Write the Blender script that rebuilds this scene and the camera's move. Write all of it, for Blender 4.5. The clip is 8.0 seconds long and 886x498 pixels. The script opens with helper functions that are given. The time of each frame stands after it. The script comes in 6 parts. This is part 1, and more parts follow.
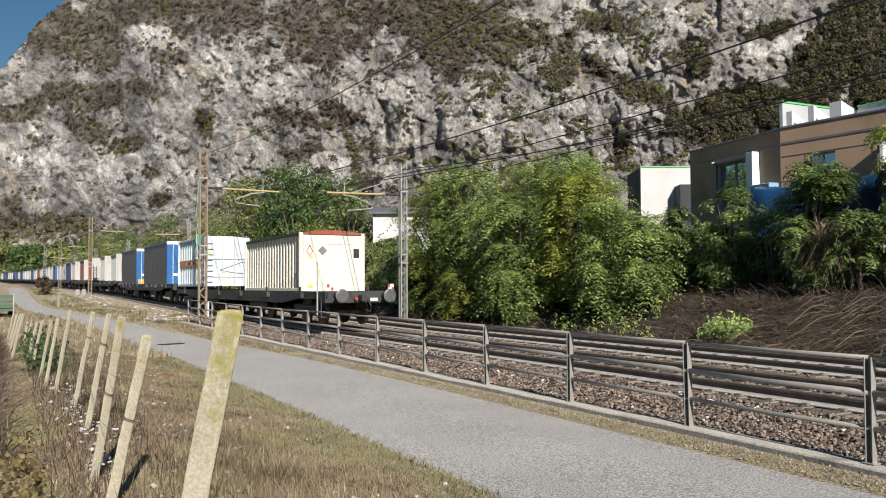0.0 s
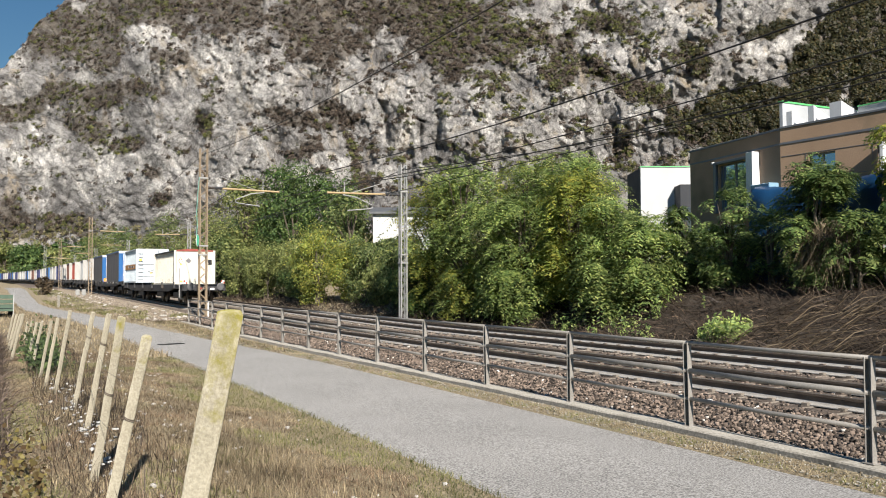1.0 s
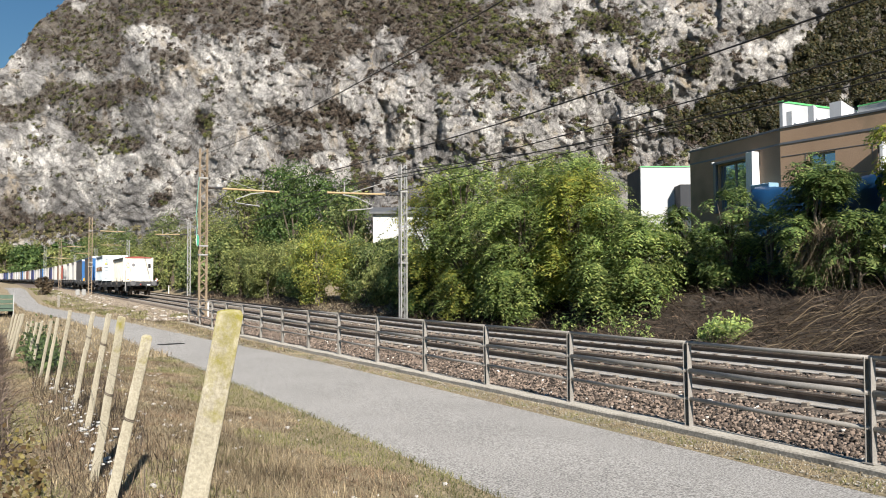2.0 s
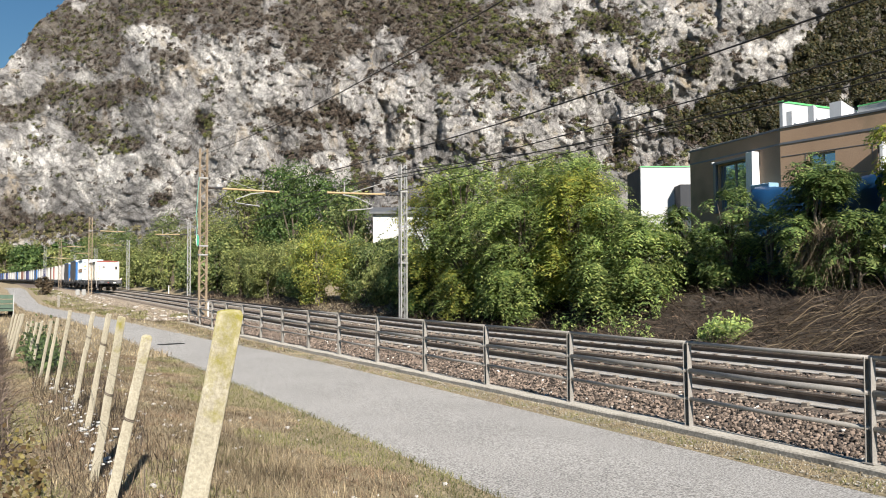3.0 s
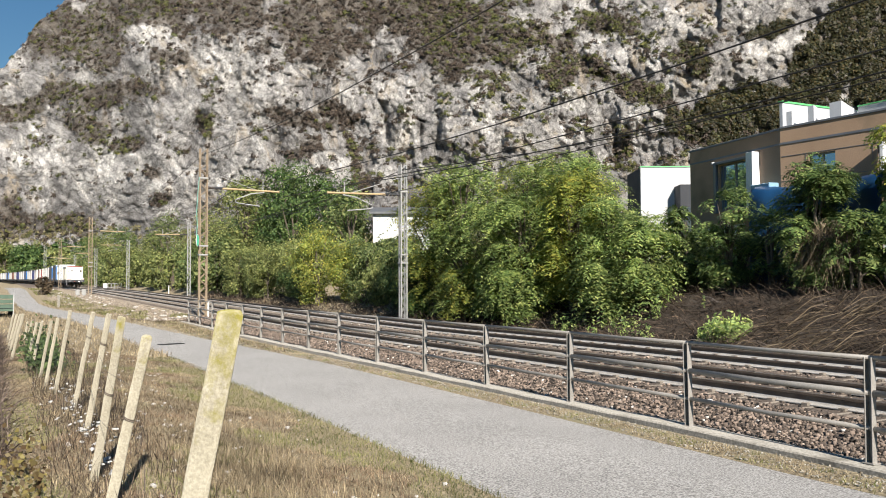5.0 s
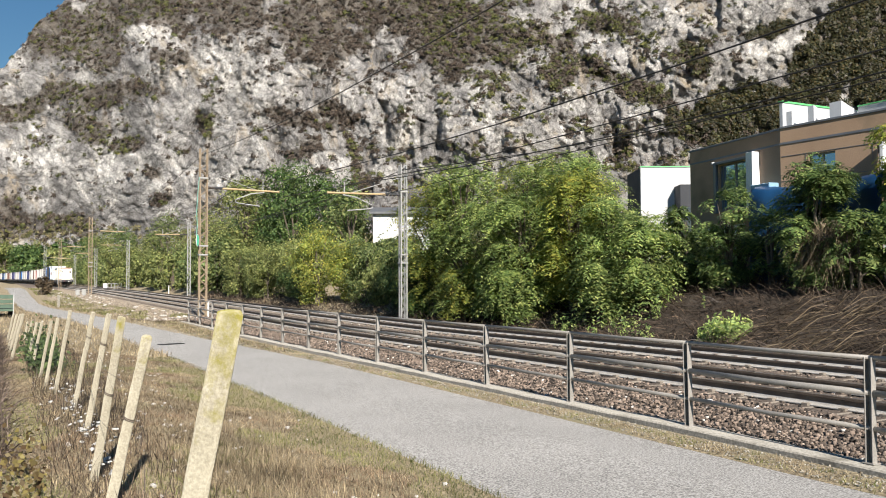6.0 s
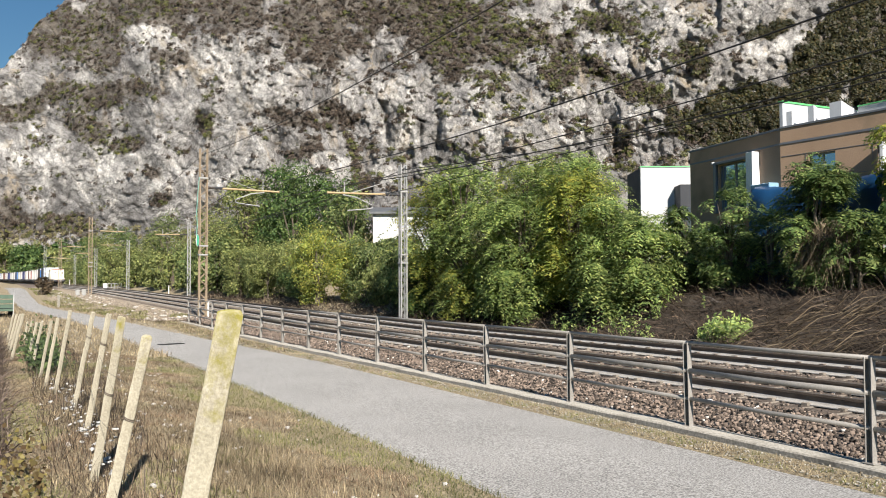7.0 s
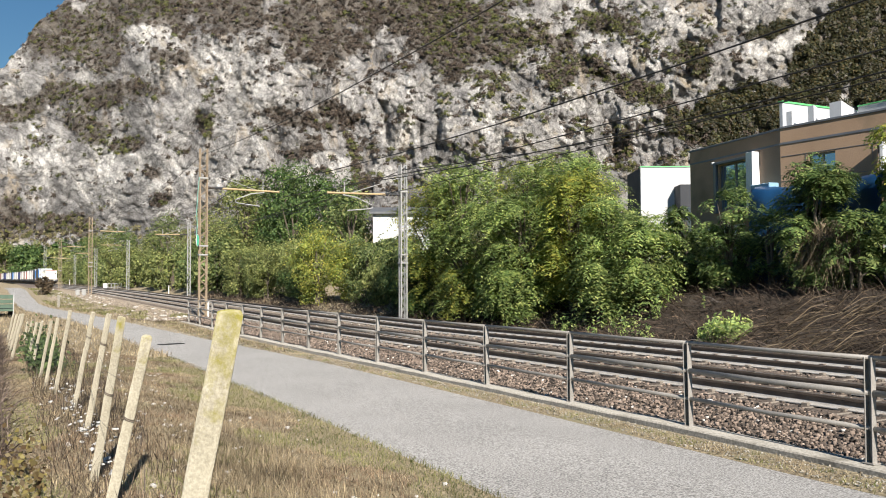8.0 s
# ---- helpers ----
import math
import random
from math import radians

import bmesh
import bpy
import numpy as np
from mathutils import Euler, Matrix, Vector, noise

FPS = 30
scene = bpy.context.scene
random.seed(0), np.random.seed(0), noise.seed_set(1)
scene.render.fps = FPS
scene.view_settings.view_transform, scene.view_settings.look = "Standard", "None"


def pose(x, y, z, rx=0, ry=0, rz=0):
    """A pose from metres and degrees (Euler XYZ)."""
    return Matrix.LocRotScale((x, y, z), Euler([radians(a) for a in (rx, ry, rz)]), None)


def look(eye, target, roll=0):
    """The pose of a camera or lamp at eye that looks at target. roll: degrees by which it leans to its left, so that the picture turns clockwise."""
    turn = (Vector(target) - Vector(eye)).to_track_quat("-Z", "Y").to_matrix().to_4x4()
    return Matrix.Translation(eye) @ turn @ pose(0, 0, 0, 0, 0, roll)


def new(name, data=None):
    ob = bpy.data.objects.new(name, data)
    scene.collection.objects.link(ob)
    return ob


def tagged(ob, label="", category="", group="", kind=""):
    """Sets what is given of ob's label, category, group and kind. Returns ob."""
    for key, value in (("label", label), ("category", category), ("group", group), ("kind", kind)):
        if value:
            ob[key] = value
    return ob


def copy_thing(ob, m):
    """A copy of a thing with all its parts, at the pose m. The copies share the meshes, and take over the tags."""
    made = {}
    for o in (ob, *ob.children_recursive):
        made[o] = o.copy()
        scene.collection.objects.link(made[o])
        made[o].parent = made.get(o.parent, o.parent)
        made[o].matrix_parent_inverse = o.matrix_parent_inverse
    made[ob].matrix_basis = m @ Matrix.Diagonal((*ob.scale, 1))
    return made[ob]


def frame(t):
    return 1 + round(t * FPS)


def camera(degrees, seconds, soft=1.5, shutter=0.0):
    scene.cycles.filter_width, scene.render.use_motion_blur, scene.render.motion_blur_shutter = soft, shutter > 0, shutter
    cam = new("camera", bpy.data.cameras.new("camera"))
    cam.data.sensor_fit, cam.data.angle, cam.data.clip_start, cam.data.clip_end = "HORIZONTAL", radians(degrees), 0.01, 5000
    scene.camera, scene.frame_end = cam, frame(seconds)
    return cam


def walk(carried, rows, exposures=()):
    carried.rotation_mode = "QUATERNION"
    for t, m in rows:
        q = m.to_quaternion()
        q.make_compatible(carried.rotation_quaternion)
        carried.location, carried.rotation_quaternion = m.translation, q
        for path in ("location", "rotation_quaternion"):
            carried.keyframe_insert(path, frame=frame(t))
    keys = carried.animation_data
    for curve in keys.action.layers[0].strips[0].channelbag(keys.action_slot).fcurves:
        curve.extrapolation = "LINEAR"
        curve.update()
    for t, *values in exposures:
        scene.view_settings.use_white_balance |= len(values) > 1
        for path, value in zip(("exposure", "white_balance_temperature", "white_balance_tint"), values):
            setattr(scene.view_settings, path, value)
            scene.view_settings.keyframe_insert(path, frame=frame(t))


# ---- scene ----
eye = (0.0, 0.0, 1.849)
YAW, PITCH = 0.47086, 0.041807
ahead = (math.sin(YAW) * math.cos(PITCH), math.cos(YAW) * math.cos(PITCH), eye[2] + math.sin(PITCH))
cam = camera(55.19, 8.0, soft=1.0)
still = look(eye, ahead, -0.24)
walk(cam, [(0, still), (8, still)], [(0, 0.30), (0.6, 0.41), (1.5, 0.53), (2.5, 0.63), (4, 0.66), (8, 0.67)])

# ---- world, sun ----
SUN_AZ, SUN_EL = radians(188), radians(31)
world = bpy.data.worlds.new("sky")
scene.world = world
world.use_nodes = True
wn = world.node_tree
sky = wn.nodes.new("ShaderNodeTexSky")
sky.sky_type = "NISHITA"
sky.sun_disc = False
sky.sun_elevation, sky.sun_rotation = SUN_EL, SUN_AZ
sky.air_density, sky.dust_density, sky.ozone_density = 1.4, 0.0, 6.0
deep = wn.nodes.new("ShaderNodeHueSaturation")
deep.inputs["Saturation"].default_value = 1.15
wn.links.new(sky.outputs[0], deep.inputs["Color"])
wn.links.new(deep.outputs[0], wn.nodes["Background"].inputs[0])
wn.nodes["Background"].inputs[1].default_value = 0.045
sun_data = bpy.data.lights.new("sun", "SUN")
sun_data.energy, sun_data.angle, sun_data.color = 5.35, radians(0.55), (1.0, 0.93, 0.84)
sun = new("sun", sun_data)
to_sun = Vector((math.sin(SUN_AZ) * math.cos(SUN_EL), math.cos(SUN_AZ) * math.cos(SUN_EL), math.sin(SUN_EL)))
sun.matrix_world = look(tuple(to_sun * 50), (0, 0, 0))

# ---- materials ----
def mat(name, a, b, scale=4.0, rough=0.7, bump=0.3, metal=0.0, fine=40.0, c=None, c_scale=0.7, spots=0.45,
        dist=0.01, grain=0.35, hard=0.2, random_mix=0.0, spec=0.5, stretch=(1, 1, 1), random_scale=0.0):
    """Two colours mixed by noise at two scales, a third in large patches, fine relief."""
    m = bpy.data.materials.new(name)
    m.use_nodes = True
    nt = m.node_tree
    N, L = nt.nodes, nt.links
    p = N["Principled BSDF"]
    p.inputs["Roughness"].default_value = rough
    p.inputs["Metallic"].default_value = metal
    p.inputs["Diffuse Roughness"].default_value = 1.0 if rough >= 0.8 else 0.0
    p.inputs["Specular IOR Level"].default_value = spec
    tc = N.new("ShaderNodeTexCoord")
    mp = N.new("ShaderNodeMapping")
    mp.inputs["Scale"].default_value = stretch
    L.new(tc.outputs["Object"], mp.inputs[0])

    def noi(s, d=4):
        n = N.new("ShaderNodeTexNoise")
        n.inputs["Scale"].default_value, n.inputs["Detail"].default_value = s, d
        L.new(mp.outputs[0], n.inputs["Vector"])
        return n.outputs["Fac"]

    def ramp(f, lo, hi):
        r = N.new("ShaderNodeMapRange")
        r.inputs["From Min"].default_value, r.inputs["From Max"].default_value = lo, hi
        L.new(f, r.inputs[0])
        return r.outputs[0]

    def mix(f, x, y, mode="MIX"):
        n = N.new("ShaderNodeMix")
        n.data_type, n.blend_type = "RGBA", mode
        for sock, v in ((n.inputs["Factor"], f), (n.inputs[6], x), (n.inputs[7], y)):
            if hasattr(v, "links"):
                L.new(v, sock)
            elif isinstance(v, tuple):
                sock.default_value = (*v, 1)
            else:
                sock.default_value = v
        return n.outputs[2]

    col = mix(ramp(noi(scale), 0.35, 0.65), a, b)
    fn = noi(fine, 3)
    col = mix(grain, col, mix(ramp(fn, 0.5 - hard, 0.5 + hard), tuple(0.55 * v for v in a), tuple(min(1, 1.25 * v) for v in b)))
    if c:
        col = mix(ramp(noi(c_scale, 5), spots, spots + 0.15), col, c)
    if random_mix:
        oi = N.new("ShaderNodeObjectInfo")
        r = ramp(oi.outputs["Random"], 0, 1)
        mr = N.new("ShaderNodeMapRange")
        mr.inputs["To Min"].default_value, mr.inputs["To Max"].default_value = 1 - random_mix, 1 + random_mix
        L.new(r, mr.inputs[0])
        cm = N.new("ShaderNodeCombineColor")
        for i in range(3):
            L.new(mr.outputs[0], cm.inputs[i])
        col = mix(1.0, col, cm.outputs[0], "MULTIPLY")
    if random_scale:
        ge = N.new("ShaderNodeNewGeometry")
        mr = N.new("ShaderNodeMapRange")
        mr.inputs["To Min"].default_value, mr.inputs["To Max"].default_value = 1 - random_scale, 1 + random_scale
        L.new(ge.outputs["Random Per Island"], mr.inputs[0])
        cm = N.new("ShaderNodeCombineColor")
        for i in range(3):
            L.new(mr.outputs[0], cm.inputs[i])
        col = mix(1.0, col, cm.outputs[0], "MULTIPLY")
    L.new(col, p.inputs["Base Color"])
    if bump:
        bp = N.new("ShaderNodeBump")
        bp.inputs["Strength"].default_value, bp.inputs["Distance"].default_value = bump, dist
        L.new(fn, bp.inputs["Height"])
        L.new(bp.outputs[0], p.inputs["Normal"])
    return m


def leaf_mat(name, cols, trans=0.42, rough=0.55, patch=0.8):
    """Leaf with a colour of its own per leaf and some light passing through it."""
    m = bpy.data.materials.new(name)
    m.use_nodes = True
    N, L = m.node_tree.nodes, m.node_tree.links
    p = N["Principled BSDF"]
    p.inputs["Roughness"].default_value = rough
    p.inputs["Specular IOR Level"].default_value = 0.35
    ge = N.new("ShaderNodeNewGeometry")
    cr = N.new("ShaderNodeValToRGB")
    L.new(ge.outputs["Random Per Island"], cr.inputs[0])
    els = cr.color_ramp.elements
    for i, (pos, c) in enumerate(cols):
        e = els[i] if i < 2 else els.new(pos)
        e.position, e.color = pos, (*c, 1)
    tc = N.new("ShaderNodeTexCoord")
    no = N.new("ShaderNodeTexNoise")
    no.inputs["Scale"].default_value, no.inputs["Detail"].default_value = patch, 2
    L.new(tc.outputs["Object"], no.inputs["Vector"])
    mr = N.new("ShaderNodeMapRange")
    for k, v in (("From Min", 0.3), ("From Max", 0.7), ("To Min", 0.5), ("To Max", 1.5)):
        mr.inputs[k].default_value = v
    L.new(no.outputs["Fac"], mr.inputs[0])
    cm = N.new("ShaderNodeCombineColor")
    for i in range(3):
        L.new(mr.outputs[0], cm.inputs[i])
    mu = N.new("ShaderNodeMix")
    mu.data_type, mu.blend_type = "RGBA", "MULTIPLY"
    mu.inputs["Factor"].default_value = 1
    L.new(cr.outputs[0], mu.inputs[6])
    L.new(cm.outputs[0], mu.inputs[7])
    L.new(mu.outputs[2], p.inputs["Base Color"])
    t = N.new("ShaderNodeBsdfTranslucent")
    L.new(mu.outputs[2], t.inputs[0])
    ms = N.new("ShaderNodeMixShader")
    ms.inputs[0].default_value = trans
    L.new(p.outputs[0], ms.inputs[1])
    L.new(t.outputs[0], ms.inputs[2])
    L.new(ms.outputs[0], N["Material Output"].inputs[0])
    return m


asphalt = mat("asphalt", (0.131, 0.128, 0.124), (0.274, 0.269, 0.261), 0.55, 0.85, 0.55, fine=48, grain=0.8, hard=0.13, dist=0.02, c=(0.523, 0.51, 0.49), c_scale=30, spots=0.655)
concrete = mat("concrete", (0.289, 0.268, 0.225), (0.391, 0.365, 0.315), 3, 0.9, 0.6, fine=30, c=(0.145, 0.132, 0.102), c_scale=1.8, spots=0.54, hard=0.1, grain=0.6)
post_stone = mat("post_concrete", (0.31, 0.28, 0.206), (0.43, 0.396, 0.31), 7, 0.9, 0.5, fine=70, c=(0.284, 0.258, 0.198), c_scale=22, spots=0.62, random_mix=0.08, grain=0.4, hard=0.2)
galv = mat("galvanised_steel", (0.26, 0.244, 0.218), (0.361, 0.34, 0.311), 5, 0.55, 0.15, 0.25, fine=60, random_mix=0.1)
mast_galv = mat("mast_zinc", (0.32, 0.32, 0.31), (0.43, 0.43, 0.42), 3, 0.6, 0.1, 0.2)
mast_rust = mat("mast_rust", (0.28, 0.20, 0.13), (0.38, 0.31, 0.22), 3, 0.8, 0.2, 0.1)
rail_steel = mat("rail_rust", (0.12, 0.092, 0.072), (0.19, 0.15, 0.118), 4, 0.7, 0.3, 0.2, fine=60)
rail_top = mat("rail_polished", (0.42, 0.41, 0.40), (0.52, 0.51, 0.5), 3, 0.3, 0.05, 0.9)
sleeper_mat = mat("sleeper_concrete", (0.18, 0.155, 0.128), (0.279, 0.245, 0.205), 4, 0.9, 0.5, fine=50, c=(0.144, 0.113, 0.09), c_scale=2, spots=0.5, random_mix=0.12)
# bed colour darkened to stand for shade in the gaps between loose stones
ballast_mat = mat("ballast", (0.05, 0.039, 0.032), (0.125, 0.099, 0.08), 9, 0.9, 1.0, fine=26, c=(0.26, 0.215, 0.175), c_scale=2.5, spots=0.58, dist=0.04, hard=0.1, grain=0.6)
stone_mat = mat("ballast_stone", (0.105, 0.079, 0.063), (0.215, 0.168, 0.135), 6, 0.9, 0.3, fine=60, random_scale=1.0)
pale_chip = mat("pale_chip", (0.42, 0.40, 0.37), (0.6, 0.58, 0.55), 8, 0.9, 0.3, random_scale=0.4)
kerb_stone = mat("kerb_concrete", (0.254, 0.237, 0.205), (0.334, 0.315, 0.277), 3, 0.9, 0.6, fine=30, c=(0.144, 0.133, 0.11), c_scale=1.2, spots=0.6, hard=0.12, grain=0.5)
foot_steel = mat("rail_foot_dust", (0.40, 0.375, 0.34), (0.54, 0.51, 0.47), 5, 0.75, 0.3, fine=50)
wire_mat = mat("wire", (0.03, 0.03, 0.03), (0.05, 0.05, 0.05), 5, 0.5, 0, 0.5)
dark_steel = mat("wagon_steel", (0.03, 0.032, 0.036), (0.055, 0.055, 0.058), 2.5, 0.65, 0.2, 0.1, c=(0.075, 0.06, 0.05), c_scale=1.2, spots=0.6)
black = mat("black_rubber", (0.015, 0.015, 0.016), (0.03, 0.03, 0.03), 5, 0.7, 0.1)

# ---- numpy noise ----
_rng = np.random.RandomState(7)
_perm = np.concatenate([_rng.permutation(256)] * 3)
_grad = _rng.normal(size=(256, 3))
_grad /= np.linalg.norm(_grad, axis=1)[:, None]


def perlin(x, y, z):
    xi, yi, zi = np.floor(x).astype(int), np.floor(y).astype(int), np.floor(z).astype(int)
    xf, yf, zf = x - xi, y - yi, z - zi
    u, v, w = (f * f * f * (f * (f * 6 - 15) + 10) for f in (xf, yf, zf))
    xi, yi, zi = xi & 255, yi & 255, zi & 255

    def g(i, j, k):
        h = _perm[_perm[_perm[xi + i] + yi + j] + zi + k]
        q = _grad[h]
        return q[..., 0] * (xf - i) + q[..., 1] * (yf - j) + q[..., 2] * (zf - k)
    x00 = g(0, 0, 0) * (1 - u) + g(1, 0, 0) * u
    x10 = g(0, 1, 0) * (1 - u) + g(1, 1, 0) * u
    x01 = g(0, 0, 1) * (1 - u) + g(1, 0, 1) * u
    x11 = g(0, 1, 1) * (1 - u) + g(1, 1, 1) * u
    return (x00 * (1 - v) + x10 * v) * (1 - w) + (x01 * (1 - v) + x11 * v) * w


def fbm(x, y, z, octaves=5, gain=0.5, ridged=False):
    s, a, f = 0, 1.0, 1.0
    for i in range(octaves):
        n = perlin(x * f + 17.3 * i, y * f + 5.1 * i, z * f + 9.7 * i)
        s = s + a * ((0.5 - np.abs(n)) if ridged else n)
        a, f = a * gain, f * 2.03
    return s


def ss(e0, e1, x):
    t = np.clip((x - e0) / (e1 - e0), 0, 1)
    return t * t * (3 - 2 * t)


# ---- builders ----
def mesh_np(name, verts, quads, material, smooth=False):
    me = bpy.data.meshes.new(name)
    verts, quads = np.asarray(verts, np.float32), np.asarray(quads, np.int32)
    n = quads.shape[1]
    me.vertices.add(len(verts))
    me.vertices.foreach_set("co", verts.ravel())
    me.loops.add(quads.size)
    me.loops.foreach_set("vertex_index", quads.ravel())
    me.polygons.add(len(quads))
    me.polygons.foreach_set("loop_start", np.arange(0, quads.size, n, dtype=np.int32))
    me.polygons.foreach_set("loop_total", np.full(len(quads), n, np.int32))
    if smooth:
        me.polygons.foreach_set("use_smooth", np.ones(len(quads), bool))
    me.update(calc_edges=True)
    me.materials.append(material)
    return me


def thing(name, m, label, category, group=""):
    ob = new(name)
    ob.matrix_basis = m
    ob.empty_display_size = 0.2
    return tagged(ob, label, category, group)


def part(name, bm, material, parent, label="", m=None, kind=""):
    if isinstance(bm, bmesh.types.BMesh):
        me = bpy.data.meshes.new(name)
        bm.to_mesh(me)
        bm.free()
        me.materials.append(material)
    else:
        me = bm
    ob = new(name, me)
    ob.parent = parent
    if m is not None:
        ob.matrix_basis = m
    return tagged(ob, label, kind=kind)


def box(bm, x0, x1, y0, y1, z0, z1, bevel=0.0):
    r = bmesh.ops.create_cube(bm, size=1, matrix=Matrix.LocRotScale(((x0 + x1) / 2, (y0 + y1) / 2, (z0 + z1) / 2), None, (x1 - x0, y1 - y0, z1 - z0)))
    if bevel:
        es = list({e for v in r["verts"] for e in v.link_edges})
        bmesh.ops.bevel(bm, geom=es, offset=bevel, segments=1, affect="EDGES")
    return bm


def boxes(*bs, bevel=0.0):
    bm = bmesh.new()
    for b in bs:
        box(bm, *b, bevel=bevel)
    return bm


def tube(bm, pts, radii, n=8, cap=True):
    pts = [Vector(q) for q in pts]
    rings = []
    for i, q in enumerate(pts):
        d = (pts[min(i + 1, len(pts) - 1)] - pts[max(i - 1, 0)]).normalized()
        side = d.cross(Vector((0, 0, 1)) if abs(d.z) < 0.9 else Vector((0, 1, 0))).normalized()
        up = side.cross(d)
        r = radii[i] if hasattr(radii, "__len__") else radii
        rings.append([bm.verts.new(q + r * (math.cos(a) * side + math.sin(a) * up)) for a in (2 * math.pi * k / n for k in range(n))])
    for a, b in zip(rings, rings[1:]):
        for k in range(n):
            bm.faces.new((a[k], a[(k + 1) % n], b[(k + 1) % n], b[k]))
    if cap:
        bm.faces.new(rings[0][::-1])
        bm.faces.new(rings[-1])
    return bm


def cyl(bm, a, b, r, n=12):
    return tube(bm, [a, b], [r, r], n)


# ---- the lie of the land ----
def rise(y):
    return 0.0117 * np.clip(y - 30, 0, 80) + 0.0078 * np.maximum(0, y - 110)


def ramp_up(x, y):
    """The road climbs beyond the bend, beside the line."""
    return 0.022 * np.clip(y - 76, 0, 28) * ss(7.5, 4.5, x + bend(y)) * ss(160, 132, y)


def bend(y):
    """How far the railway has swung to the left."""
    y = np.maximum(0, y)
    return 0.0135 * (np.sqrt(y * y + 35 ** 2) - 35) + 1.49e-4 * np.maximum(0, y - 190) ** 2


def heading(y):
    """Degrees by which the line has turned to the left."""
    return math.degrees(math.atan((float(bend(y + 0.5)) - float(bend(y - 0.5)))))


def kerb_swing(y):
    """How far kerb and railing keep away from a straight line."""
    return 0.87e-4 * max(0.0, float(y)) ** 2


def _smooth(y, ys, xs):
    """Piecewise line with its corners rounded off."""
    return sum(np.interp(np.asarray(y, float) + d, ys, xs) for d in (-6, -4, -2, 0, 2, 4, 6)) / 7


def path_left(y):
    return _smooth(y, [20, 31.5, 43.7, 51, 57, 64, 90, 130, 170], [4.0, 3.73, 3.13, 2.3, 1.2, 0.6, 0.0, -0.9, -1.6])


def path_right(y):
    return _smooth(y, [18, 27, 36, 47.5, 55, 62.6, 71, 89, 143, 170], [7.28, 6.9, 5.85, 4.8, 4.0, 2.7, 2.1, 1.68, 1.06, 0.8])


def path_mid(y):
    return (path_left(y) + path_right(y)) / 2


def ground_z(x, y, rough=True):
    x, y = np.asarray(x, float), np.asarray(y, float)
    xr = x + bend(y)
    dl, dr = path_left(y) - x, x - path_right(y)
    z = np.where(dl > dr, -0.21 + 0.11 * ss(-0.30, -0.02, dl) + 0.32 * ss(0.1, 3.0, dl) + 0.12 * ss(4, 7, dl), -0.21 + 0.11 * ss(-0.30, -0.02, dr) + 0.03 * ss(0.05, 0.4, dr) * ss(24, 9, y) * ss(8.0, 7.75, xr) - 0.08 * ss(7.9, 8.05, xr) + 0.03 * ss(8.1, 9.6, xr))
    z = z + (0.9 + 0.9 * ss(34, 20, y)) * ss(17.6, 22.5, xr) + 1.0 * ss(22.5, 30, xr) + 0.012 * np.maximum(0, xr - 30)
    z = z - 0.25 * ss(6, 18, dl)
    if rough:
        off = ss(0.0, 0.5, np.maximum(dl, dr)) * (1 - ss(7.3, 7.6, xr) * ss(17.0, 16.6, xr))
        z = z + off * (0.06 * fbm(x * 0.5, y * 0.5, 0 * x, 4) + 0.03 * fbm(x * 2.3, y * 2.3, 0 * x + 3, 3))
    return z + rise(y) + ramp_up(x, y)

# ---- ground ----
def axis(edges):
    out = [np.arange(a, b, s) for a, b, s in edges]
    return np.concatenate(out + [[edges[-1][1]]])


def sheet(xs, ys, zf):
    X, Y = np.meshgrid(xs, ys)
    Z = zf(X, Y)
    v = np.stack([X, Y, Z], -1).reshape(-1, 3)
    n = len(xs)
    i = (np.arange(len(ys) - 1)[:, None] * n + np.arange(n - 1)).ravel()
    return v, np.stack([i, i + 1, i + n + 1, i + n], 1)


soil = mat("dry_grass_soil", (0.15, 0.12, 0.0783), (0.218, 0.18, 0.116), 0.9, 0.95, 0.6, fine=30, c=(0.17, 0.15, 0.0919), c_scale=0.45, spots=0.56, dist=0.02, hard=0.08, grain=0.7)
gxs = axis([(-2000, -60, 97), (-60, -6, 2), (-6, 9, 0.22), (9, 26, 0.5), (26, 60, 2), (60, 2000, 97)])
gys = axis([(-2000, -40, 98), (-40, 3, 1.5), (3, 40, 0.25), (40, 130, 1.0), (130, 400, 6), (400, 2400, 100)])
v, q = sheet(gxs, gys, lambda X, Y: ground_z(X, Y))
tagged(new("ground", mesh_np("ground", v, q, soil, True)), "dry autumn grass and bare stony soil", "ground", kind="structure")


def strip(x0f, x1f, ys, z, nx=8, thick=0.0):
    """A band along the valley between two edges."""
    y = np.asarray(ys, float)
    t = np.linspace(0, 1, nx + 1)
    X = x0f(y)[:, None] * (1 - t) + x1f(y)[:, None] * t
    Y = np.repeat(y[:, None], nx + 1, 1)
    Z = z(X, Y)
    v = np.stack([X, Y, Z], -1).reshape(-1, 3)
    n = nx + 1
    i = (np.arange(len(y) - 1)[:, None] * n + np.arange(nx)).ravel()
    return v, np.stack([i, i + 1, i + n + 1, i + n], 1)


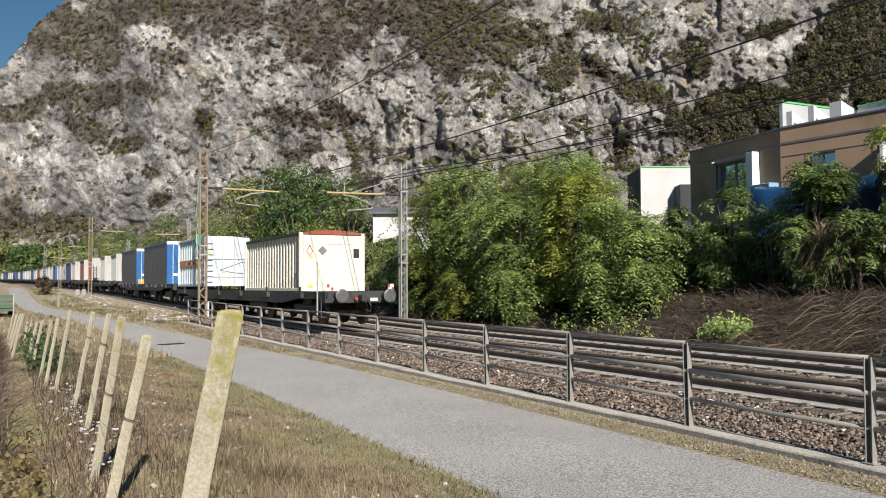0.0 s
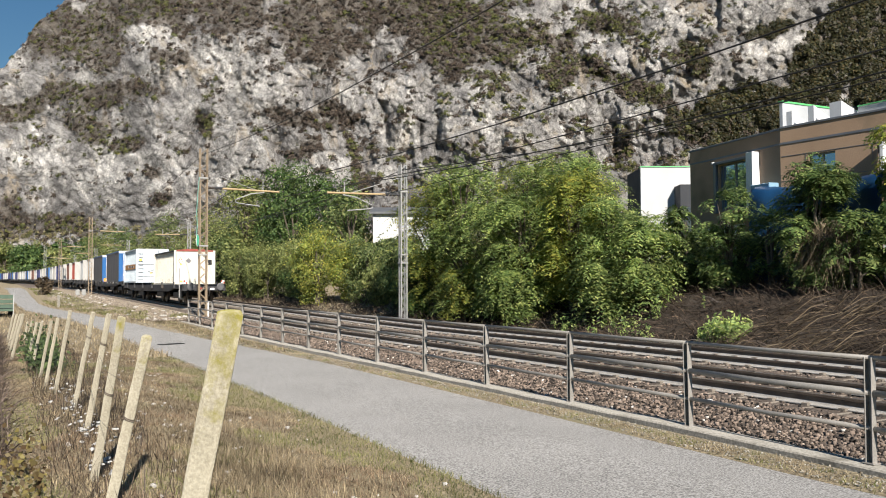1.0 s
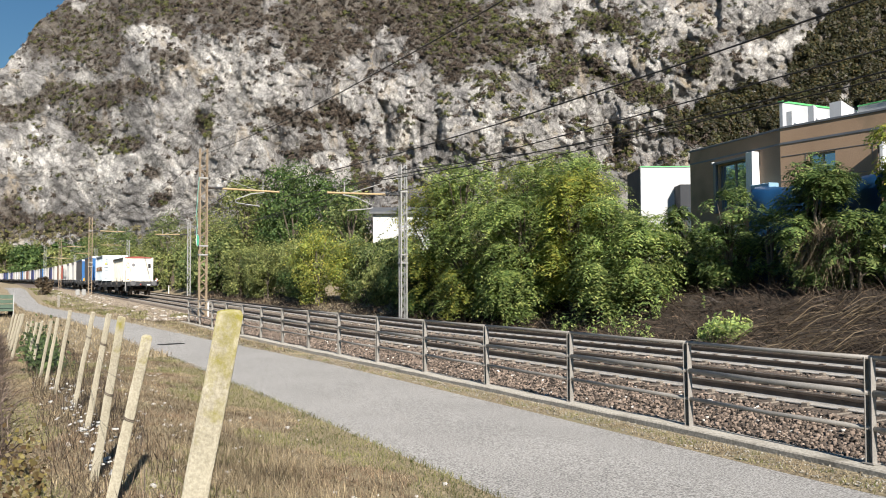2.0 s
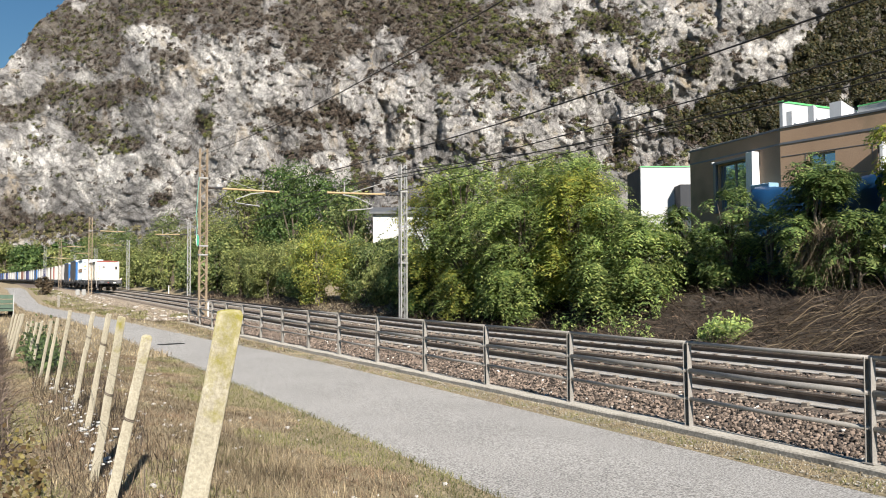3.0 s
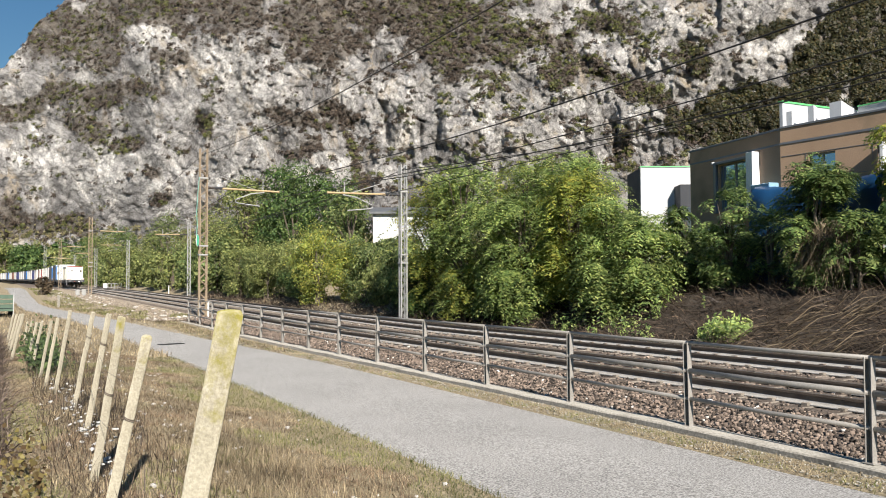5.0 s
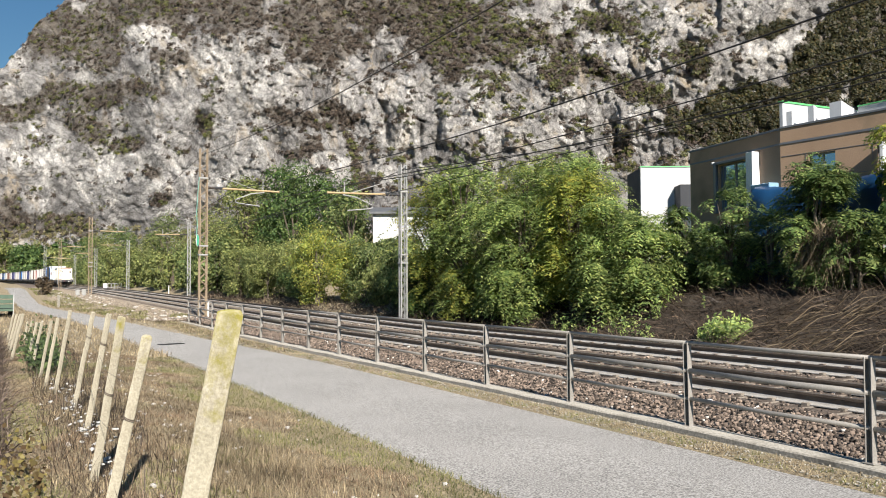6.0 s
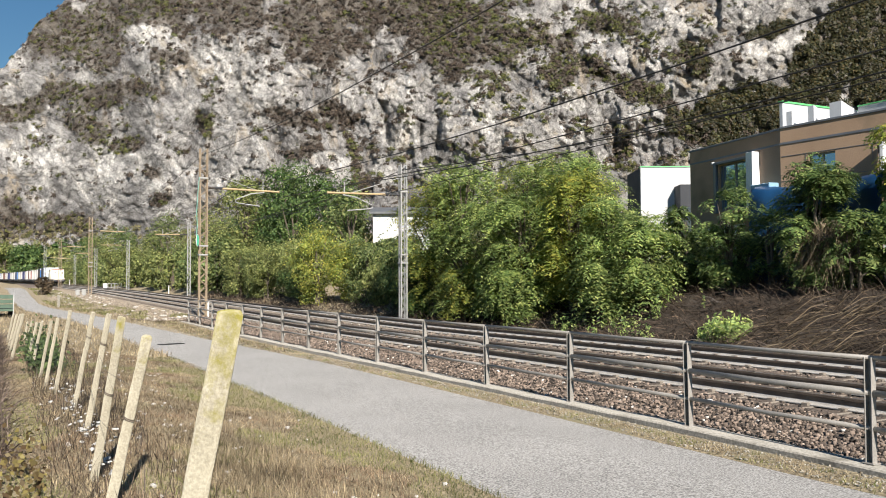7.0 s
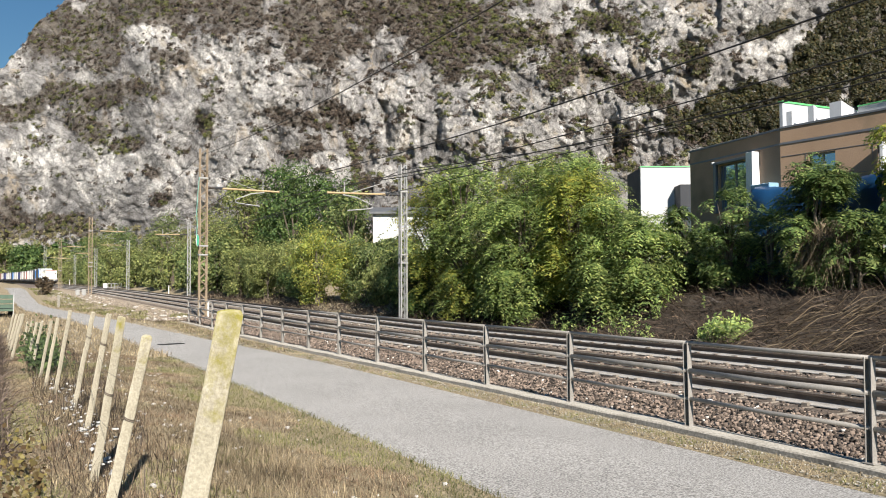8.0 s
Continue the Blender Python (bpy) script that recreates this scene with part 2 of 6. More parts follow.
pys = axis([(-40, 60, 0.5), (60, 142, 2)])
wob = lambda y, s: 0.10 * fbm(y * 0.9, 0 * y + s, 0 * y, 4)
v, q = strip(lambda y: path_left(y) + wob(y, 1), lambda y: path_right(y) + 0.5 * wob(y, 5), pys,
             lambda X, Y: -0.125 + rise(Y) + ramp_up(X, Y) + 0.03 * (1 - np.clip((X - path_mid(Y)) / 1.7, -1, 1) ** 2), 10)
tagged(new("path", mesh_np("path", v, q, asphalt, True)), "grey asphalt cycle path with ragged edges", "path", kind="structure")

# kerb under the railing
kys = axis([(-20, 43.6, 1.0)])
bm = bmesh.new()
prof = [(7.67, -0.3), (7.67, -0.016), (7.69, 0.0), (7.985, 0.0), (8.0, -0.012), (8.0, -0.25)]
prev = None
for y in kys:
    yy = float(y)
    off = kerb_swing(yy)
    jit = random.uniform(-0.014, 0.010)
    ring = [bm.verts.new((x - off, yy, z + float(rise(yy)) * 0.5 + jit)) for x, z in prof]
    if prev:
        for k in range(len(prof) - 1):
            bm.faces.new((prev[k], prev[k + 1], ring[k + 1], ring[k]))
    else:
        bm.faces.new(ring)
    prev = ring
bm.faces.new(prev[::-1])
me = bpy.data.meshes.new("kerb")
bm.to_mesh(me)
bm.free()
me.materials.append(kerb_stone)
tagged(new("kerb", me), "weathered concrete kerb strip under the railing", "kerb", kind="structure")

# ballast bed
bys = axis([(-40, 45, 0.35), (45, 150, 1.5), (150, 680, 8)])


def bed(X, Y):
    xr = X + bend(Y)
    z = 0.112 + 0 * X
    z = np.where(xr < 9.45, 0.085 - 0.13 * ss(9.45, 8.1, xr), z)
    z = np.where((xr > 12.2) & (xr < 13.05), 0.07, z)
    z = np.where(xr > 15.8, 0.10 - 0.35 * ss(15.8, 17.2, xr), z)
    far = ss(43.5, 49, Y)
    low = path_right(Y) + 0.9 + bend(Y)
    t = np.clip((xr - low) / (9.4 - low), 0, 1)
    z = np.where(xr < 9.4, (1 - far) * z + far * (-0.13 * (1 - t) + 0.082 * t), z)
    return z + rise(Y) + ramp_up(X, Y) * ss(8.5, 6, xr) + 0.02 * fbm(X * 3, Y * 3, 0 * X, 2)


v, q = strip(lambda y: (7.93 - bend(y)) * (1 - ss(43.6, 48, y)) + (path_right(y) + 0.9) * ss(43.6, 48, y), lambda y: 17.1 - bend(y), bys, bed, 44)
tagged(new("ballast", mesh_np("ballast", v, q, ballast_mat, False)), "brown crushed stone ballast of the railway", "ballast", kind="structure")


def rocks(n, place, lo, hi, name, material, seed, flat=0.7):
    """Loose angular stones, each a squashed eight-cornered lump."""
    r = np.random.RandomState(seed)
    P = place(r, n)
    base = np.array([(x, y, z) for x in (-1, 1) for y in (-1, 1) for z in (-1, 1)], float)
    V = base[None] * r.uniform(0.55, 1.0, (n, 8, 3))
    S = r.uniform(lo, hi, (n, 1, 1)) * np.stack([r.uniform(0.7, 1.2, n), r.uniform(0.7, 1.2, n), np.full(n, flat)], -1)[:, None]
    V = V * S
    a = r.uniform(0, 6.28, (n, 1))
    b = r.uniform(-0.7, 0.7, (n, 1))
    y, z = V[..., 1] * np.cos(b) - V[..., 2] * np.sin(b), V[..., 1] * np.sin(b) + V[..., 2] * np.cos(b)
    x = V[..., 0] * np.cos(a) - y * np.sin(a)
    y = V[..., 0] * np.sin(a) + y * np.cos(a)
    V = np.stack([x, y, z], -1) + P[:, None]
    F = np.array([(0, 1, 3, 2), (4, 6, 7, 5), (0, 4, 5, 1), (2, 3, 7, 6), (1, 5, 7, 3)])
    Q = (F[None] + 8 * np.arange(n)[:, None, None]).reshape(-1, 4)
    return mesh_np(name, V.reshape(-1, 3), Q, material)


def on_bed(r, n):
    y = 3 + 42 * r.uniform(0, 1, n) ** 1.6
    x = np.where(r.uniform(0, 1, n) < 0.72, r.uniform(8.02, 9.6, n), r.uniform(9.7, 16.4, n))
    X = x - bend(y)
    return np.stack([X, y, bed(X, y) + r.uniform(-0.01, 0.03, n)], 1)


tagged(new("ballast_stones", rocks(38000, on_bed, 0.011, 0.028, "ballast_stones", stone_mat, 3)), "loose brown crushed stones beside the rails", "stones", kind="stuff")

# ---- railway tracks ----
NEAR_X, FAR_X = 10.853, 14.42
RAIL_Z = 0.30


def rail_mesh(side, y0, y1, step, centre, z_add=0.0):
    bm = bmesh.new()
    prof = [(-0.075, 0), (0.075, 0), (0.075, 0.012), (0.012, 0.045), (0.012, 0.125), (0.036, 0.135), (0.036, 0.165), (0.028, 0.17), (-0.028, 0.17), (-0.036, 0.165), (-0.036, 0.135), (-0.012, 0.125), (-0.012, 0.062), (-0.035, 0.034), (-0.075, 0.014)]
    prev = None
    for y in np.arange(y0, y1 + 0.1, step):
        y = float(y)
        x = centre + side * 0.7525 - float(bend(y))
        ring = [bm.verts.new((x + a, y, RAIL_Z - 0.17 + b + float(rise(y)))) for a, b in prof]
        if prev:
            n = len(prof)
            for k in range(n):
                f = bm.faces.new((prev[k], prev[(k + 1) % n], ring[(k + 1) % n], ring[k]))
                f.material_index = 1 if k == 7 else 2 if k in (12, 13, 14, 2) else 0
        prev = ring
    me = bpy.data.meshes.new("rail")
    bm.to_mesh(me)
    bm.free()
    me.materials.append(rail_steel)
    me.materials.append(rail_top)
    me.materials.append(foot_steel)
    return me


for nm, centre in (("near", NEAR_X), ("far", FAR_X)):
    tr = thing("railway_track", pose(0, 0, 0), "rusty steel rails on pale concrete sleepers", "railway track", "tracks of the line")
    part("rail", rail_mesh(-1, -40, 676, 4, centre), rail_steel, tr)
    part("rail", rail_mesh(1, -40, 676, 4, centre), rail_steel, tr)
    sl = bmesh.new()
    box(sl, -1.2, 1.2, -0.13, 0.13, -0.1, 0.0, 0.02)
    for s in (-1, 1):
        for t in (-1, 1):
            box(sl, s * 0.7525 + t * 0.085 - 0.05, s * 0.7525 + t * 0.085 + 0.05, -0.05, 0.05, -0.01, 0.036)
            sl.faces.ensure_lookup_table()
            for f in sl.faces[-6:]:
                f.material_index = 1
    sl.faces.ensure_lookup_table()
    slm = bpy.data.meshes.new("sleeper")
    sl.to_mesh(slm)
    sl.free()
    slm.materials.append(sleeper_mat)
    slm.materials.append(rail_steel)
    rest_v, rest_q, i = [], [], 0
    for k in range(-20, 300):
        y = 0.6 * k + 0.2 * (nm == "far")
        if 3 < y < 90:
            part("sleeper", slm, sleeper_mat, tr, m=pose(centre - float(bend(y)) + random.uniform(-0.01, 0.01), y, RAIL_Z - 0.172 + float(rise(y)), 0, 0, heading(y) + random.uniform(-0.5, 0.5)))
        else:
            x, z = centre - float(bend(y)), RAIL_Z - 0.172 + float(rise(y))
            rest_v += [(x + a, y + b, z + c) for a in (-1.2, 1.2) for b in (-0.13, 0.13) for c in (-0.1, 0)]
            rest_q += [tuple(8 * i + e for e in f) for f in ((0, 1, 3, 2), (4, 6, 7, 5), (0, 4, 5, 1), (2, 3, 7, 6), (1, 5, 7, 3))]
            i += 1
    part("sleepers", mesh_np("sleepers", rest_v, rest_q, sleeper_mat), sleeper_mat, tr, kind="stuff")

# ---- steel railing ----
railing = thing("railing", pose(0, 0, 0), "grey galvanised steel railing with three round bars", "railing")
pm_ = bmesh.new()
box(pm_, -0.036, 0.036, -0.045, -0.033, 0, 1.085, 0.003)
box(pm_, -0.036, 0.036, 0.033, 0.045, 0, 1.085, 0.003)
box(pm_, 0.024, 0.035, -0.033, 0.033, 0, 1.085, 0.002)
box(pm_, -0.06, 0.06, -0.07, 0.07, 0, 0.012, 0.003)
post_me = bpy.data.meshes.new("post")
pm_.to_mesh(post_me)
pm_.free()
post_me.materials.append(galv)


def rail_line(y):
    """Foot of the railing."""
    return (7.865 - kerb_swing(y), y, 0.5 * float(rise(y)))


POST_Y = [5.814 + 2.6146 * k for k in range(-7, 15)]
tilt = [random.uniform(-1.0, 1.0) for _ in POST_Y]
for y, a in zip(POST_Y, tilt):
    part("post", post_me, galv, railing, m=pose(*rail_line(y), 0, a, 0))
for nm, h, r in (("top_rail", 1.08, 0.024), ("middle_rail", 0.72, 0.034), ("lower_rail", 0.36, 0.026)):
    for (ya, a), (yb, b) in zip(zip(POST_Y, tilt), zip(POST_Y[1:], tilt[1:])):
        pa, pb = Vector(rail_line(ya)), Vector(rail_line(yb))
        bm = bmesh.new()
        A = pa + Vector((math.sin(radians(a)) * h - 0.0, 0.0, h))
        B = pb + Vector((math.sin(radians(b)) * h - 0.0, 0.0, h))
        mid = (A + B) / 2 + Vector((random.uniform(-0.012, 0.012), 0, random.uniform(-0.016, 0.004)))
        tube(bm, [A, mid, B], [r, r, r], 10)
        for f in bm.faces:
            f.smooth = len(f.verts) == 4
        part(nm, bm, galv, railing)

ya = POST_Y[-1]
part("brace", tube(bmesh.new(), [Vector(rail_line(ya)) + Vector((0.05, 0.1, 0.85)), Vector(rail_line(ya - 1.7)) + Vector((0.05, 0, 0.03))], 0.022, 8), galv, railing, "slanting brace at the end of the railing")

# ---- concrete fence posts of the field ----
def fence_post(x, y, z, vx, vy, vz, w, mossy, tie):
    """A post from its foot along the way that it leans, some of it in the ground."""
    way = Vector((vx, vy, vz))
    w = w * (1.0 if y < 6 else 0.8 if y < 9 else 0.74)
    H = way.length + 0.3
    foot = Vector((x, y, z)) - way.normalized() * 0.3
    bm = bmesh.new()
    rr = [w * (1.0 - 0.10 * k / 8) * random.uniform(0.97, 1.03) for k in range(9)]
    pts = [(random.uniform(-0.004, 0.004), random.uniform(-0.004, 0.004), H * k / 8) for k in range(9)]
    tube(bm, pts + [(0, 0, H + 0.012)], rr + [w * 0.72], 12)
    for f in bm.faces:
        f.smooth = len(f.verts) == 4
    me = bpy.data.meshes.new("fence_post")
    bm.to_mesh(me)
    bm.free()
    me.materials.append(post_mats[1 if mossy else 0])
    t = new("fence_post", me)
    t.matrix_basis = Matrix.Translation(foot) @ way.to_track_quat("Z", "Y").to_matrix().to_4x4()
    tagged(t, "leaning pale concrete fence post" + (" with a mossy yellow-green top" if mossy else " in the dry grass"), "fence post", "posts of the field fence")
    if tie:
        bm = bmesh.new()
        for k in range(2):
            q = [(math.cos(a) * w * 1.02, math.sin(a) * w * 1.02, H * tie + 0.012 * k + 0.01 * math.sin(a)) for a in (6.283 * i / 12 for i in range(13))]
            tube(bm, q, 0.0035, 5)
        part("wire_tie", bm, rail_steel, t, "rusty wire tie")
    return t


post_mats = [post_stone, post_stone]
# a mossy stain grows down from the top of some posts
pmoss = post_stone.copy()
pmoss.name = "post_concrete_mossy"
N, L = pmoss.node_tree.nodes, pmoss.node_tree.links
pr = N["Principled BSDF"]
src = pr.inputs["Base Color"].links[0].from_socket
tc = N.new("ShaderNodeTexCoord")
sp = N.new("ShaderNodeSeparateXYZ")
L.new(tc.outputs["Object"], sp.inputs[0])
no = N.new("ShaderNodeTexNoise")
no.inputs["Scale"].default_value, no.inputs["Detail"].default_value, no.inputs["Roughness"].default_value = 11, 10, 0.75
L.new(tc.outputs["Object"], no.inputs["Vector"])
ma = N.new("ShaderNodeMath")
ma.operation = "MULTIPLY_ADD"
ma.inputs[1].default_value, ma.inputs[2].default_value = 2.2, -1.1
L.new(no.outputs["Fac"], ma.inputs[0])
ad = N.new("ShaderNodeMath")
L.new(sp.outputs["Z"], ad.inputs[0])
L.new(ma.outputs[0], ad.inputs[1])
mr = N.new("ShaderNodeMapRange")
mr.inputs["From Min"].default_value, mr.inputs["From Max"].default_value = 1.46, 2.0
L.new(ad.outputs[0], mr.inputs[0])
mx = N.new("ShaderNodeMix")
mx.data_type = "RGBA"
L.new(mr.outputs[0], mx.inputs["Factor"])
L.new(src, mx.inputs[6])
mx.inputs[7].default_value = (0.25, 0.225, 0.045, 1)
L.new(mx.outputs[2], pr.inputs["Base Color"])
post_mats[1] = pmoss

FENCE = [(0.595, 3.806, 0.20, 0.235, -0.176, 1.53, 0.060, 1, 0), (0.66, 6.70, 0.2, 0.228, -0.174, 1.27, 0.052, 1, 0.62), (0.64, 7.73, 0.2, 0.19, -0.16, 1.38, 0.046, 1, 0.62),
         (0.76, 10.24, 0.2, 0.21, -0.16, 1.33, 0.046, 0, 0.8), (0.76, 12.3, 0.2, 0.21, -0.2, 1.29, 0.044, 0, 0.8), (0.61, 14.14, 0.2, 0.19, -0.16, 1.27, 0.042, 0, 0),
         (0.51, 15.15, 0.2, 0.17, -0.09, 1.12, 0.038, 0, 0), (0.47, 16.66, 0.2, 0.17, -0.11, 1.02, 0.038, 0, 0), (0.38, 18.64, 0.2, 0.17, -0.13, 0.94, 0.04, 0, 0)]
FENCE += [(0.3, 19.62, 0.2, 0.18, -0.17, 0.89, 0.04, 0, 0), (0.41, 28.19, 0.05, 0.15, -0.12, 0.75, 0.045, 0, 0), (0.36, 28.81, 0.05, 0.1, -0.13, 0.72, 0.045, 0, 0),
          (0.02, 20.96, 0.2, 0.22, -0.16, 1.03, 0.045, 0, 0), (-0.01, 23.64, 0.2, 0.22, -0.13, 0.95, 0.045, 0, 0), (-0.05, 24.7, 0.2, 0.19, -0.14, 0.92, 0.045, 0, 0), (-0.1, 27.12, 0.2, 0.17, -0.16, 0.86, 0.045, 0, 0)]
for row in FENCE:
    fence_post(*row)

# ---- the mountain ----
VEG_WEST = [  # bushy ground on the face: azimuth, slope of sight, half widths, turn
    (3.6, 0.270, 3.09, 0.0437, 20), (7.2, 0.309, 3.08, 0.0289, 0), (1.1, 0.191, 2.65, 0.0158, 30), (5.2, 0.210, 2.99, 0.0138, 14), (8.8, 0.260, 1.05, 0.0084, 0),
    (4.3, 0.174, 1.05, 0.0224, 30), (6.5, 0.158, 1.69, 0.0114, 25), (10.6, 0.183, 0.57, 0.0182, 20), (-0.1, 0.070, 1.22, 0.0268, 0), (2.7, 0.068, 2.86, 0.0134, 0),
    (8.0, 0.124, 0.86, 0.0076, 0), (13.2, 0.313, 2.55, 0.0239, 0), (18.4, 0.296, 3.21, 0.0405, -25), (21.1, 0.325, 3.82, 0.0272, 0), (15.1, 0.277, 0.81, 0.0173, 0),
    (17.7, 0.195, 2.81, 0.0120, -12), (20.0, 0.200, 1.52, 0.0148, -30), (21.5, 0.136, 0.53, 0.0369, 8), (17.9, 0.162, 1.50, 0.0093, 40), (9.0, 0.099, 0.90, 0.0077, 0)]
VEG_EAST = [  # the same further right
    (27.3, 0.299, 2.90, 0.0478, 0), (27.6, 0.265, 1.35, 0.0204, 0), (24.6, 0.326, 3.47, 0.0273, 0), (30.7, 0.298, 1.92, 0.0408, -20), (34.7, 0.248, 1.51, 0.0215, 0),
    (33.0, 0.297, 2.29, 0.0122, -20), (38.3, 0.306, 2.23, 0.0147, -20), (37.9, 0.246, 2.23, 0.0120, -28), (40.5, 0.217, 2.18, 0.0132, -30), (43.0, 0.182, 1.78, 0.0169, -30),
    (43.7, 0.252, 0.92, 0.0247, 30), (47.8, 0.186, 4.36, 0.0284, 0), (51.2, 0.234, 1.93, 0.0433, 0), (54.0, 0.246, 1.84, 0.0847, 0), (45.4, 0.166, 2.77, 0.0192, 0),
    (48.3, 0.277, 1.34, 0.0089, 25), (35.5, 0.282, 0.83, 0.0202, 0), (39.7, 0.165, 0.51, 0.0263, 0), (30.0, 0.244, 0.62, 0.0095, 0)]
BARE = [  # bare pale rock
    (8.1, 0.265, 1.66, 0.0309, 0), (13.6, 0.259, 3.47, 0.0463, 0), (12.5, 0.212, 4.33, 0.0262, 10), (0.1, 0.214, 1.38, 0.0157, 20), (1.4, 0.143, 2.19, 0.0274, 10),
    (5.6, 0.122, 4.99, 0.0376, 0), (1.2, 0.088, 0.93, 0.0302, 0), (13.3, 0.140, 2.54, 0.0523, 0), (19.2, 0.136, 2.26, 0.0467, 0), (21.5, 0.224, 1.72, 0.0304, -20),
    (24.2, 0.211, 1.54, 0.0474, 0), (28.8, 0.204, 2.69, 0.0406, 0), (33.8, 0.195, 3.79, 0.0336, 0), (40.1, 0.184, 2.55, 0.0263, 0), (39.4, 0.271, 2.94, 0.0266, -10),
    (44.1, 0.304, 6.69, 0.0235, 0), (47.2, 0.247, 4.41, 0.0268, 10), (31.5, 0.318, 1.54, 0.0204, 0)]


def patches(az, el, rows):
    """Over 0 inside any of the patches, highest at the middle."""
    s = np.zeros_like(az) - 1.0
    for a, e, ra, re, turn in rows:
        c, si = math.cos(radians(turn)), math.sin(radians(turn))
        da, de = np.radians(az - a), el - e
        x, y = (da * c + de * si) / radians(ra), (-da * si + de * c) / re
        s = np.maximum(s, 1.0 - (x * x + y * y))
    return s


def face(az, el):
    """Point of the mountain's face by direction from the valley floor, before relief."""
    base = np.interp(az, [-60, -12, 0, 8, 15, 30, 45, 60, 90, 140], [1000, 860, 660, 480, 400, 365, 370, 420, 520, 500])
    back = base * (0.95 * np.maximum(0, el - 0.03) + 0.9 * np.maximum(0, el - 0.25))
    return base + back


def facets(u, v, cell, tilt, seed, step=0.2):
    """Broken rock: irregular blocks, each with a plane face that leans its own way."""
    r = np.random.RandomState(seed)
    ju, jv, gu, gv, go = [r.uniform(-1, 1, (97, 97)) for _ in range(5)]
    iu, iv = np.floor(u / cell).astype(int), np.floor(v / cell).astype(int)
    best, h = np.full(u.shape, 1e9), np.zeros(u.shape)
    for a in (-1, 0, 1):
        for b in (-1, 0, 1):
            k, l = (iu + a) % 97, (iv + b) % 97
            du, dv = u - (iu + a + 0.5 + 0.45 * ju[k, l]) * cell, v - (iv + b + 0.5 + 0.45 * jv[k, l]) * cell
            d = du * du + dv * dv
            near = d < best
            best = np.where(near, d, best)
            h = np.where(near, step * cell * go[k, l] + tilt * (gu[k, l] * du + gv[k, l] * dv), h)
    return h


maz = np.concatenate([np.arange(-60, -4, 1.0), np.arange(-4, 58, 0.085), np.arange(58, 141, 1.5)])
mel = np.concatenate([np.arange(-0.02, 0.36, 0.0015), np.arange(0.36, 0.40, 0.005), np.arange(0.40, 0.62, 0.02)])
AZ, EL = np.meshgrid(maz, mel)
skyline = np.interp(maz, [-60, -20, -8, -0.6, 0.3, 1.1, 2.3, 4.2, 7, 12, 60, 140], [0.05, 0.10, 0.15, 0.2316, 0.2555, 0.281, 0.303, 0.335, 0.375, 0.45, 0.60, 0.5])
skyline = skyline + 0.005 * fbm(maz * 1.2, 0 * maz, 0 * maz, 5)
EL = np.minimum(EL, skyline[None])
over = (np.meshgrid(maz, mel)[1] - EL)
D = face(AZ, EL) + over * 700
ra = np.radians(AZ)
# the relief follows the face itself: along it and up it
U, V = ra * 330, EL * 430
Wu, Wv = U + 12 * fbm(U / 45, V / 45, 0 * U + 9, 4), V + 12 * fbm(U / 45 + 7, V / 45, 0 * U, 4)
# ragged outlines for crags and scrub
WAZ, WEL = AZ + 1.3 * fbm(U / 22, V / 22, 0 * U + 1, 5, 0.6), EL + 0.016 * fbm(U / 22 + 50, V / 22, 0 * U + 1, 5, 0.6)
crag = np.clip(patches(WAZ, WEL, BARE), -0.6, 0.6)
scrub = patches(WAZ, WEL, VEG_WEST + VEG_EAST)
Ru, Rv = Wu * 0.94 + Wv * 0.34, (Wv * 0.94 - Wu * 0.34) * 0.55      # joints lean over and run upwards
relief = (26 * fbm(U / 90, V / 120, 0 * U, 3) + 14 * fbm(Wu / 40 + 3, Wv / 70, 0 * U, 4, ridged=True) + 7 * crag
          + facets(Ru, Rv, 22, 0.50, 1, 0.10) + facets(Ru, Rv * 1.1, 8.5, 0.8, 2, 0.14))
ledge = 4.0 * fbm((U + 0.6 * V) / 90, (Wv - 0.35 * U) / 13, 0 * U + 4, 4)
broken = 0.8 * fbm(Wu / 5.5, Wv / 8.0, 0 * U + 2, 4, 0.6, ridged=True) + facets(U + 0.3 * V, V * 0.6, 3.8, 1.0, 3, 0.11) + facets(U + 0.2 * V, V * 0.6, 1.9, 0.8, 4, 0.10)
tone = 0.8 * facets(Ru, Rv * 1.1, 8.5, 0, 2, 1 / 8.5) + 0.6 * facets(U + 0.3 * V, V * 0.6, 3.8, 0, 3, 1 / 3.8) + 0.4 * facets(U + 0.2 * V, V * 0.6, 1.9, 0, 4, 1 / 1.9)
gash = 0
for a0, e0, half, w0, lean in ((23.2, 0.185, 0.03, 0.22, -6), (25.5, 0.175, 0.02, 0.16, -4), (26.6, 0.172, 0.032, 0.2, 3), (38.6, 0.16, 0.03, 0.15, 4), (10.2, 0.27, 0.03, 0.14, 8)):
    off = AZ - a0 - lean * (EL - e0) + 0.25 * fbm(V / 12, 0 * U + a0, 0 * U, 3)
    gash = gash + 9 * np.exp(-(off / w0) ** 2) * np.clip(1.3 - ((EL - e0) / half) ** 2, 0, 1)
D2 = D - (relief + ledge - 14) * np.clip(EL / 0.05, 0.15, 1)
D2 = 0.12 * D2 + 0.88 * np.maximum.accumulate(D2, axis=0)      # walls stand upright, with ledges on top
D2 = D2 + gash - broken * np.clip(EL / 0.05, 0.15, 1)
MX, MY, MZ = D2 * np.sin(ra), D2 * np.cos(ra), D2 * EL + 1.8 - over * 120
rock = bpy.data.materials.new("limestone_cliff")
rock.use_nodes = True
N, L = rock.node_tree.nodes, rock.node_tree.links
pr = N["Principled BSDF"]
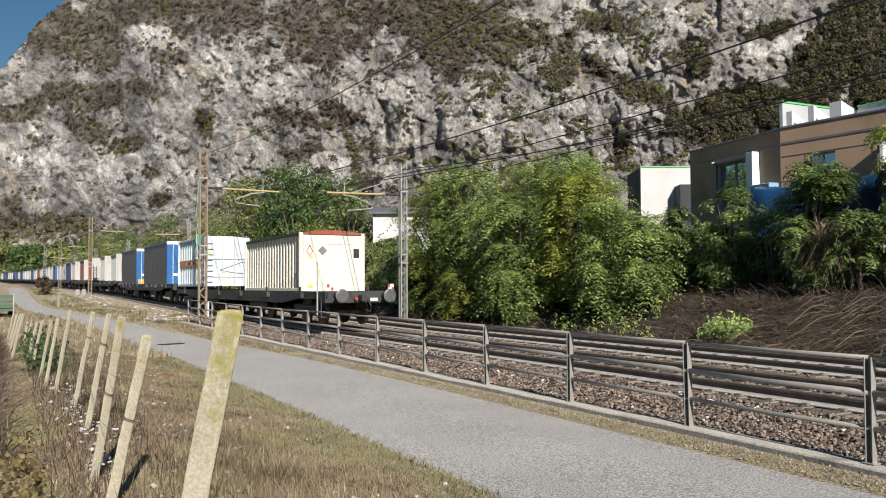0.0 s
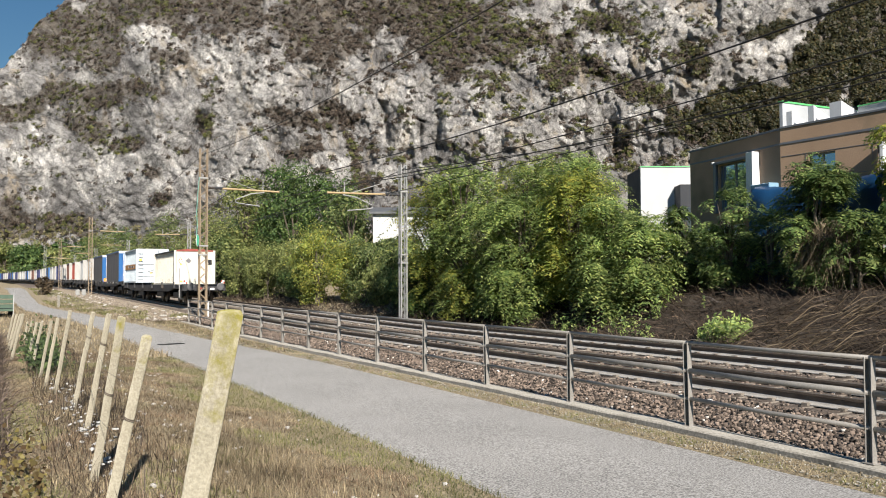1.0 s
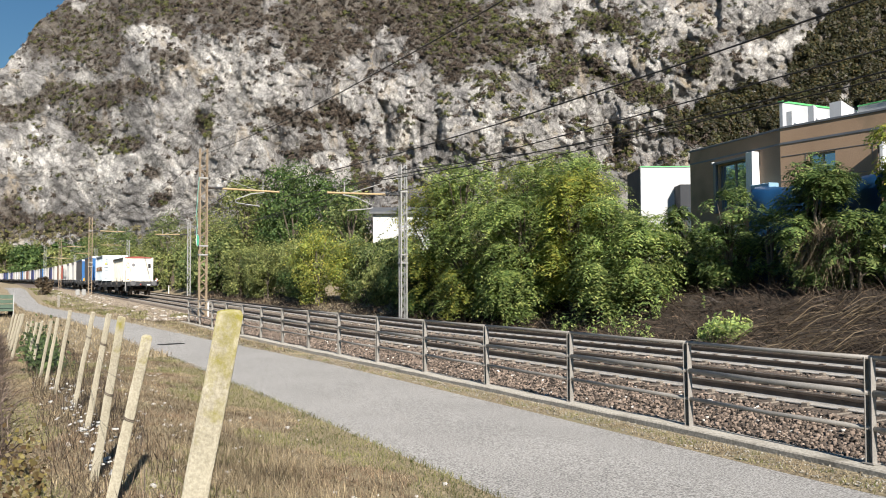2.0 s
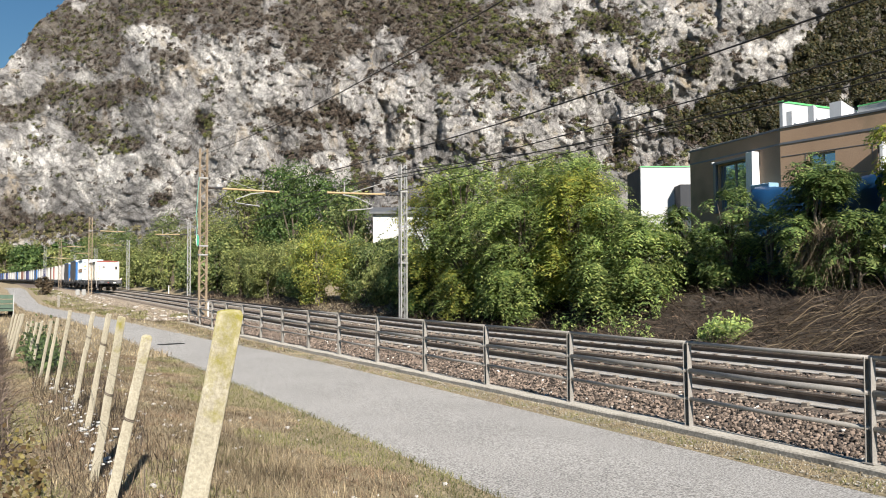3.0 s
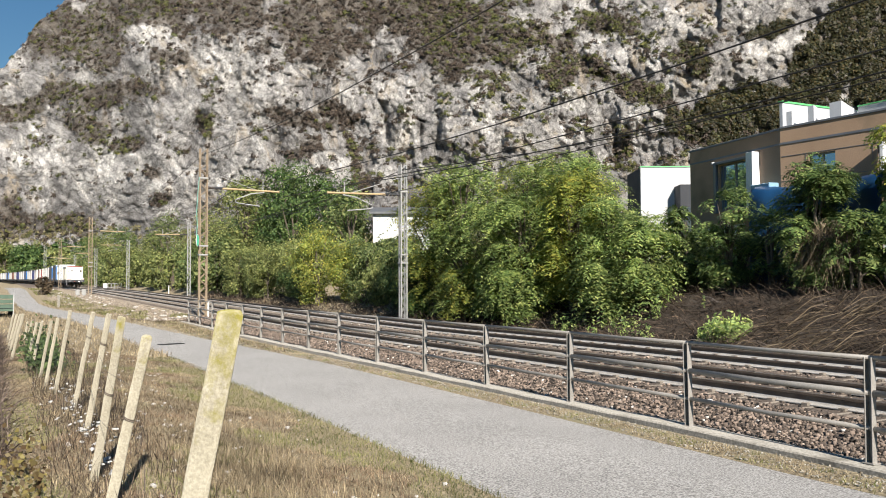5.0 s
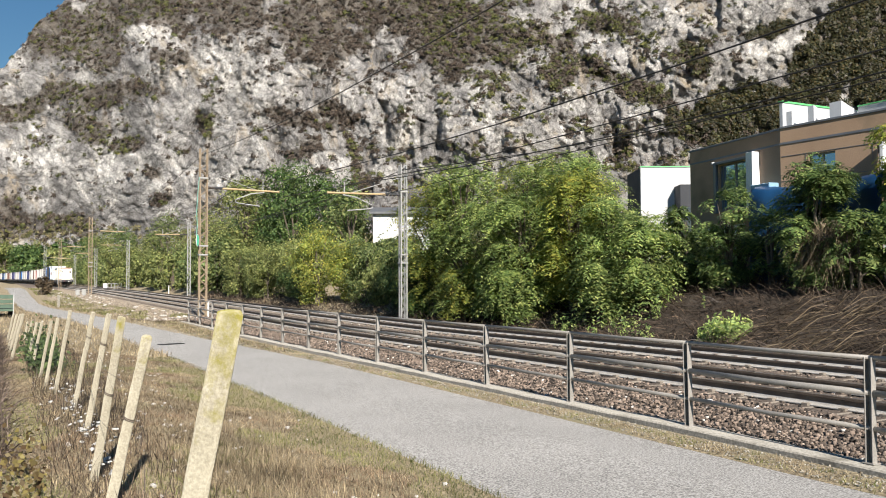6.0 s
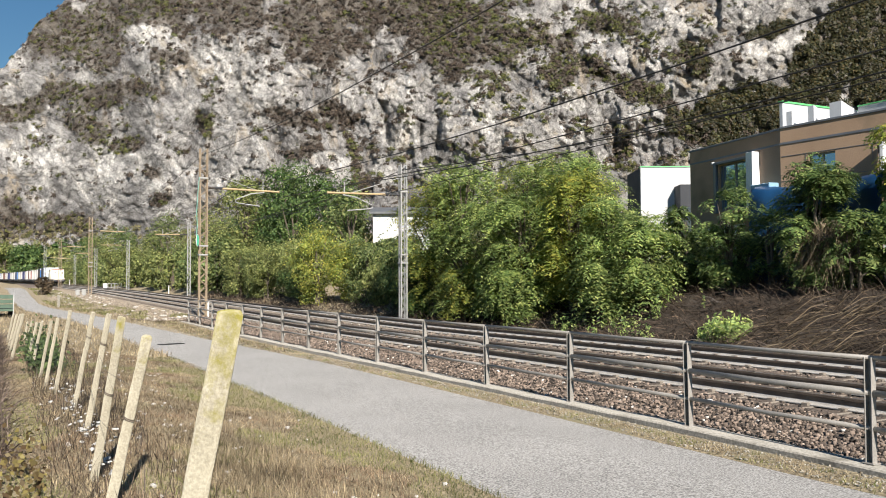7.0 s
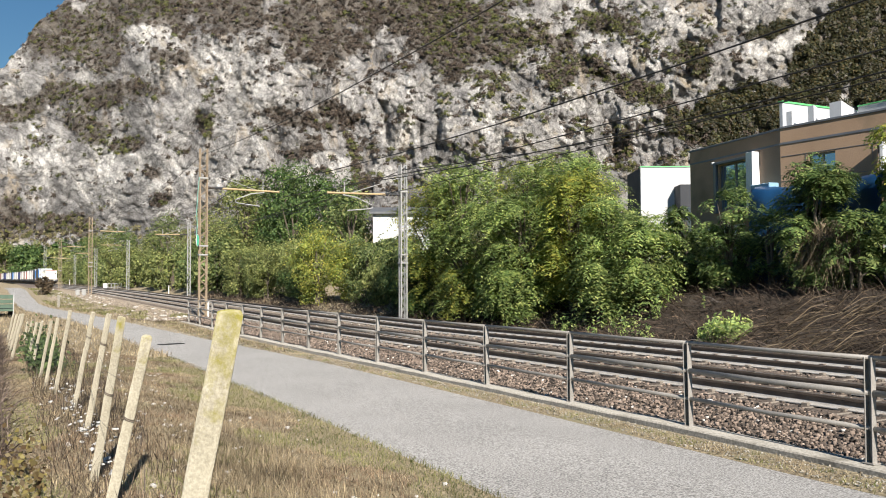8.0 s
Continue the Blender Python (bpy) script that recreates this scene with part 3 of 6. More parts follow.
pr.inputs["Roughness"].default_value, pr.inputs["Diffuse Roughness"].default_value = 0.95, 0.3
pr.inputs["Specular IOR Level"].default_value = 0.2
tc = N.new("ShaderNodeTexCoord")


fa = N.new("ShaderNodeAttribute")
fa.attribute_name = "along"


def tnoise(scale, detail, stretch=(1, 1, 1), rough=0.55):
    mp = N.new("ShaderNodeMapping")
    mp.inputs["Scale"].default_value = stretch
    L.new(fa.outputs["Vector"], mp.inputs[0])
    n = N.new("ShaderNodeTexNoise")
    n.inputs["Scale"].default_value, n.inputs["Detail"].default_value, n.inputs["Roughness"].default_value = scale, detail, rough
    L.new(mp.outputs[0], n.inputs["Vector"])
    return n.outputs["Fac"]


def tramp(f, stops):
    r = N.new("ShaderNodeValToRGB")
    L.new(f, r.inputs[0])
    els = r.color_ramp.elements
    for i, (pos, c) in enumerate(stops):
        e = els[i] if i < 2 else els.new(pos)
        e.position, e.color = pos, (*c, 1)
    return r.outputs[0]


def tmix(f, a, b, mode="MIX"):
    n = N.new("ShaderNodeMix")
    n.data_type, n.blend_type = "RGBA", mode
    for sock, v in ((n.inputs["Factor"], f), (n.inputs[6], a), (n.inputs[7], b)):
        if hasattr(v, "links"):
            L.new(v, sock)
        elif isinstance(v, tuple):
            sock.default_value = (*v, 1)
        else:
            sock.default_value = v
    return n.outputs[2]


c1 = tramp(tnoise(0.11, 12, (1, 0.55, 1), 0.8), [(0.41, (0.25, 0.241, 0.236)), (0.60, (0.62, 0.60, 0.566)), (0.50, (0.36, 0.347, 0.335))])
c2 = tramp(tnoise(0.6, 8, (1, 0.7, 1), 0.75), [(0.38, (0.66, 0.65, 0.64)), (0.54, (1.0, 1.0, 1.0))])
pa = N.new("ShaderNodeAttribute")
pa.attribute_name = "bare"
pale_rock = tramp(tnoise(0.15, 12, (1, 0.5, 1), 0.8), [(0.42, (0.29, 0.281, 0.273)), (0.58, (0.86, 0.83, 0.775)), (0.50, (0.52, 0.503, 0.482))])
c1 = tmix(pa.outputs["Fac"], c1, pale_rock)
c3 = tmix(1.0, c1, c2, "MULTIPLY")
def crack(scale, stretch, width, floor):
    """Dark joints between irregular blocks of rock."""
    mp = N.new("ShaderNodeMapping")
    mp.inputs["Scale"].default_value = stretch
    wob_n = N.new("ShaderNodeTexNoise")
    wob_n.inputs["Scale"].default_value, wob_n.inputs["Detail"].default_value = scale * 2.2, 4
    L.new(fa.outputs["Vector"], wob_n.inputs["Vector"])
    sc = N.new("ShaderNodeVectorMath")
    sc.operation = "SCALE"
    sc.inputs["Scale"].default_value = 0.9 / scale
    L.new(wob_n.outputs["Color"], sc.inputs[0])
    ad = N.new("ShaderNodeVectorMath")
    L.new(fa.outputs["Vector"], ad.inputs[0])
    L.new(sc.outputs[0], ad.inputs[1])
    L.new(ad.outputs[0], mp.inputs[0])
    vo = N.new("ShaderNodeTexVoronoi")
    vo.feature = "DISTANCE_TO_EDGE"
    vo.inputs["Scale"].default_value = scale
    L.new(mp.outputs[0], vo.inputs["Vector"])
    mr = N.new("ShaderNodeMapRange")
    for k, v in (("From Min", 0.0), ("From Max", width), ("To Min", floor), ("To Max", 1.0)):
        mr.inputs[k].default_value = v
    L.new(vo.outputs["Distance"], mr.inputs[0])
    return mr.outputs[0]


for sc_, st_, wd_, fl_ in ((0.06, (1, 0.55, 0.3), 0.03, 0.55), (0.17, (1, 0.5, 0.3), 0.045, 0.62), (0.42, (1, 0.6, 0.3), 0.07, 0.75)):
    c3 = tmix(1.0, c3, crack(sc_, st_, wd_, fl_), "MULTIPLY")
to = N.new("ShaderNodeAttribute")
to.attribute_name = "tone"
c3 = tmix(1.0, c3, to.outputs["Fac"], "MULTIPLY")
streak = tramp(tnoise(0.13, 5, (1, 0.25, 1), 0.6), [(0.57, (0, 0, 0)), (0.72, (0.75, 0.75, 0.75))])
c4 = tmix(streak, c3, (0.50, 0.41, 0.29))
at = N.new("ShaderNodeAttribute")
at.attribute_name = "bushy"
brown = tramp(tnoise(0.2, 6), [(0.35, (0.07, 0.056, 0.044)), (0.65, (0.145, 0.121, 0.092))])
c5 = tmix(at.outputs["Fac"], c4, brown)
L.new(c5, pr.inputs["Base Color"])
bp = N.new("ShaderNodeBump")
bp.inputs["Strength"].default_value, bp.inputs["Distance"].default_value = 1.0, 4.0
L.new(tnoise(0.35, 12, (1, 0.55, 1), 0.8), bp.inputs["Height"])
L.new(bp.outputs[0], pr.inputs["Normal"])
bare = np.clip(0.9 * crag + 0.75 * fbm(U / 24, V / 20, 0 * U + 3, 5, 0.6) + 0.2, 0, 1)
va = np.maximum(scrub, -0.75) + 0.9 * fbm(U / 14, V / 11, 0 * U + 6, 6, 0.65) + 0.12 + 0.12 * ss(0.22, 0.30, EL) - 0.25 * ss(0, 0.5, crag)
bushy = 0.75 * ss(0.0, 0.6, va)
nm_ = len(maz)
ii = (np.arange(len(mel) - 1)[:, None] * nm_ + np.arange(nm_ - 1)).ravel()
mme = mesh_np("mountain", np.stack([MX, MY, MZ], -1).reshape(-1, 3), np.stack([ii, ii + 1, ii + nm_ + 1, ii + nm_], 1), rock, False)
mme.attributes.new("along", "FLOAT_VECTOR", "POINT").data.foreach_set("vector", np.stack([U, V, relief], -1).ravel().astype(np.float32))
mme.attributes.new("tone", "FLOAT", "POINT").data.foreach_set("value", (1.0 + 0.28 * tone).ravel().astype(np.float32))
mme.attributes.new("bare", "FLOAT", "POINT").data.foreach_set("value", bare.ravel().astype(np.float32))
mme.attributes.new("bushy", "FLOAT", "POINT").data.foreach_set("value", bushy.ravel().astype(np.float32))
tagged(new("mountain", mme), "steep grey limestone cliff with brown autumn scrub", "mountain", kind="structure")


# ---- leaves and trees ----
def leaves(P, Nrm, size, ratio=0.5, seed=0, droop=0.0, tri=False):
    """One folded lozenge of a leaf at each point, facing roughly along Nrm."""
    r = np.random.RandomState(seed)
    n = len(P)
    Nrm = Nrm + r.normal(0, 0.55, (n, 3))
    Nrm /= np.linalg.norm(Nrm, axis=1)[:, None] + 1e-9
    a = r.normal(0, 1, (n, 3))
    a[:, 2] -= droop
    a -= (a * Nrm).sum(1)[:, None] * Nrm
    a /= np.linalg.norm(a, axis=1)[:, None] + 1e-9
    b = np.cross(Nrm, a)
    s = (size * r.uniform(0.6, 1.3, n))[:, None]
    if tri:
        V = np.stack([P - a * s * 0.6 - b * s * ratio * 0.5, P + b * s * ratio - Nrm * s * 0.1, P + a * s * 0.6 - b * s * ratio * 0.4], 1)
        return V.reshape(-1, 3), np.arange(3 * n).reshape(-1, 3)
    V = np.stack([P - a * s * 0.5, P + b * s * ratio * 0.5 - Nrm * s * 0.08, P + a * s * 0.5 - Nrm * s * 0.12, P - b * s * ratio * 0.5 - Nrm * s * 0.08], 1)
    return V.reshape(-1, 3), np.arange(4 * n).reshape(-1, 4)


def crown_points(blobs, n, seed, inner=0.25, lump=0.35, gap=-0.22):
    """Points on lumpy shells of several blobs (x, y, z, rx, ry, rz)."""
    r = np.random.RandomState(seed)
    B = np.array(blobs, float)
    w = (B[:, 3] * B[:, 4] * B[:, 5]) ** 0.67
    k = r.choice(len(B), n, p=w / w.sum())
    d = r.normal(0, 1, (n, 3))
    d /= np.linalg.norm(d, axis=1)[:, None]
    rad = 1 - inner * r.uniform(0, 1, n) ** 1.5
    c = B[k]
    f = fbm(d[:, 0] * 2.2 + k * 3.1 + seed, d[:, 1] * 2.2, d[:, 2] * 2.2, 3)
    rad = rad * (1 + lump * f * 1.6)
    P = c[:, :3] + d * c[:, 3:] * rad[:, None]
    keep = fbm(P[:, 0] * 0.9 + seed, P[:, 1] * 0.9, P[:, 2] * 0.9, 3) > gap
    return P[keep], d[keep]


bark = mat("bark", (0.10, 0.08, 0.06), (0.17, 0.14, 0.11), 8, 0.95, 0.8, fine=40, stretch=(1, 1, 0.3))
bush_green = leaf_mat("leaf_bush_green", [(0.0, (0.08, 0.12, 0.045)), (1.0, (0.38, 0.40, 0.15)), (0.6, (0.19, 0.25, 0.09))])
green = leaf_mat("leaf_green", [(0.0, (0.10, 0.165, 0.06)), (1.0, (0.60, 0.65, 0.22)), (0.6, (0.295, 0.39, 0.13))], trans=0.48, rough=0.42)
shrub_leaf = leaf_mat("leaf_shrub", [(0.0, (0.07, 0.12, 0.045)), (1.0, (0.4, 0.46, 0.16)), (0.6, (0.17, 0.25, 0.08))], rough=0.42)
dgreen = leaf_mat("leaf_dark_green", [(0.0, (0.06, 0.11, 0.04)), (1.0, (0.22, 0.29, 0.09)), (0.6, (0.11, 0.18, 0.055))])
ygreen = leaf_mat("leaf_yellow_green", [(0.0, (0.19, 0.26, 0.07)), (1.0, (0.62, 0.55, 0.12)), (0.6, (0.34, 0.39, 0.09))], trans=0.46)
olive = leaf_mat("leaf_olive", [(0.0, (0.13, 0.165, 0.06)), (1.0, (0.42, 0.42, 0.15)), (0.6, (0.25, 0.29, 0.10))])
brownl = leaf_mat("leaf_brown", [(0.0, (0.06, 0.045, 0.03)), (1.0, (0.16, 0.11, 0.06)), (0.6, (0.10, 0.075, 0.045))], 0.2)


brownm = leaf_mat(patch=0.2, name="scrub_brown", cols=[(0.0, (0.0495, 0.0378, 0.0297)), (1.0, (0.122, 0.0918, 0.0666)), (0.6, (0.081, 0.0621, 0.0468))], trans=0.2)
olivem = leaf_mat(patch=0.2, name="scrub_olive", cols=[(0.0, (0.055, 0.062, 0.020)), (1.0, (0.15, 0.142, 0.042)), (0.6, (0.092, 0.10, 0.030))], trans=0.2)
far_leaf = leaf_mat("leaf_far_autumn", [(0.0, (0.12, 0.115, 0.06)), (1.0, (0.32, 0.27, 0.14)), (0.6, (0.21, 0.19, 0.095))], 0.3)
woodm = leaf_mat(patch=0.16, name="wood_green", cols=[(0.0, (0.0184, 0.0233, 0.00858)), (1.0, (0.0918, 0.0643, 0.0214)), (0.65, (0.0379, 0.0379, 0.0122))], trans=0.2)


def scatter_bushes(name, label, n, material, keep, lo, hi, seed, per=26, leaf=0.30):
    """Bushes rooted all over the face where keep() says so, each a clump of small leaf blades."""
    r = np.random.RandomState(seed)
    i = r.randint(0, len(mel) - 12, n * 30)
    j = r.choice(np.arange(len(maz))[(maz > -4) & (maz < 58)], n * 30)
    ok = r.uniform(0, 1, n * 30) < keep(i, j)
    i, j = i[ok][:n], j[ok][:n]
    n = len(i)
    C = np.stack([MX[i, j], MY[i, j], MZ[i, j]], 1)
    s = lo + (hi - lo) * r.uniform(0, 1, n) ** 2.2
    d = r.normal(0, 1, (n, per, 3))
    d /= np.linalg.norm(d, axis=2)[..., None]
    d[..., 2] = np.abs(d[..., 2])
    P = C[:, None] + d * s[:, None, None] * np.array([0.62, 0.62, 0.75]) * r.uniform(0.55, 1.0, (n, per, 1))
    v, q = leaves(P.reshape(-1, 3), d.reshape(-1, 3) + np.array([-0.2, -0.5, 0.3]), np.repeat(s, per) * leaf * 2.1, 0.7, seed, tri=True)
    return tagged(new(name, mesh_np(name, v, q, material)), label, "bushes", kind="stuff")


flat = np.clip(np.gradient(D2, axis=0) / 1.2, 0, 1)
noisy = fbm(U / 12, V / 9, 0 * U + 8, 3)
vis = (EL > 0.01) & (over <= 0)
cover = ss(-0.1, 0.55, va)
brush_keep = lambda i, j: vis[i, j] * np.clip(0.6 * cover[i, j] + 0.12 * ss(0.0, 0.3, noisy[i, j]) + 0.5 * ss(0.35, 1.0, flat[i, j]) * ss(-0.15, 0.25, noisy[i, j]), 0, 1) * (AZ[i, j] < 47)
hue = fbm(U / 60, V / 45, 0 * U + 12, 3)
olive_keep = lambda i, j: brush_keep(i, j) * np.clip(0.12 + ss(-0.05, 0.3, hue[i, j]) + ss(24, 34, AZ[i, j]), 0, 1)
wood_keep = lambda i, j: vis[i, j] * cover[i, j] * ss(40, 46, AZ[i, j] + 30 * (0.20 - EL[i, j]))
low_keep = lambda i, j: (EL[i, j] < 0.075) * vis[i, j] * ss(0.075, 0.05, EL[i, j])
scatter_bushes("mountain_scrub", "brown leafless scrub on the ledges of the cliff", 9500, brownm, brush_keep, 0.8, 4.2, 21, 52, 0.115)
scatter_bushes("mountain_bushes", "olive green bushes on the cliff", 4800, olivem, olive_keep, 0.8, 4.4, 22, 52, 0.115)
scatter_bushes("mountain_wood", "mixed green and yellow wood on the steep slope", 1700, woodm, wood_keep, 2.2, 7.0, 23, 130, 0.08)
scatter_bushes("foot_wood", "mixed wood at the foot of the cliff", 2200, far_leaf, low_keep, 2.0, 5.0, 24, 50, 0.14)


def sprays(P, d, length, size, seed, pairs=7):
    """Drooping feathered sprays: leaflets in pairs along an arching stalk."""
    r = np.random.RandomState(seed)
    P, d = P[:: pairs * 2], d[:: pairs * 2]
    n = len(P)
    out = d + r.normal(0, 0.45, (n, 3))
    out[:, 2] = 0.25 * out[:, 2] + 0.15
    out /= np.linalg.norm(out, axis=1)[:, None]
    side = np.cross(out, np.array([0, 0, 1.0])) + r.normal(0, 0.15, (n, 3))
    side /= np.linalg.norm(side, axis=1)[:, None]
    L_ = length * r.uniform(0.6, 1.3, n)[:, None]
    tint = []
    V = []
    for k in range(pairs):
        t = (k + 0.6) / pairs
        base = P + out * L_ * t + np.array([0, 0, -1.0]) * L_ * (0.75 * t * t)
        for sg in (-1, 1):
            s = size * r.uniform(0.7, 1.25, n)[:, None]
            ax = side * sg + out * 0.5 + np.array([0, 0, -0.55]) + r.normal(0, 0.16, (n, 3))
            ax /= np.linalg.norm(ax, axis=1)[:, None]
            wd = np.cross(ax, np.array([0, 0, 1.0]) + 0.45 * d + r.normal(0, 0.10, (n, 3)))
            wd /= np.linalg.norm(wd, axis=1)[:, None]
            V.append(np.stack([base, base + ax * s * 0.45 + wd * s * 0.17, base + ax * s, base + ax * s * 0.45 - wd * s * 0.17], 1))
    V = np.concatenate(V).reshape(-1, 3)
    return V, np.arange(len(V)).reshape(-1, 4)


def tree(name, x, y, height, spread, material, n, size, seed, label, low=0.25, stems=1, lumps=9, category="tree", group="", ratio=0.5, droop=0.6, z=None, spray=0, clear=0.02):
    z = float(ground_z(x, y)) if z is None else z
    t = thing(name, pose(x, y, z), label, category, group)
    r = random.Random(seed)
    blobs, bm = [], bmesh.new()
    for k in range(lumps):
        a = r.uniform(0, 6.283)
        h = low + (1 - low) * (k + 0.5) / lumps * r.uniform(0.85, 1.05)
        reach = spread * (0.62 * math.sin(math.pi * min(1, max(0.12, (h - low * 0.6) / (1.08 - low * 0.6)))) ** 0.7) * r.uniform(0.5, 1.0)
        cx, cy, cz = reach * math.cos(a), reach * math.sin(a), min(h, 0.9) * height
        br = spread * (r.uniform(0.20, 0.36) if spray else r.uniform(0.26, 0.44))
        blobs.append((cx, cy, cz, br, br, br * (r.uniform(0.5, 0.8) if spray else r.uniform(0.6, 0.9) * min(1.3, height / spread / 1.6 + 0.4))))
    for s in range(stems):
        ox, oy = (r.uniform(-0.3, 0.3) * spread * 0.4, r.uniform(-0.3, 0.3) * spread * 0.4) if stems > 1 else (0, 0)
        w = height * 0.018 + 0.02
        top = (ox * 1.5, oy * 1.5, height * 0.8)
        tube(bm, [(ox, oy, -0.3), (ox * 1.1 + r.uniform(-.1, .1), oy * 1.1, height * 0.3), (ox * 1.3 + r.uniform(-.2, .2), oy * 1.3, height * 0.55), top], [w, w * 0.8, w * 0.5, w * 0.2], 7)
    part("trunk", bm, bark, t)
    bm = bmesh.new()
    for b in blobs:
        st = Vector((b[0] * 0.1, b[1] * 0.1, b[2] * 0.55))
        tube(bm, [st, Vector(b[:3]) * 0.6 + st * 0.4, b[:3]], [height * 0.008, height * 0.005, height * 0.002], 5)
    part("branchwork", bm, bark, t)
    P, d = crown_points(blobs, n, seed, 0.3, 0.7 if spray else 0.6, gap=-0.12 if spray else -0.16)
    keep = P[:, 2] > clear + (clear > 0.1) * 0.9 * fbm(P[:, 0] * 0.6, P[:, 1] * 0.6, 0 * P[:, 0] + seed, 2)
    if spray:
        v, q = sprays(P[keep], d[keep], spray, size, seed)
    else:
        v, q = leaves(P[keep], d[keep] + np.array([0, 0, 0.5]), size, ratio, seed, droop, tri=n < 5001)
    part("crown", mesh_np("crown", v, q, material), material, t, kind="")
    return t
# ---- trees and bushes ----
G1 = "row of broadleaf trees beside the railway"
L1 = "green broadleaf tree with drooping leaves beside the railway"
for i, (x, y, h, s, m, n) in enumerate([(19.3, 38.6, 7.7, 2.5, ygreen, 13000), (19.4, 36.0, 7.9, 2.5, green, 15000), (19.7, 33.4, 6.0, 2.2, green, 15000), (19.7, 31.0, 5.4, 2.2, green, 15000),
                                        (22.3, 35.2, 7.6, 2.8, ygreen, 11000), (22.2, 32.0, 7.4, 2.8, green, 15000), (21.9, 30.2, 7.0, 2.0, green, 13000), (20.6, 28.6, 6.2, 2.0, ygreen, 15000),
                                        (20.4, 26.0, 4.6, 1.4, green, 9000), (20.4, 24.0, 3.6, 1.2, green, 9000), (19.3, 25.2, 2.4, 0.9, green, 5000), (23.2, 26.6, 2.8, 1.2, dgreen, 4500), (18.7, 39.8, 3.2, 1.4, dgreen, 5000), (18.9, 30.4, 2.6, 1.3, green, 6000), (18.9, 34.6, 2.8, 1.3, ygreen, 6000)]):
    tree("broadleaf_tree", x, y, h, s, m, int(n * 1.6), 0.195, 100 + i, L1, 0.08, 2, 40, group=G1, spray=0.8, clear=0.55)
for i, (x, y, h, s, n) in enumerate([(23.2, 24.9, 3.5, 1.1, 6500), (22.4, 22.0, 3.7, 1.3, 9000), (22.2, 18.2, 4.1, 1.65, 13000), (22.0, 16.6, 2.5, 1.1, 5000), (23.5, 18.5, 4.0, 1.15, 8000), (23.8, 22.8, 2.2, 1.2, 3500), (23.0, 24.0, 1.7, 1.0, 3000), (23.0, 20.5, 2.8, 0.9, 4500), (22.6, 16.9, 1.7, 1.0, 3000), (22.9, 15.4, 2.4, 1.2, 4000)]):
    tree("shrub_tree", x, y, h, s, shrub_leaf, int(n * 1.4), 0.17, 140 + i, "dark green shrubby tree hung with vines before the building", 0.1, 2, 14, group="shrubs before the building", spray=0.4)
# trees added mostly out of view, to shade the facade's foot and tarpaulin
for i, (x, y, h, s, n) in enumerate([(24.2, 14.2, 3.2, 1.2, 5000), (23.7, 15.9, 3.8, 1.3, 6000), (24.1, 11.6, 3.2, 1.3, 5000), (24.1, 9.0, 3.0, 1.3, 5000), (22.9, 13.2, 3.4, 1.3, 4500)]):
    tree("shrub_tree", x, y, h, s, dgreen, n, 0.24, 160 + i, "dark green shrubby tree added to shade the facade", 0.15, 2, 10, group="shrubs before the building", ratio=0.45)

tree("shrub_tree", 23.0, 15.7, 5.2, 1.1, ygreen, 5200, 0.17, 175, "slender yellow-green tree beside the building", 0.6, 1, 12, group="shrubs before the building", spray=0.4)

kinds = [(bush_green, "green leafy bush by the far track"), (olive, "olive green autumn bush by the far track"), (dgreen, "dark green bush by the far track"), (ygreen, "yellowing autumn bush by the far track")]
pick = random.Random(5)
y = 41.5
i = 0
while y < 285:
    k = pick.choice([0, 1, 1, 2, 0]) if not 53 < y < 58 else 3
    k = 1 if k == 2 and y > 60 else k
    h, xr = pick.uniform(3.0, 4.6) * (1 + y / 260), pick.uniform(19.4, 21.0)
    far = y > 80
    if y < 48:
        h = pick.uniform(2.4, 3.0)
    tree("bush", xr - float(bend(y)), y, h, h * 0.52, kinds[k][0], 4500 if far else 9500, 0.30 if far else 0.17, 200 + i, kinds[k][1], 0.08, 3, 18, "bush", "bushes along the far track", 0.5)
    y += pick.uniform(2.4, 3.4) * (1 + (1.0 + y / 120) * far)
    i += 1
y = 46.0
while y < 300:
    k = pick.choice([0, 1, 2, 1, 0])
    h, xr = pick.uniform(5.0, 8.0) * (1 + y / 300), pick.uniform(24.0, 31.0)
    if 46 < y < 74:
        h = 3.6
    tree("tree", xr - float(bend(y)), y, h, h * 0.42, kinds[k][0], 6500, 0.32, 300 + i, "autumn broadleaf tree behind the line of bushes", 0.15, 1, 20, "tree", "trees behind the bushes", 0.5)
    y += pick.uniform(4, 6.5) * (1 + y / 150)
    i += 1
for i, (x, y, h, s) in enumerate([(26.0, 86, 12.5, 4.6), (22.8, 92, 12.0, 4.4), (29, 82, 10.5, 4.2)]):
    tree("tree", x, y, h, s, (dgreen, olive, dgreen)[i], 15000, 0.32, 400 + i, "tall olive green tree with a rounded crown", 0.15, 1, 26, "tree", "trees behind the bushes", 0.5)
for i, (x, y, h, s) in enumerate([(9.5, 345, 13, 7), (14.5, 330, 12, 7), (4.0, 420, 17, 9), (19, 352, 14, 8), (-3, 470, 19, 10), (24, 320, 12, 7), (31, 380, 16, 9), (9, 470, 18, 9), (19, 300, 9, 5), (-14, 500, 20, 10)]):
    tree("tree", x, y, h, s, (dgreen, olive, dgreen)[i % 3], 4500, 0.9, 430 + i, "distant leafy tree beyond the bend of the line", 0.12, 1, 11, "tree", "far trees beyond the bend", 0.6)
tree("bush", 2.75, 92, 1.8, 0.95, brownl, 3000, 0.16, 460, "bare brown round bush beside the path", 0.05, 4, 9, "bush")


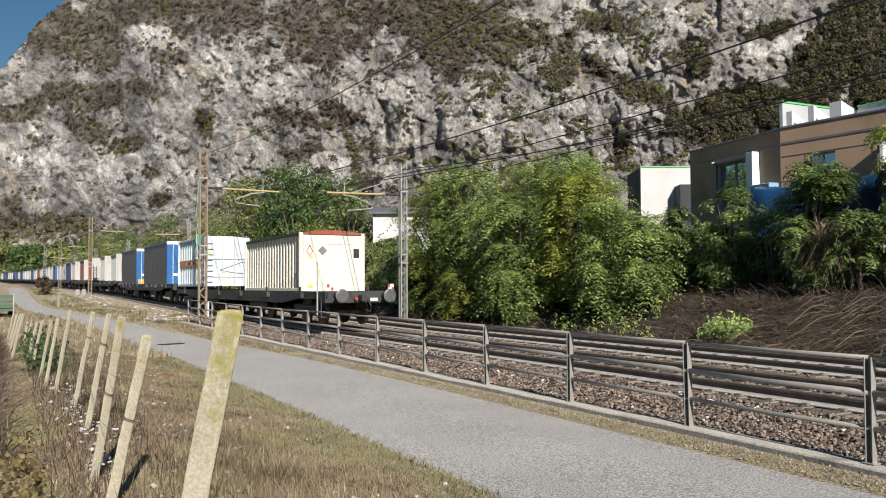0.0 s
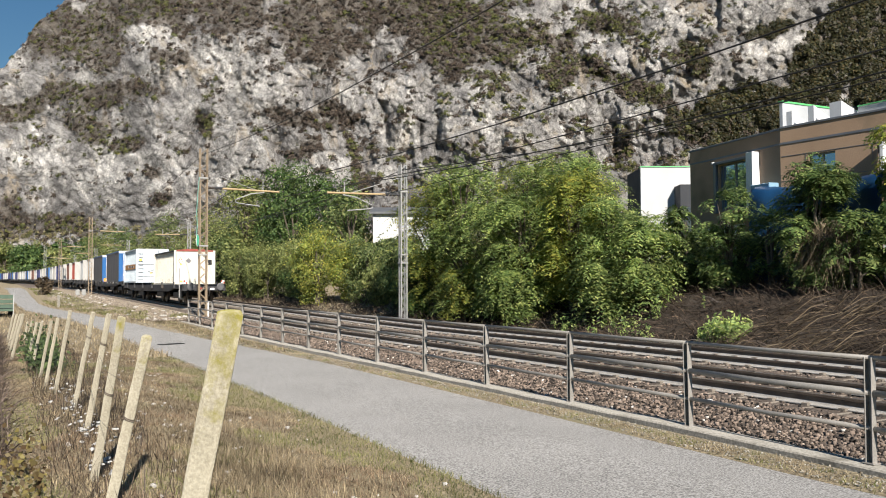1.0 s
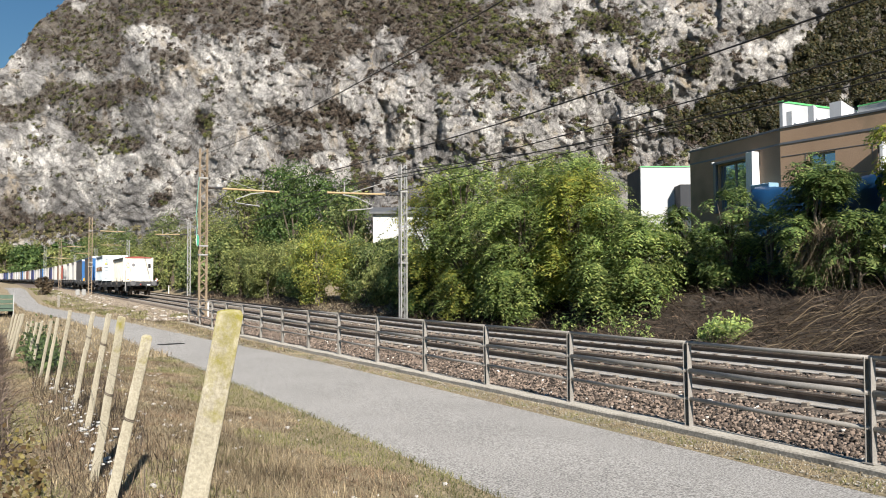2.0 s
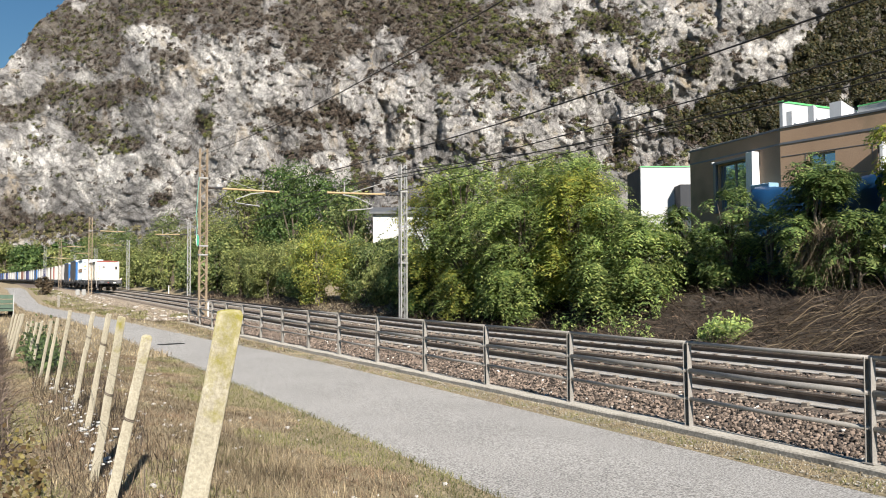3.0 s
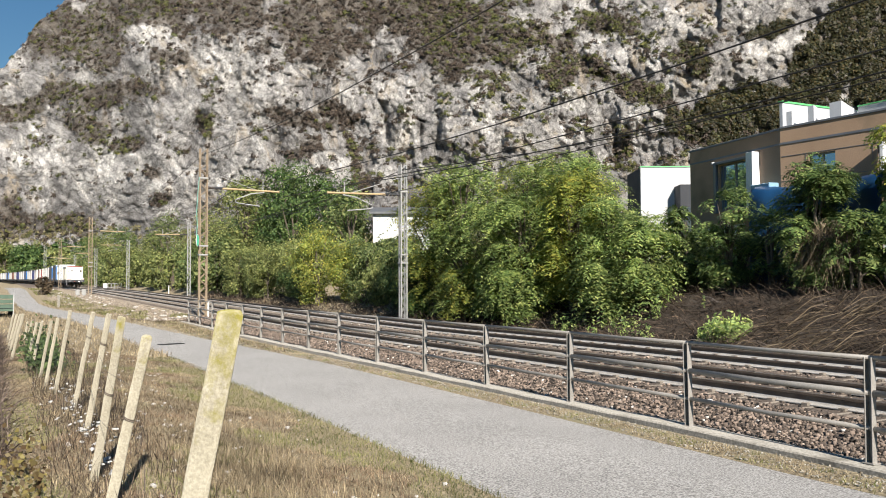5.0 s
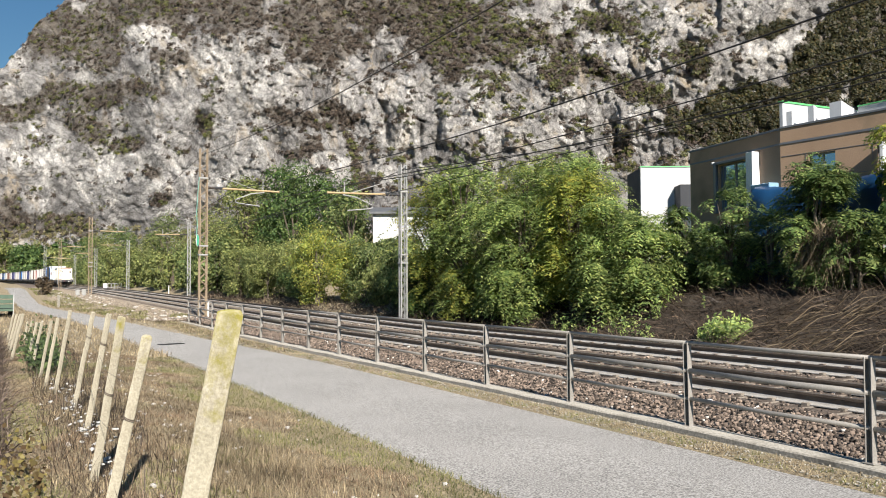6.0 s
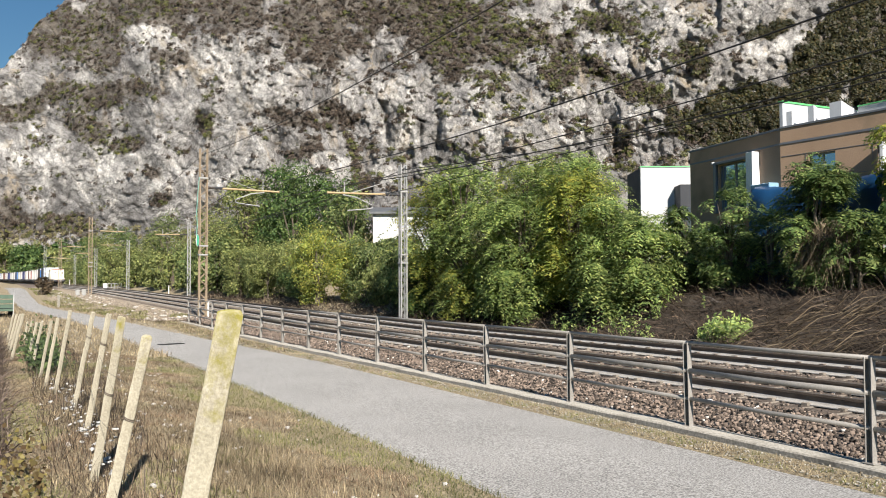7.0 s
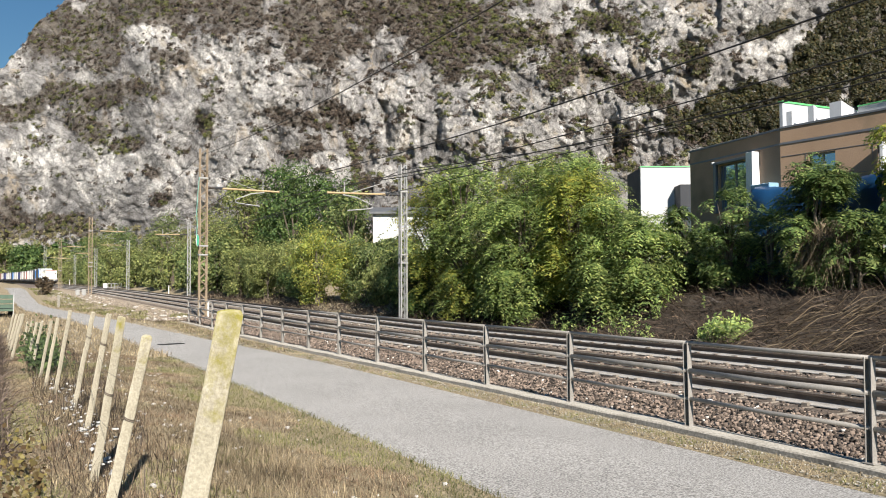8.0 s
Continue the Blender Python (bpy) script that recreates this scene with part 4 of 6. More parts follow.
# ---- grass, weeds, dead brush ----
def blades(P, length, width, lean, seed):
    """A thin bent blade at each point."""
    r = np.random.RandomState(seed)
    n = len(P)
    a = r.uniform(0, 6.283, n)
    side = np.stack([np.cos(a), np.sin(a), 0 * a], 1)
    out = np.stack([-np.sin(a), np.cos(a), 0 * a], 1) * (lean * r.normal(0, 1, n))[:, None]
    L_ = (length * r.uniform(0.5, 1.3, n))[:, None]
    W = (width * r.uniform(0.6, 1.3, n))[:, None] * 0.5
    up = np.array([0, 0, 1.0])
    t = P + (up * 0.92 + out) * L_
    V = np.stack([P - side * W, P + side * W, t + side * W * 0.2, t - side * W * 0.2], 1)
    Q = np.arange(4 * n).reshape(-1, 4)
    return V.reshape(-1, 3), Q


def on_ground(r, n, x0, x1, y0, y1, power=1.0, clear=True):
    y = y0 + (y1 - y0) * r.uniform(0, 1, n) ** power
    x = r.uniform(x0, x1, n)
    d = np.maximum(path_left(y) - x, x - path_right(y))
    ok = d > -0.04 + 0.10 * r.normal(0, 1, n)
    xr = x + bend(y)
    ok &= ~((xr > 7.55) & (xr < 17.0) & (y < 44.5))
    P = np.stack([x, y, ground_z(x, y) - 0.01], 1)
    return P[ok]


straw = leaf_mat("straw", [(0.0, (0.18, 0.14, 0.085)), (1.0, (0.54, 0.445, 0.285)), (0.6, (0.34, 0.27, 0.17))], 0.25)
withered = leaf_mat("withered", [(0.0, (0.10, 0.07, 0.045)), (1.0, (0.38, 0.275, 0.172)), (0.6, (0.21, 0.152, 0.098))], 0.2)
turf = leaf_mat("turf", [(0.0, (0.10, 0.12, 0.038)), (1.0, (0.37, 0.325, 0.16)), (0.5, (0.19, 0.192, 0.07))], 0.25)
twig = leaf_mat("dead_twig", [(0.0, (0.03, 0.022, 0.016)), (1.0, (0.23, 0.165, 0.112)), (0.8, (0.06, 0.043, 0.031))], 0.05)
r = np.random.RandomState(31)
P = on_ground(r, 190000, -3, 4.3, 2.8, 24, 1.5)
patch = fbm(P[:, 0] * 0.5, P[:, 1] * 0.5, 0 * P[:, 0], 3)
edge = ss(1.1, 0.15, path_left(P[:, 1]) - P[:, 0])
patch = patch + 0.20 - 0.30 * ss(0.55, 0.2, P[:, 0]) * ss(16, 11, P[:, 1]) - 0.28 * edge - 0.22 * ss(2.0, 3.6, P[:, 0]) * ss(22, 14, P[:, 1])
brown = fbm(P[:, 0] * 0.9 + 30, P[:, 1] * 0.6, 0 * P[:, 0], 3) + r.normal(0, 0.12, len(P)) > 0.02
v, q = blades(P[(patch > 0.0) & brown], 0.062, 0.008, 1.3, 61)
tagged(new("withered_grass", mesh_np("withered_grass", v, q, withered)), "withered red-brown grass of the field", "grass", kind="stuff")
v, q = blades(P[(patch > 0.0) & ~brown], 0.068, 0.008, 1.5, 1)
tagged(new("dry_grass", mesh_np("dry_grass", v, q, straw)), "short dry straw-coloured grass of the field", "grass", kind="stuff")
v, q = blades(P[patch <= 0.0], 0.055, 0.008, 1.1, 2)
tagged(new("green_grass", mesh_np("green_grass", v, q, turf)), "short olive green grass of the field", "grass", kind="stuff")
P = on_ground(r, 40000, -12, 9, 24, 75, 1.3)
v, q = blades(P, 0.16, 0.022, 0.8, 3)
tagged(new("verge_grass", mesh_np("verge_grass", v, q, straw)), "dry grass along the path and the embankment", "grass", kind="stuff")
P = on_ground(r, 70000, 6.2, 7.62, 2, 44, 1.3)
tuft = fbm(P[:, 0] * 2.5, P[:, 1] * 1.6, 0 * P[:, 0], 3)
v, q = blades(P[tuft < -0.06], 0.045, 0.009, 0.9, 41)
tagged(new("kerb_turf", mesh_np("kerb_turf", v, q, turf)), "green tufts between path and kerb", "grass", kind="stuff")
P = P[(tuft > 0.02)]
v, q = blades(P, 0.055, 0.008, 1.8, 4)
tagged(new("kerb_grass", mesh_np("kerb_grass", v, q, straw)), "thin dry grass between path and kerb", "grass", kind="stuff")
y = 46 + 70 * r.uniform(0, 1, 16000) ** 1.3
x = path_right(y) + 0.5 + 3.2 * r.uniform(0, 1, 16000) ** 1.5
P = np.column_stack([x, y, np.maximum(ground_z(x, y), bed(x, y)) + 0.0])
v, q = blades(P[fbm(x * 0.5, y * 0.25, 0 * x + 2, 3) > -0.02], 0.15, 0.03, 0.9, 45)
tagged(new("slope_turf", mesh_np("slope_turf", v, q, turf)), "olive green grass at the foot of the embankment", "grass", kind="stuff")
# tall straw beside the near post
P = np.stack([r.normal(2.0, 0.40, 2400), r.normal(8.0, 1.0, 2400)], 1)
P = np.column_stack([P, ground_z(P[:, 0], P[:, 1])])
v, q = blades(P, 0.15, 0.006, 0.8, 5)
tagged(new("tall_grass", mesh_np("tall_grass", v, q, straw)), "tuft of tall bleached grass by the fence", "grass", kind="stuff")
P = np.stack([r.uniform(0.3, 1.4, 3500), r.uniform(6, 26, 3500)], 1)
P = np.column_stack([P, ground_z(P[:, 0], P[:, 1])])
v, q = blades(P, 0.22, 0.007, 0.6, 6)
tagged(new("fence_weeds", mesh_np("fence_weeds", v, q, twig)), "brown dead weeds along the fence", "weeds", kind="stuff")


def stems(P, length, width, tilt_to, seed, spread=0.5):
    """Long thin stems that lean over."""
    r = np.random.RandomState(seed)
    n = len(P)
    d = np.array(tilt_to)[None] + r.normal(0, spread, (n, 3)) * np.array([1, 1, 0.6])
    d /= np.linalg.norm(d, axis=1)[:, None]
    side = np.cross(d, r.normal(0, 1, (n, 3)))
    side /= np.linalg.norm(side, axis=1)[:, None]
    L_ = (length * r.uniform(0.4, 1.4, n))[:, None]
    W = width * r.uniform(0.5, 1.4, n)[:, None] * 0.5
    m = P + d * L_ * 0.55
    t = P + d * L_ - np.array([0, 0, 1]) * L_ * 0.18
    V = np.stack([P - side * W, P + side * W, m + side * W * 0.8, m - side * W * 0.8, t + side * W * 0.3, t - side * W * 0.3], 1)
    o = 6 * np.arange(n)[:, None]
    return V.reshape(-1, 3), np.concatenate([o + np.array([[0, 1, 2, 3]]), o + np.array([[3, 2, 4, 5]])])


def bank(r, n, y0, y1, x0=17.2, x1=24):
    y = r.uniform(y0, y1, n)
    x = r.uniform(x0, x1, n) - bend(y)
    return np.column_stack([x, y, ground_z(x, y)])


cane = leaf_mat("dry_cane", [(0.0, (0.08, 0.06, 0.04)), (1.0, (0.31, 0.24, 0.155)), (0.6, (0.16, 0.122, 0.08))], 0.1)
# leaf mould whose colour is darkened further for the shade on the bank
shaded_humus = mat("shaded_humus", (0.0256, 0.0186, 0.013), (0.0465, 0.0349, 0.0251), 1.5, 0.95, 0.8, fine=22, c=(0.0651, 0.0465, 0.0326), c_scale=3, spots=0.6, dist=0.05, hard=0.1)
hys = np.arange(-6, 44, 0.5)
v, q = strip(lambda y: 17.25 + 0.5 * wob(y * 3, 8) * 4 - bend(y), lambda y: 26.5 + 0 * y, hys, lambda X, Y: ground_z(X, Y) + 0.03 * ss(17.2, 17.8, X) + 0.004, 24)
tagged(new("bank_soil", mesh_np("bank_soil", v, q, shaded_humus, True)), "leaf mould on the bank, coloured darker for shade", "soil", kind="structure")
v, q = stems(bank(r, 20000, 4, 34), 0.62, 0.016, (-0.5, -0.1, 0.35), 7, 0.6)
tagged(new("dead_brush", mesh_np("dead_brush", v, q, twig)), "tangled brown dead brush on the bank", "brush", kind="stuff")
v, q = stems(bank(r, 420, 10.5, 18.5, 17.5, 20.6), 1.3, 0.021, (0.30, -0.62, 0.46), 8, 0.10)
tagged(new("dry_canes", mesh_np("dry_canes", v, q, cane)), "long pale dry canes fallen over the bank", "canes", kind="stuff")
v, q = stems(bank(r, 5000, 34, 90, 17.2, 21), 0.7, 0.025, (-0.3, -0.1, 0.5), 9, 0.6)
tagged(new("trackside_brush", mesh_np("trackside_brush", v, q, twig)), "dead stalks at the foot of the bushes", "brush", kind="stuff")
P = bank(r, 3200, 18.1, 19.5, 18.6, 19.5)
P[:, 2] += np.abs(r.normal(0, 0.2, len(P)))
v, q = leaves(P, np.array([-0.3, -0.5, 0.7]) + 0 * P, np.full(len(P), 0.13), 0.5, 10)
P2 = bank(r, 9000, 21, 27, 18.4, 21.0)
P2[:, 2] += np.abs(r.normal(0, 0.35, len(P2)))
v2, q2 = leaves(P2[fbm(P2[:, 0] * 0.7, P2[:, 1] * 0.7, 0 * P2[:, 0], 3) > 0.12], np.array([-0.3, -0.5, 0.7]), np.full((fbm(P2[:, 0] * 0.7, P2[:, 1] * 0.7, 0 * P2[:, 0], 3) > 0.12).sum(), 0.12), 0.5, 11)
tagged(new("bank_plants", mesh_np("bank_plants", np.concatenate([v, v2]), np.concatenate([q, q2 + len(v)]), green)), "low yellow-green leafy plants on the bank", "plants", kind="stuff")
bramble = leaf_mat("bramble_leaf", [(0.0, (0.08, 0.048, 0.025)), (1.0, (0.24, 0.20, 0.065)), (0.6, (0.13, 0.10, 0.04))], 0.25)
bare_stem = leaf_mat("bare_stem", [(0.0, (0.056, 0.0416, 0.0336)), (1.0, (0.24, 0.184, 0.144)), (0.7, (0.12, 0.0896, 0.072))], 0.1)
P = bank(r, 900, 16.8, 18.6, 21.6, 22.6)
P[:, 2] += r.uniform(0.9, 2.2, len(P))
v, q = stems(P, 0.9, 0.014, (-0.15, -0.1, -0.75), 33, 0.35)
tagged(new("hanging_vines", mesh_np("hanging_vines", v, q, cane)), "dry brown vines hanging from the shrub", "vines", kind="stuff")
# brambles at the field's edge
y = r.uniform(8.2, 30, 5000)
x = 0.02 - 0.012 * (y - 8) - np.abs(r.normal(0, 0.55, 5000))
P = np.column_stack([x, y, ground_z(x, y)])
v, q = stems(P, 0.42, 0.009, (0.1, -0.1, 0.7), 12, 0.8)
tagged(new("bramble_stems", mesh_np("bramble_stems", v, q, bare_stem)), "tangle of bare brown bramble stems", "brambles", kind="stuff")
n = 420
y = r.uniform(5.6, 8.4, n)
x = 0.26 - np.abs(r.normal(0, 0.26, n)) - 0.02 * (y - 6)
P = np.column_stack([x, y, ground_z(x, y) + 0.05 + np.abs(r.normal(0, 0.22, n))])
v, q = leaves(P, np.array([0.1, -0.6, 0.6]) + 0 * P, np.full(n, 0.048), 0.75, 13)
tagged(new("bramble_leaves", mesh_np("bramble_leaves", v, q, bramble)), "yellowing bramble leaves at the field's edge", "brambles", kind="stuff")
# ivy and litter along the fence
ivy = leaf_mat("ivy_leaf", [(0.0, (0.03, 0.05, 0.022)), (1.0, (0.13, 0.17, 0.06)), (0.6, (0.065, 0.095, 0.036))], 0.2)
n = 2600
y = r.uniform(17.5, 25.0, n)
x = 0.62 + 0.16 * r.normal(0, 1, n)
P = np.column_stack([x, y, ground_z(x, y) + 0.02 + np.abs(r.normal(0, 0.24, n)) * (0.6 + 0.6 * np.sin(y * 1.9) ** 2)])
v, q = leaves(P, np.array([0.3, -0.6, 0.6]) + 0 * P, np.full(n, 0.085), 0.8, 63)
tagged(new("fence_ivy", mesh_np("fence_ivy", v, q, ivy)), "dark green ivy creeping along the fence", "ivy", kind="stuff")


def litter_line(r, n):
    y = r.uniform(7.5, 15, n)
    x = 0.80 + 0.10 * r.normal(0, 1, n)
    return np.column_stack([x, y, ground_z(x, y) + 0.02 + 0.14 * r.uniform(0, 1, n) ** 2])


tagged(new("pale_ballast", rocks(420, on_bed, 0.014, 0.032, "pale_ballast", pale_chip, 19)), "pale stones among the brown ballast", "stones", kind="stuff")
scrap = mat("white_scrap", (0.45, 0.44, 0.42), (0.6, 0.59, 0.57), 6, 0.7, 0.3)
tagged(new("white_litter", rocks(110, litter_line, 0.01, 0.036, "white_litter", scrap, 64, 0.35)), "scraps of white sheeting along the fence", "litter", kind="stuff")
pale = mat("pale_stone", (0.38, 0.36, 0.33), (0.52, 0.50, 0.47), 8, 0.9, 0.3)


def strewn(r, n):
    y = 5 + 40 * r.uniform(0, 1, n) ** 1.3
    x = np.where(r.uniform(0, 1, n) < 0.75, r.normal(1.6, 0.7, n), r.uniform(-1, 3.9, n))
    return np.column_stack([x, y, ground_z(x, y) + 0.01])


tagged(new("field_stones", rocks(480, strewn, 0.007, 0.03, "field_stones", pale, 14, 0.5)), "pale stones and litter strewn in the grass", "stones", kind="stuff")


def verge(r, n):
    y = 3 + 40 * r.uniform(0, 1, n) ** 1.5
    x = path_right(y) + r.uniform(-0.05, 0.55, n)
    return np.column_stack([x, y, ground_z(x, y) + 0.004])[x < 7.7]


def verge_rows(r, n):
    P = verge(r, n)
    return np.concatenate([P, P[: n - len(P)]]) if len(P) * 2 >= n else np.resize(P, (n, 3))


tagged(new("verge_gravel", rocks(5200, verge_rows, 0.004, 0.014, "verge_gravel", concrete, 16, 0.6)), "fine gravel along the edge of the path", "gravel", kind="stuff")


slope_earth = mat("slope_earth", (0.168, 0.136, 0.1), (0.256, 0.212, 0.16), 2.5, 0.95, 0.8, fine=24, c=(0.176, 0.16, 0.088), c_scale=0.5, spots=0.56, dist=0.04, hard=0.15, grain=0.6)
rubble_stone = mat("slope_rubble", (0.187, 0.153, 0.119), (0.289, 0.242, 0.191), 6, 0.9, 0.3, fine=60, random_scale=0.7)
sly = axis([(45.5, 60, 0.5), (60, 150, 1.5)])
v, q = strip(lambda y: path_right(y) + 0.75, lambda y: 9.15 - bend(y), sly, lambda X, Y: bed(X, Y) + 0.018, 14)
tagged(new("embankment", mesh_np("embankment", v, q, slope_earth, False)), "tan gravelly earth of the embankment", "embankment", kind="structure")


def slope_stones(r, n):
    y = 43.8 + 70 * r.uniform(0, 1, n) ** 1.4
    x = path_right(y) + 1.0 + (8.9 - bend(y) - path_right(y) - 1.0) * r.uniform(0, 1, n)
    return np.column_stack([x, y, bed(x, y) + 0.015])


tagged(new("slope_stones", rocks(4500, slope_stones, 0.02, 0.06, "slope_stones", rubble_stone, 15, 0.6)), "brown rubble on the embankment slope", "stones", kind="stuff")
tagged(new("pale_rubble", rocks(130, slope_stones, 0.03, 0.13, "pale_rubble", pale, 17, 0.6)), "pale blocks lying on the embankment slope", "stones", kind="stuff")

# ---- overhead line ----
def lattice_mast(x, y, h, material, label, w=0.42, arm=None, arm_z=0.0, sign=False):
    z = float(ground_z(x, y)) - 0.3
    t = thing("catenary_mast", pose(x, y, z, 0, 0, heading(y)), label, "mast", "masts of the overhead line")
    H = h - z
    for sx in (-1, 1):
        for sy in (-1, 1):
            bm = bmesh.new()
            box(bm, -0.028, 0.028, -0.028, 0.028, 0, H, 0.004)
            part("leg", bm, material, t, m=pose(sx * w / 2, sy * w / 2.6, 0))
    bm = bmesh.new()
    n = int(H / (w * 0.95))
    for k in range(n):
        za, zb = H * k / n, H * (k + 1) / n
        s = 1 if k % 2 else -1
        for yy in (-w / 2.6, w / 2.6):
            cyl(bm, (-s * w / 2, yy, za), (s * w / 2, yy, zb), 0.016, 5)
        for xx in (-w / 2, w / 2):
            cyl(bm, (xx, -s * w / 2.6, za), (xx, s * w / 2.6, zb), 0.016, 5)
    part("lacing", bm, material, t)
    part("foot_block", boxes((-w * 0.8, w * 0.8, -w * 0.8, w * 0.8, -0.3, 0.38), bevel=0.03), concrete, t, "concrete foot block")
    if arm:
        s = 1 if arm > 0 else -1
        az = arm_z - z
        bm = cyl(bmesh.new(), (s * w / 2, 0, az), (arm, 0, az - 0.05), 0.05, 8)
        part("arm", bm, arm_paint, t, "orange-brown horizontal arm")
        part("tie_rod", cyl(bmesh.new(), (s * w / 2, 0, az + 0.85), (arm * 0.68, 0, az), 0.018, 6), mast_galv, t)
        part("insulator", tube(bmesh.new(), [(s * w / 2 + s * 0.1 * k, 0, az) for k in range(9)], [0.05 + 0.035 * (k % 2) for k in range(9)], 8), dark_steel, t)
        a = arm
        bm = tube(bmesh.new(), [(a * 0.80, 0, az - 0.12), (a * 0.62, 0, az - 0.22), (a * 0.42, 0, az - 0.55), (a * 0.41, 0, az - 0.68), (a * 0.46, 0, az - 0.74), (a * 0.74, 0, az - 0.86)], 0.03 if y < 60 else 0.016, 7)
        part("steady_arm", bm, mast_galv, t, "pale curved steady arm")
        part("hanger", cyl(bmesh.new(), (a * 0.78, 0, az - 0.1), (a * 0.78, 0, az + 0.5), 0.025, 6), mast_galv, t)
    for zz in (H * 0.40, H * 0.45, H * 0.83):
        part("band", boxes((-w / 2 - 0.05, w / 2 + 0.05, -w / 2.6 - 0.05, w / 2.6 + 0.05, zz, zz + 0.07)), mast_galv, t)
    return t


arm_paint = mat("arm_paint", (0.42, 0.30, 0.16), (0.52, 0.39, 0.22), 3, 0.6, 0.1)
rusty, zinc = "tall tan-brown lattice steel mast beside the railway", "pale galvanised lattice steel mast beside the railway"
lattice_mast(8.75, 44.4, 8.9, mast_rust, rusty, 0.36, 4.0, 6.9)
lattice_mast(17.0, 37.7, 7.72, mast_galv, zinc, 0.30, -3.9, 6.22)


def place(xr, y):
    return xr - float(bend(y)), y


for (x, y), h, m, lb, w, arm, az in [(place(8.6, 99.9), 9.34, mast_rust, rusty, 0.34, 3.6, 7.9), (place(17.1, 89.7), 8.41, mast_galv, zinc, 0.28, -3.4, 7.1), (place(17.1, 135.9), 8.78, mast_galv, zinc, 0.34, -3.8, 8.0),
                                     (place(8.6, 150.6), 9.6, mast_rust, rusty, 0.36, 3.8, 8.3), (place(17.1, 183.3), 9.37, mast_galv, zinc, 0.42, -3.8, 8.4), (place(8.4, 195.5), 9.96, mast_galv, zinc, 0.40, 3.8, 7.8), (place(17.1, 231.4), 9.71, mast_galv, zinc, 0.42, -3.8, 8.7)]:
    lattice_mast(x, y, h, m, lb, w, arm, az)


def wire(name, label, xr, rows, radius=0.014):
    pts = []
    ys = np.arange(rows[0][0], rows[-1][0] + 0.1, 2.0)
    zs = np.interp(ys, [a for a, b in rows], [b for a, b in rows])
    for yy, zz in zip(ys, zs):
        pts.append((xr - float(bend(float(yy))), float(yy), float(zz)))
    bm = tube(bmesh.new(), pts, radius, 6)
    me = bpy.data.meshes.new(name)
    bm.to_mesh(me)
    bm.free()
    me.materials.append(wire_mat)
    return tagged(new(name, me), label, "wire", "wires of the overhead line")


def sag(a, b, za, zb, low, n=9):
    return [(a + (b - a) * k / n, za + (zb - za) * k / n - 4 * low * (k / n) * (1 - k / n)) for k in range(n + 1)]


for xr, zc, zm, ya in ((10.85, 5.10, 6.98, 44.4), (14.4, 5.62, 6.6, 37.7)):
    wire("contact_wire", "thin dark contact wire over the track", xr, [(-10, zc), (20, zc + 0.03), (ya, 6.05 if xr < 11 else 5.75), (95, 6.7), (150, 7.2), (230, 7.8)], 0.012)
    wire("carrier_cable", "dark carrier cable sagging over the track", xr, sag(-16, ya, zm, zm, 1.15 if xr < 11 else 0.85) + sag(ya, 95, zm, zm + 0.7, 0.9)[1:] + sag(95, 150, zm + 0.7, zm + 1.3, 1.0)[1:] + sag(150, 230, zm + 1.3, zm + 1.9, 1.0)[1:], 0.016)
wire("feeder_cable", "dark feeder cable strung along the masts", 9.0, sag(-16, 44.4, 9.2, 8.6, 1.2) + sag(44.4, 99.9, 8.6, 9.2, 1.0)[1:] + sag(99.9, 150.6, 9.2, 9.5, 1.0)[1:], 0.014)
wire("feeder_cable", "dark feeder cable strung along the masts", 17.3, sag(-16, 37.7, 7.9, 7.5, 1.3) + sag(37.7, 89.7, 7.5, 8.3, 1.0)[1:] + sag(89.7, 135.9, 8.3, 8.7, 1.0)[1:], 0.016)

# ---- buildings ----
render_tan = mat("tan_cladding", (0.38, 0.262, 0.175), (0.455, 0.318, 0.215), 0.8, 0.8, 0.25, fine=25, c=(0.26, 0.195, 0.13), c_scale=0.5, spots=0.55)
white_wall = mat("white_plaster", (0.681, 0.681, 0.672), (0.754, 0.754, 0.745), 1.2, 0.85, 0.15, fine=30)
trim_grey = mat("grey_trim", (0.16, 0.17, 0.19), (0.22, 0.23, 0.25), 2, 0.5, 0.1, 0.3)
frame_white = mat("white_frame", (0.72, 0.73, 0.74), (0.8, 0.8, 0.8), 3, 0.5, 0.05)
roof_slate = mat("dark_roof", (0.10, 0.11, 0.12), (0.16, 0.165, 0.17), 2, 0.7, 0.4, fine=20)
blue_sheet = mat("blue_sheet", (0.008, 0.045, 0.12), (0.015, 0.07, 0.17), 1.5, 0.4, 0.15, c=(0.035, 0.12, 0.24), c_scale=1.2, spots=0.58)
# dark grey that carries the shade low on the building in its colour
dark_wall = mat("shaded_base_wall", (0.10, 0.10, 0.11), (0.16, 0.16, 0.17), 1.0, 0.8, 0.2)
charcoal = mat("charcoal_render", (0.045, 0.05, 0.06), (0.065, 0.07, 0.08), 1.5, 0.8, 0.2)
pale_board_grey = mat("rooftop_panel", (0.40, 0.42, 0.44), (0.50, 0.52, 0.53), 1.5, 0.6, 0.1)
pale_blue = mat("pale_blue_panel", (0.20, 0.36, 0.50), (0.28, 0.45, 0.58), 1.5, 0.4, 0.1)
green_edge = mat("green_flashing", (0.10, 0.50, 0.16), (0.16, 0.6, 0.22), 2, 0.5, 0.05)
glass = bpy.data.materials.new("window_glass")
glass.use_nodes = True
gp = glass.node_tree.nodes["Principled BSDF"]
gp.inputs["Base Color"].default_value = (0.42, 0.55, 0.64, 1)
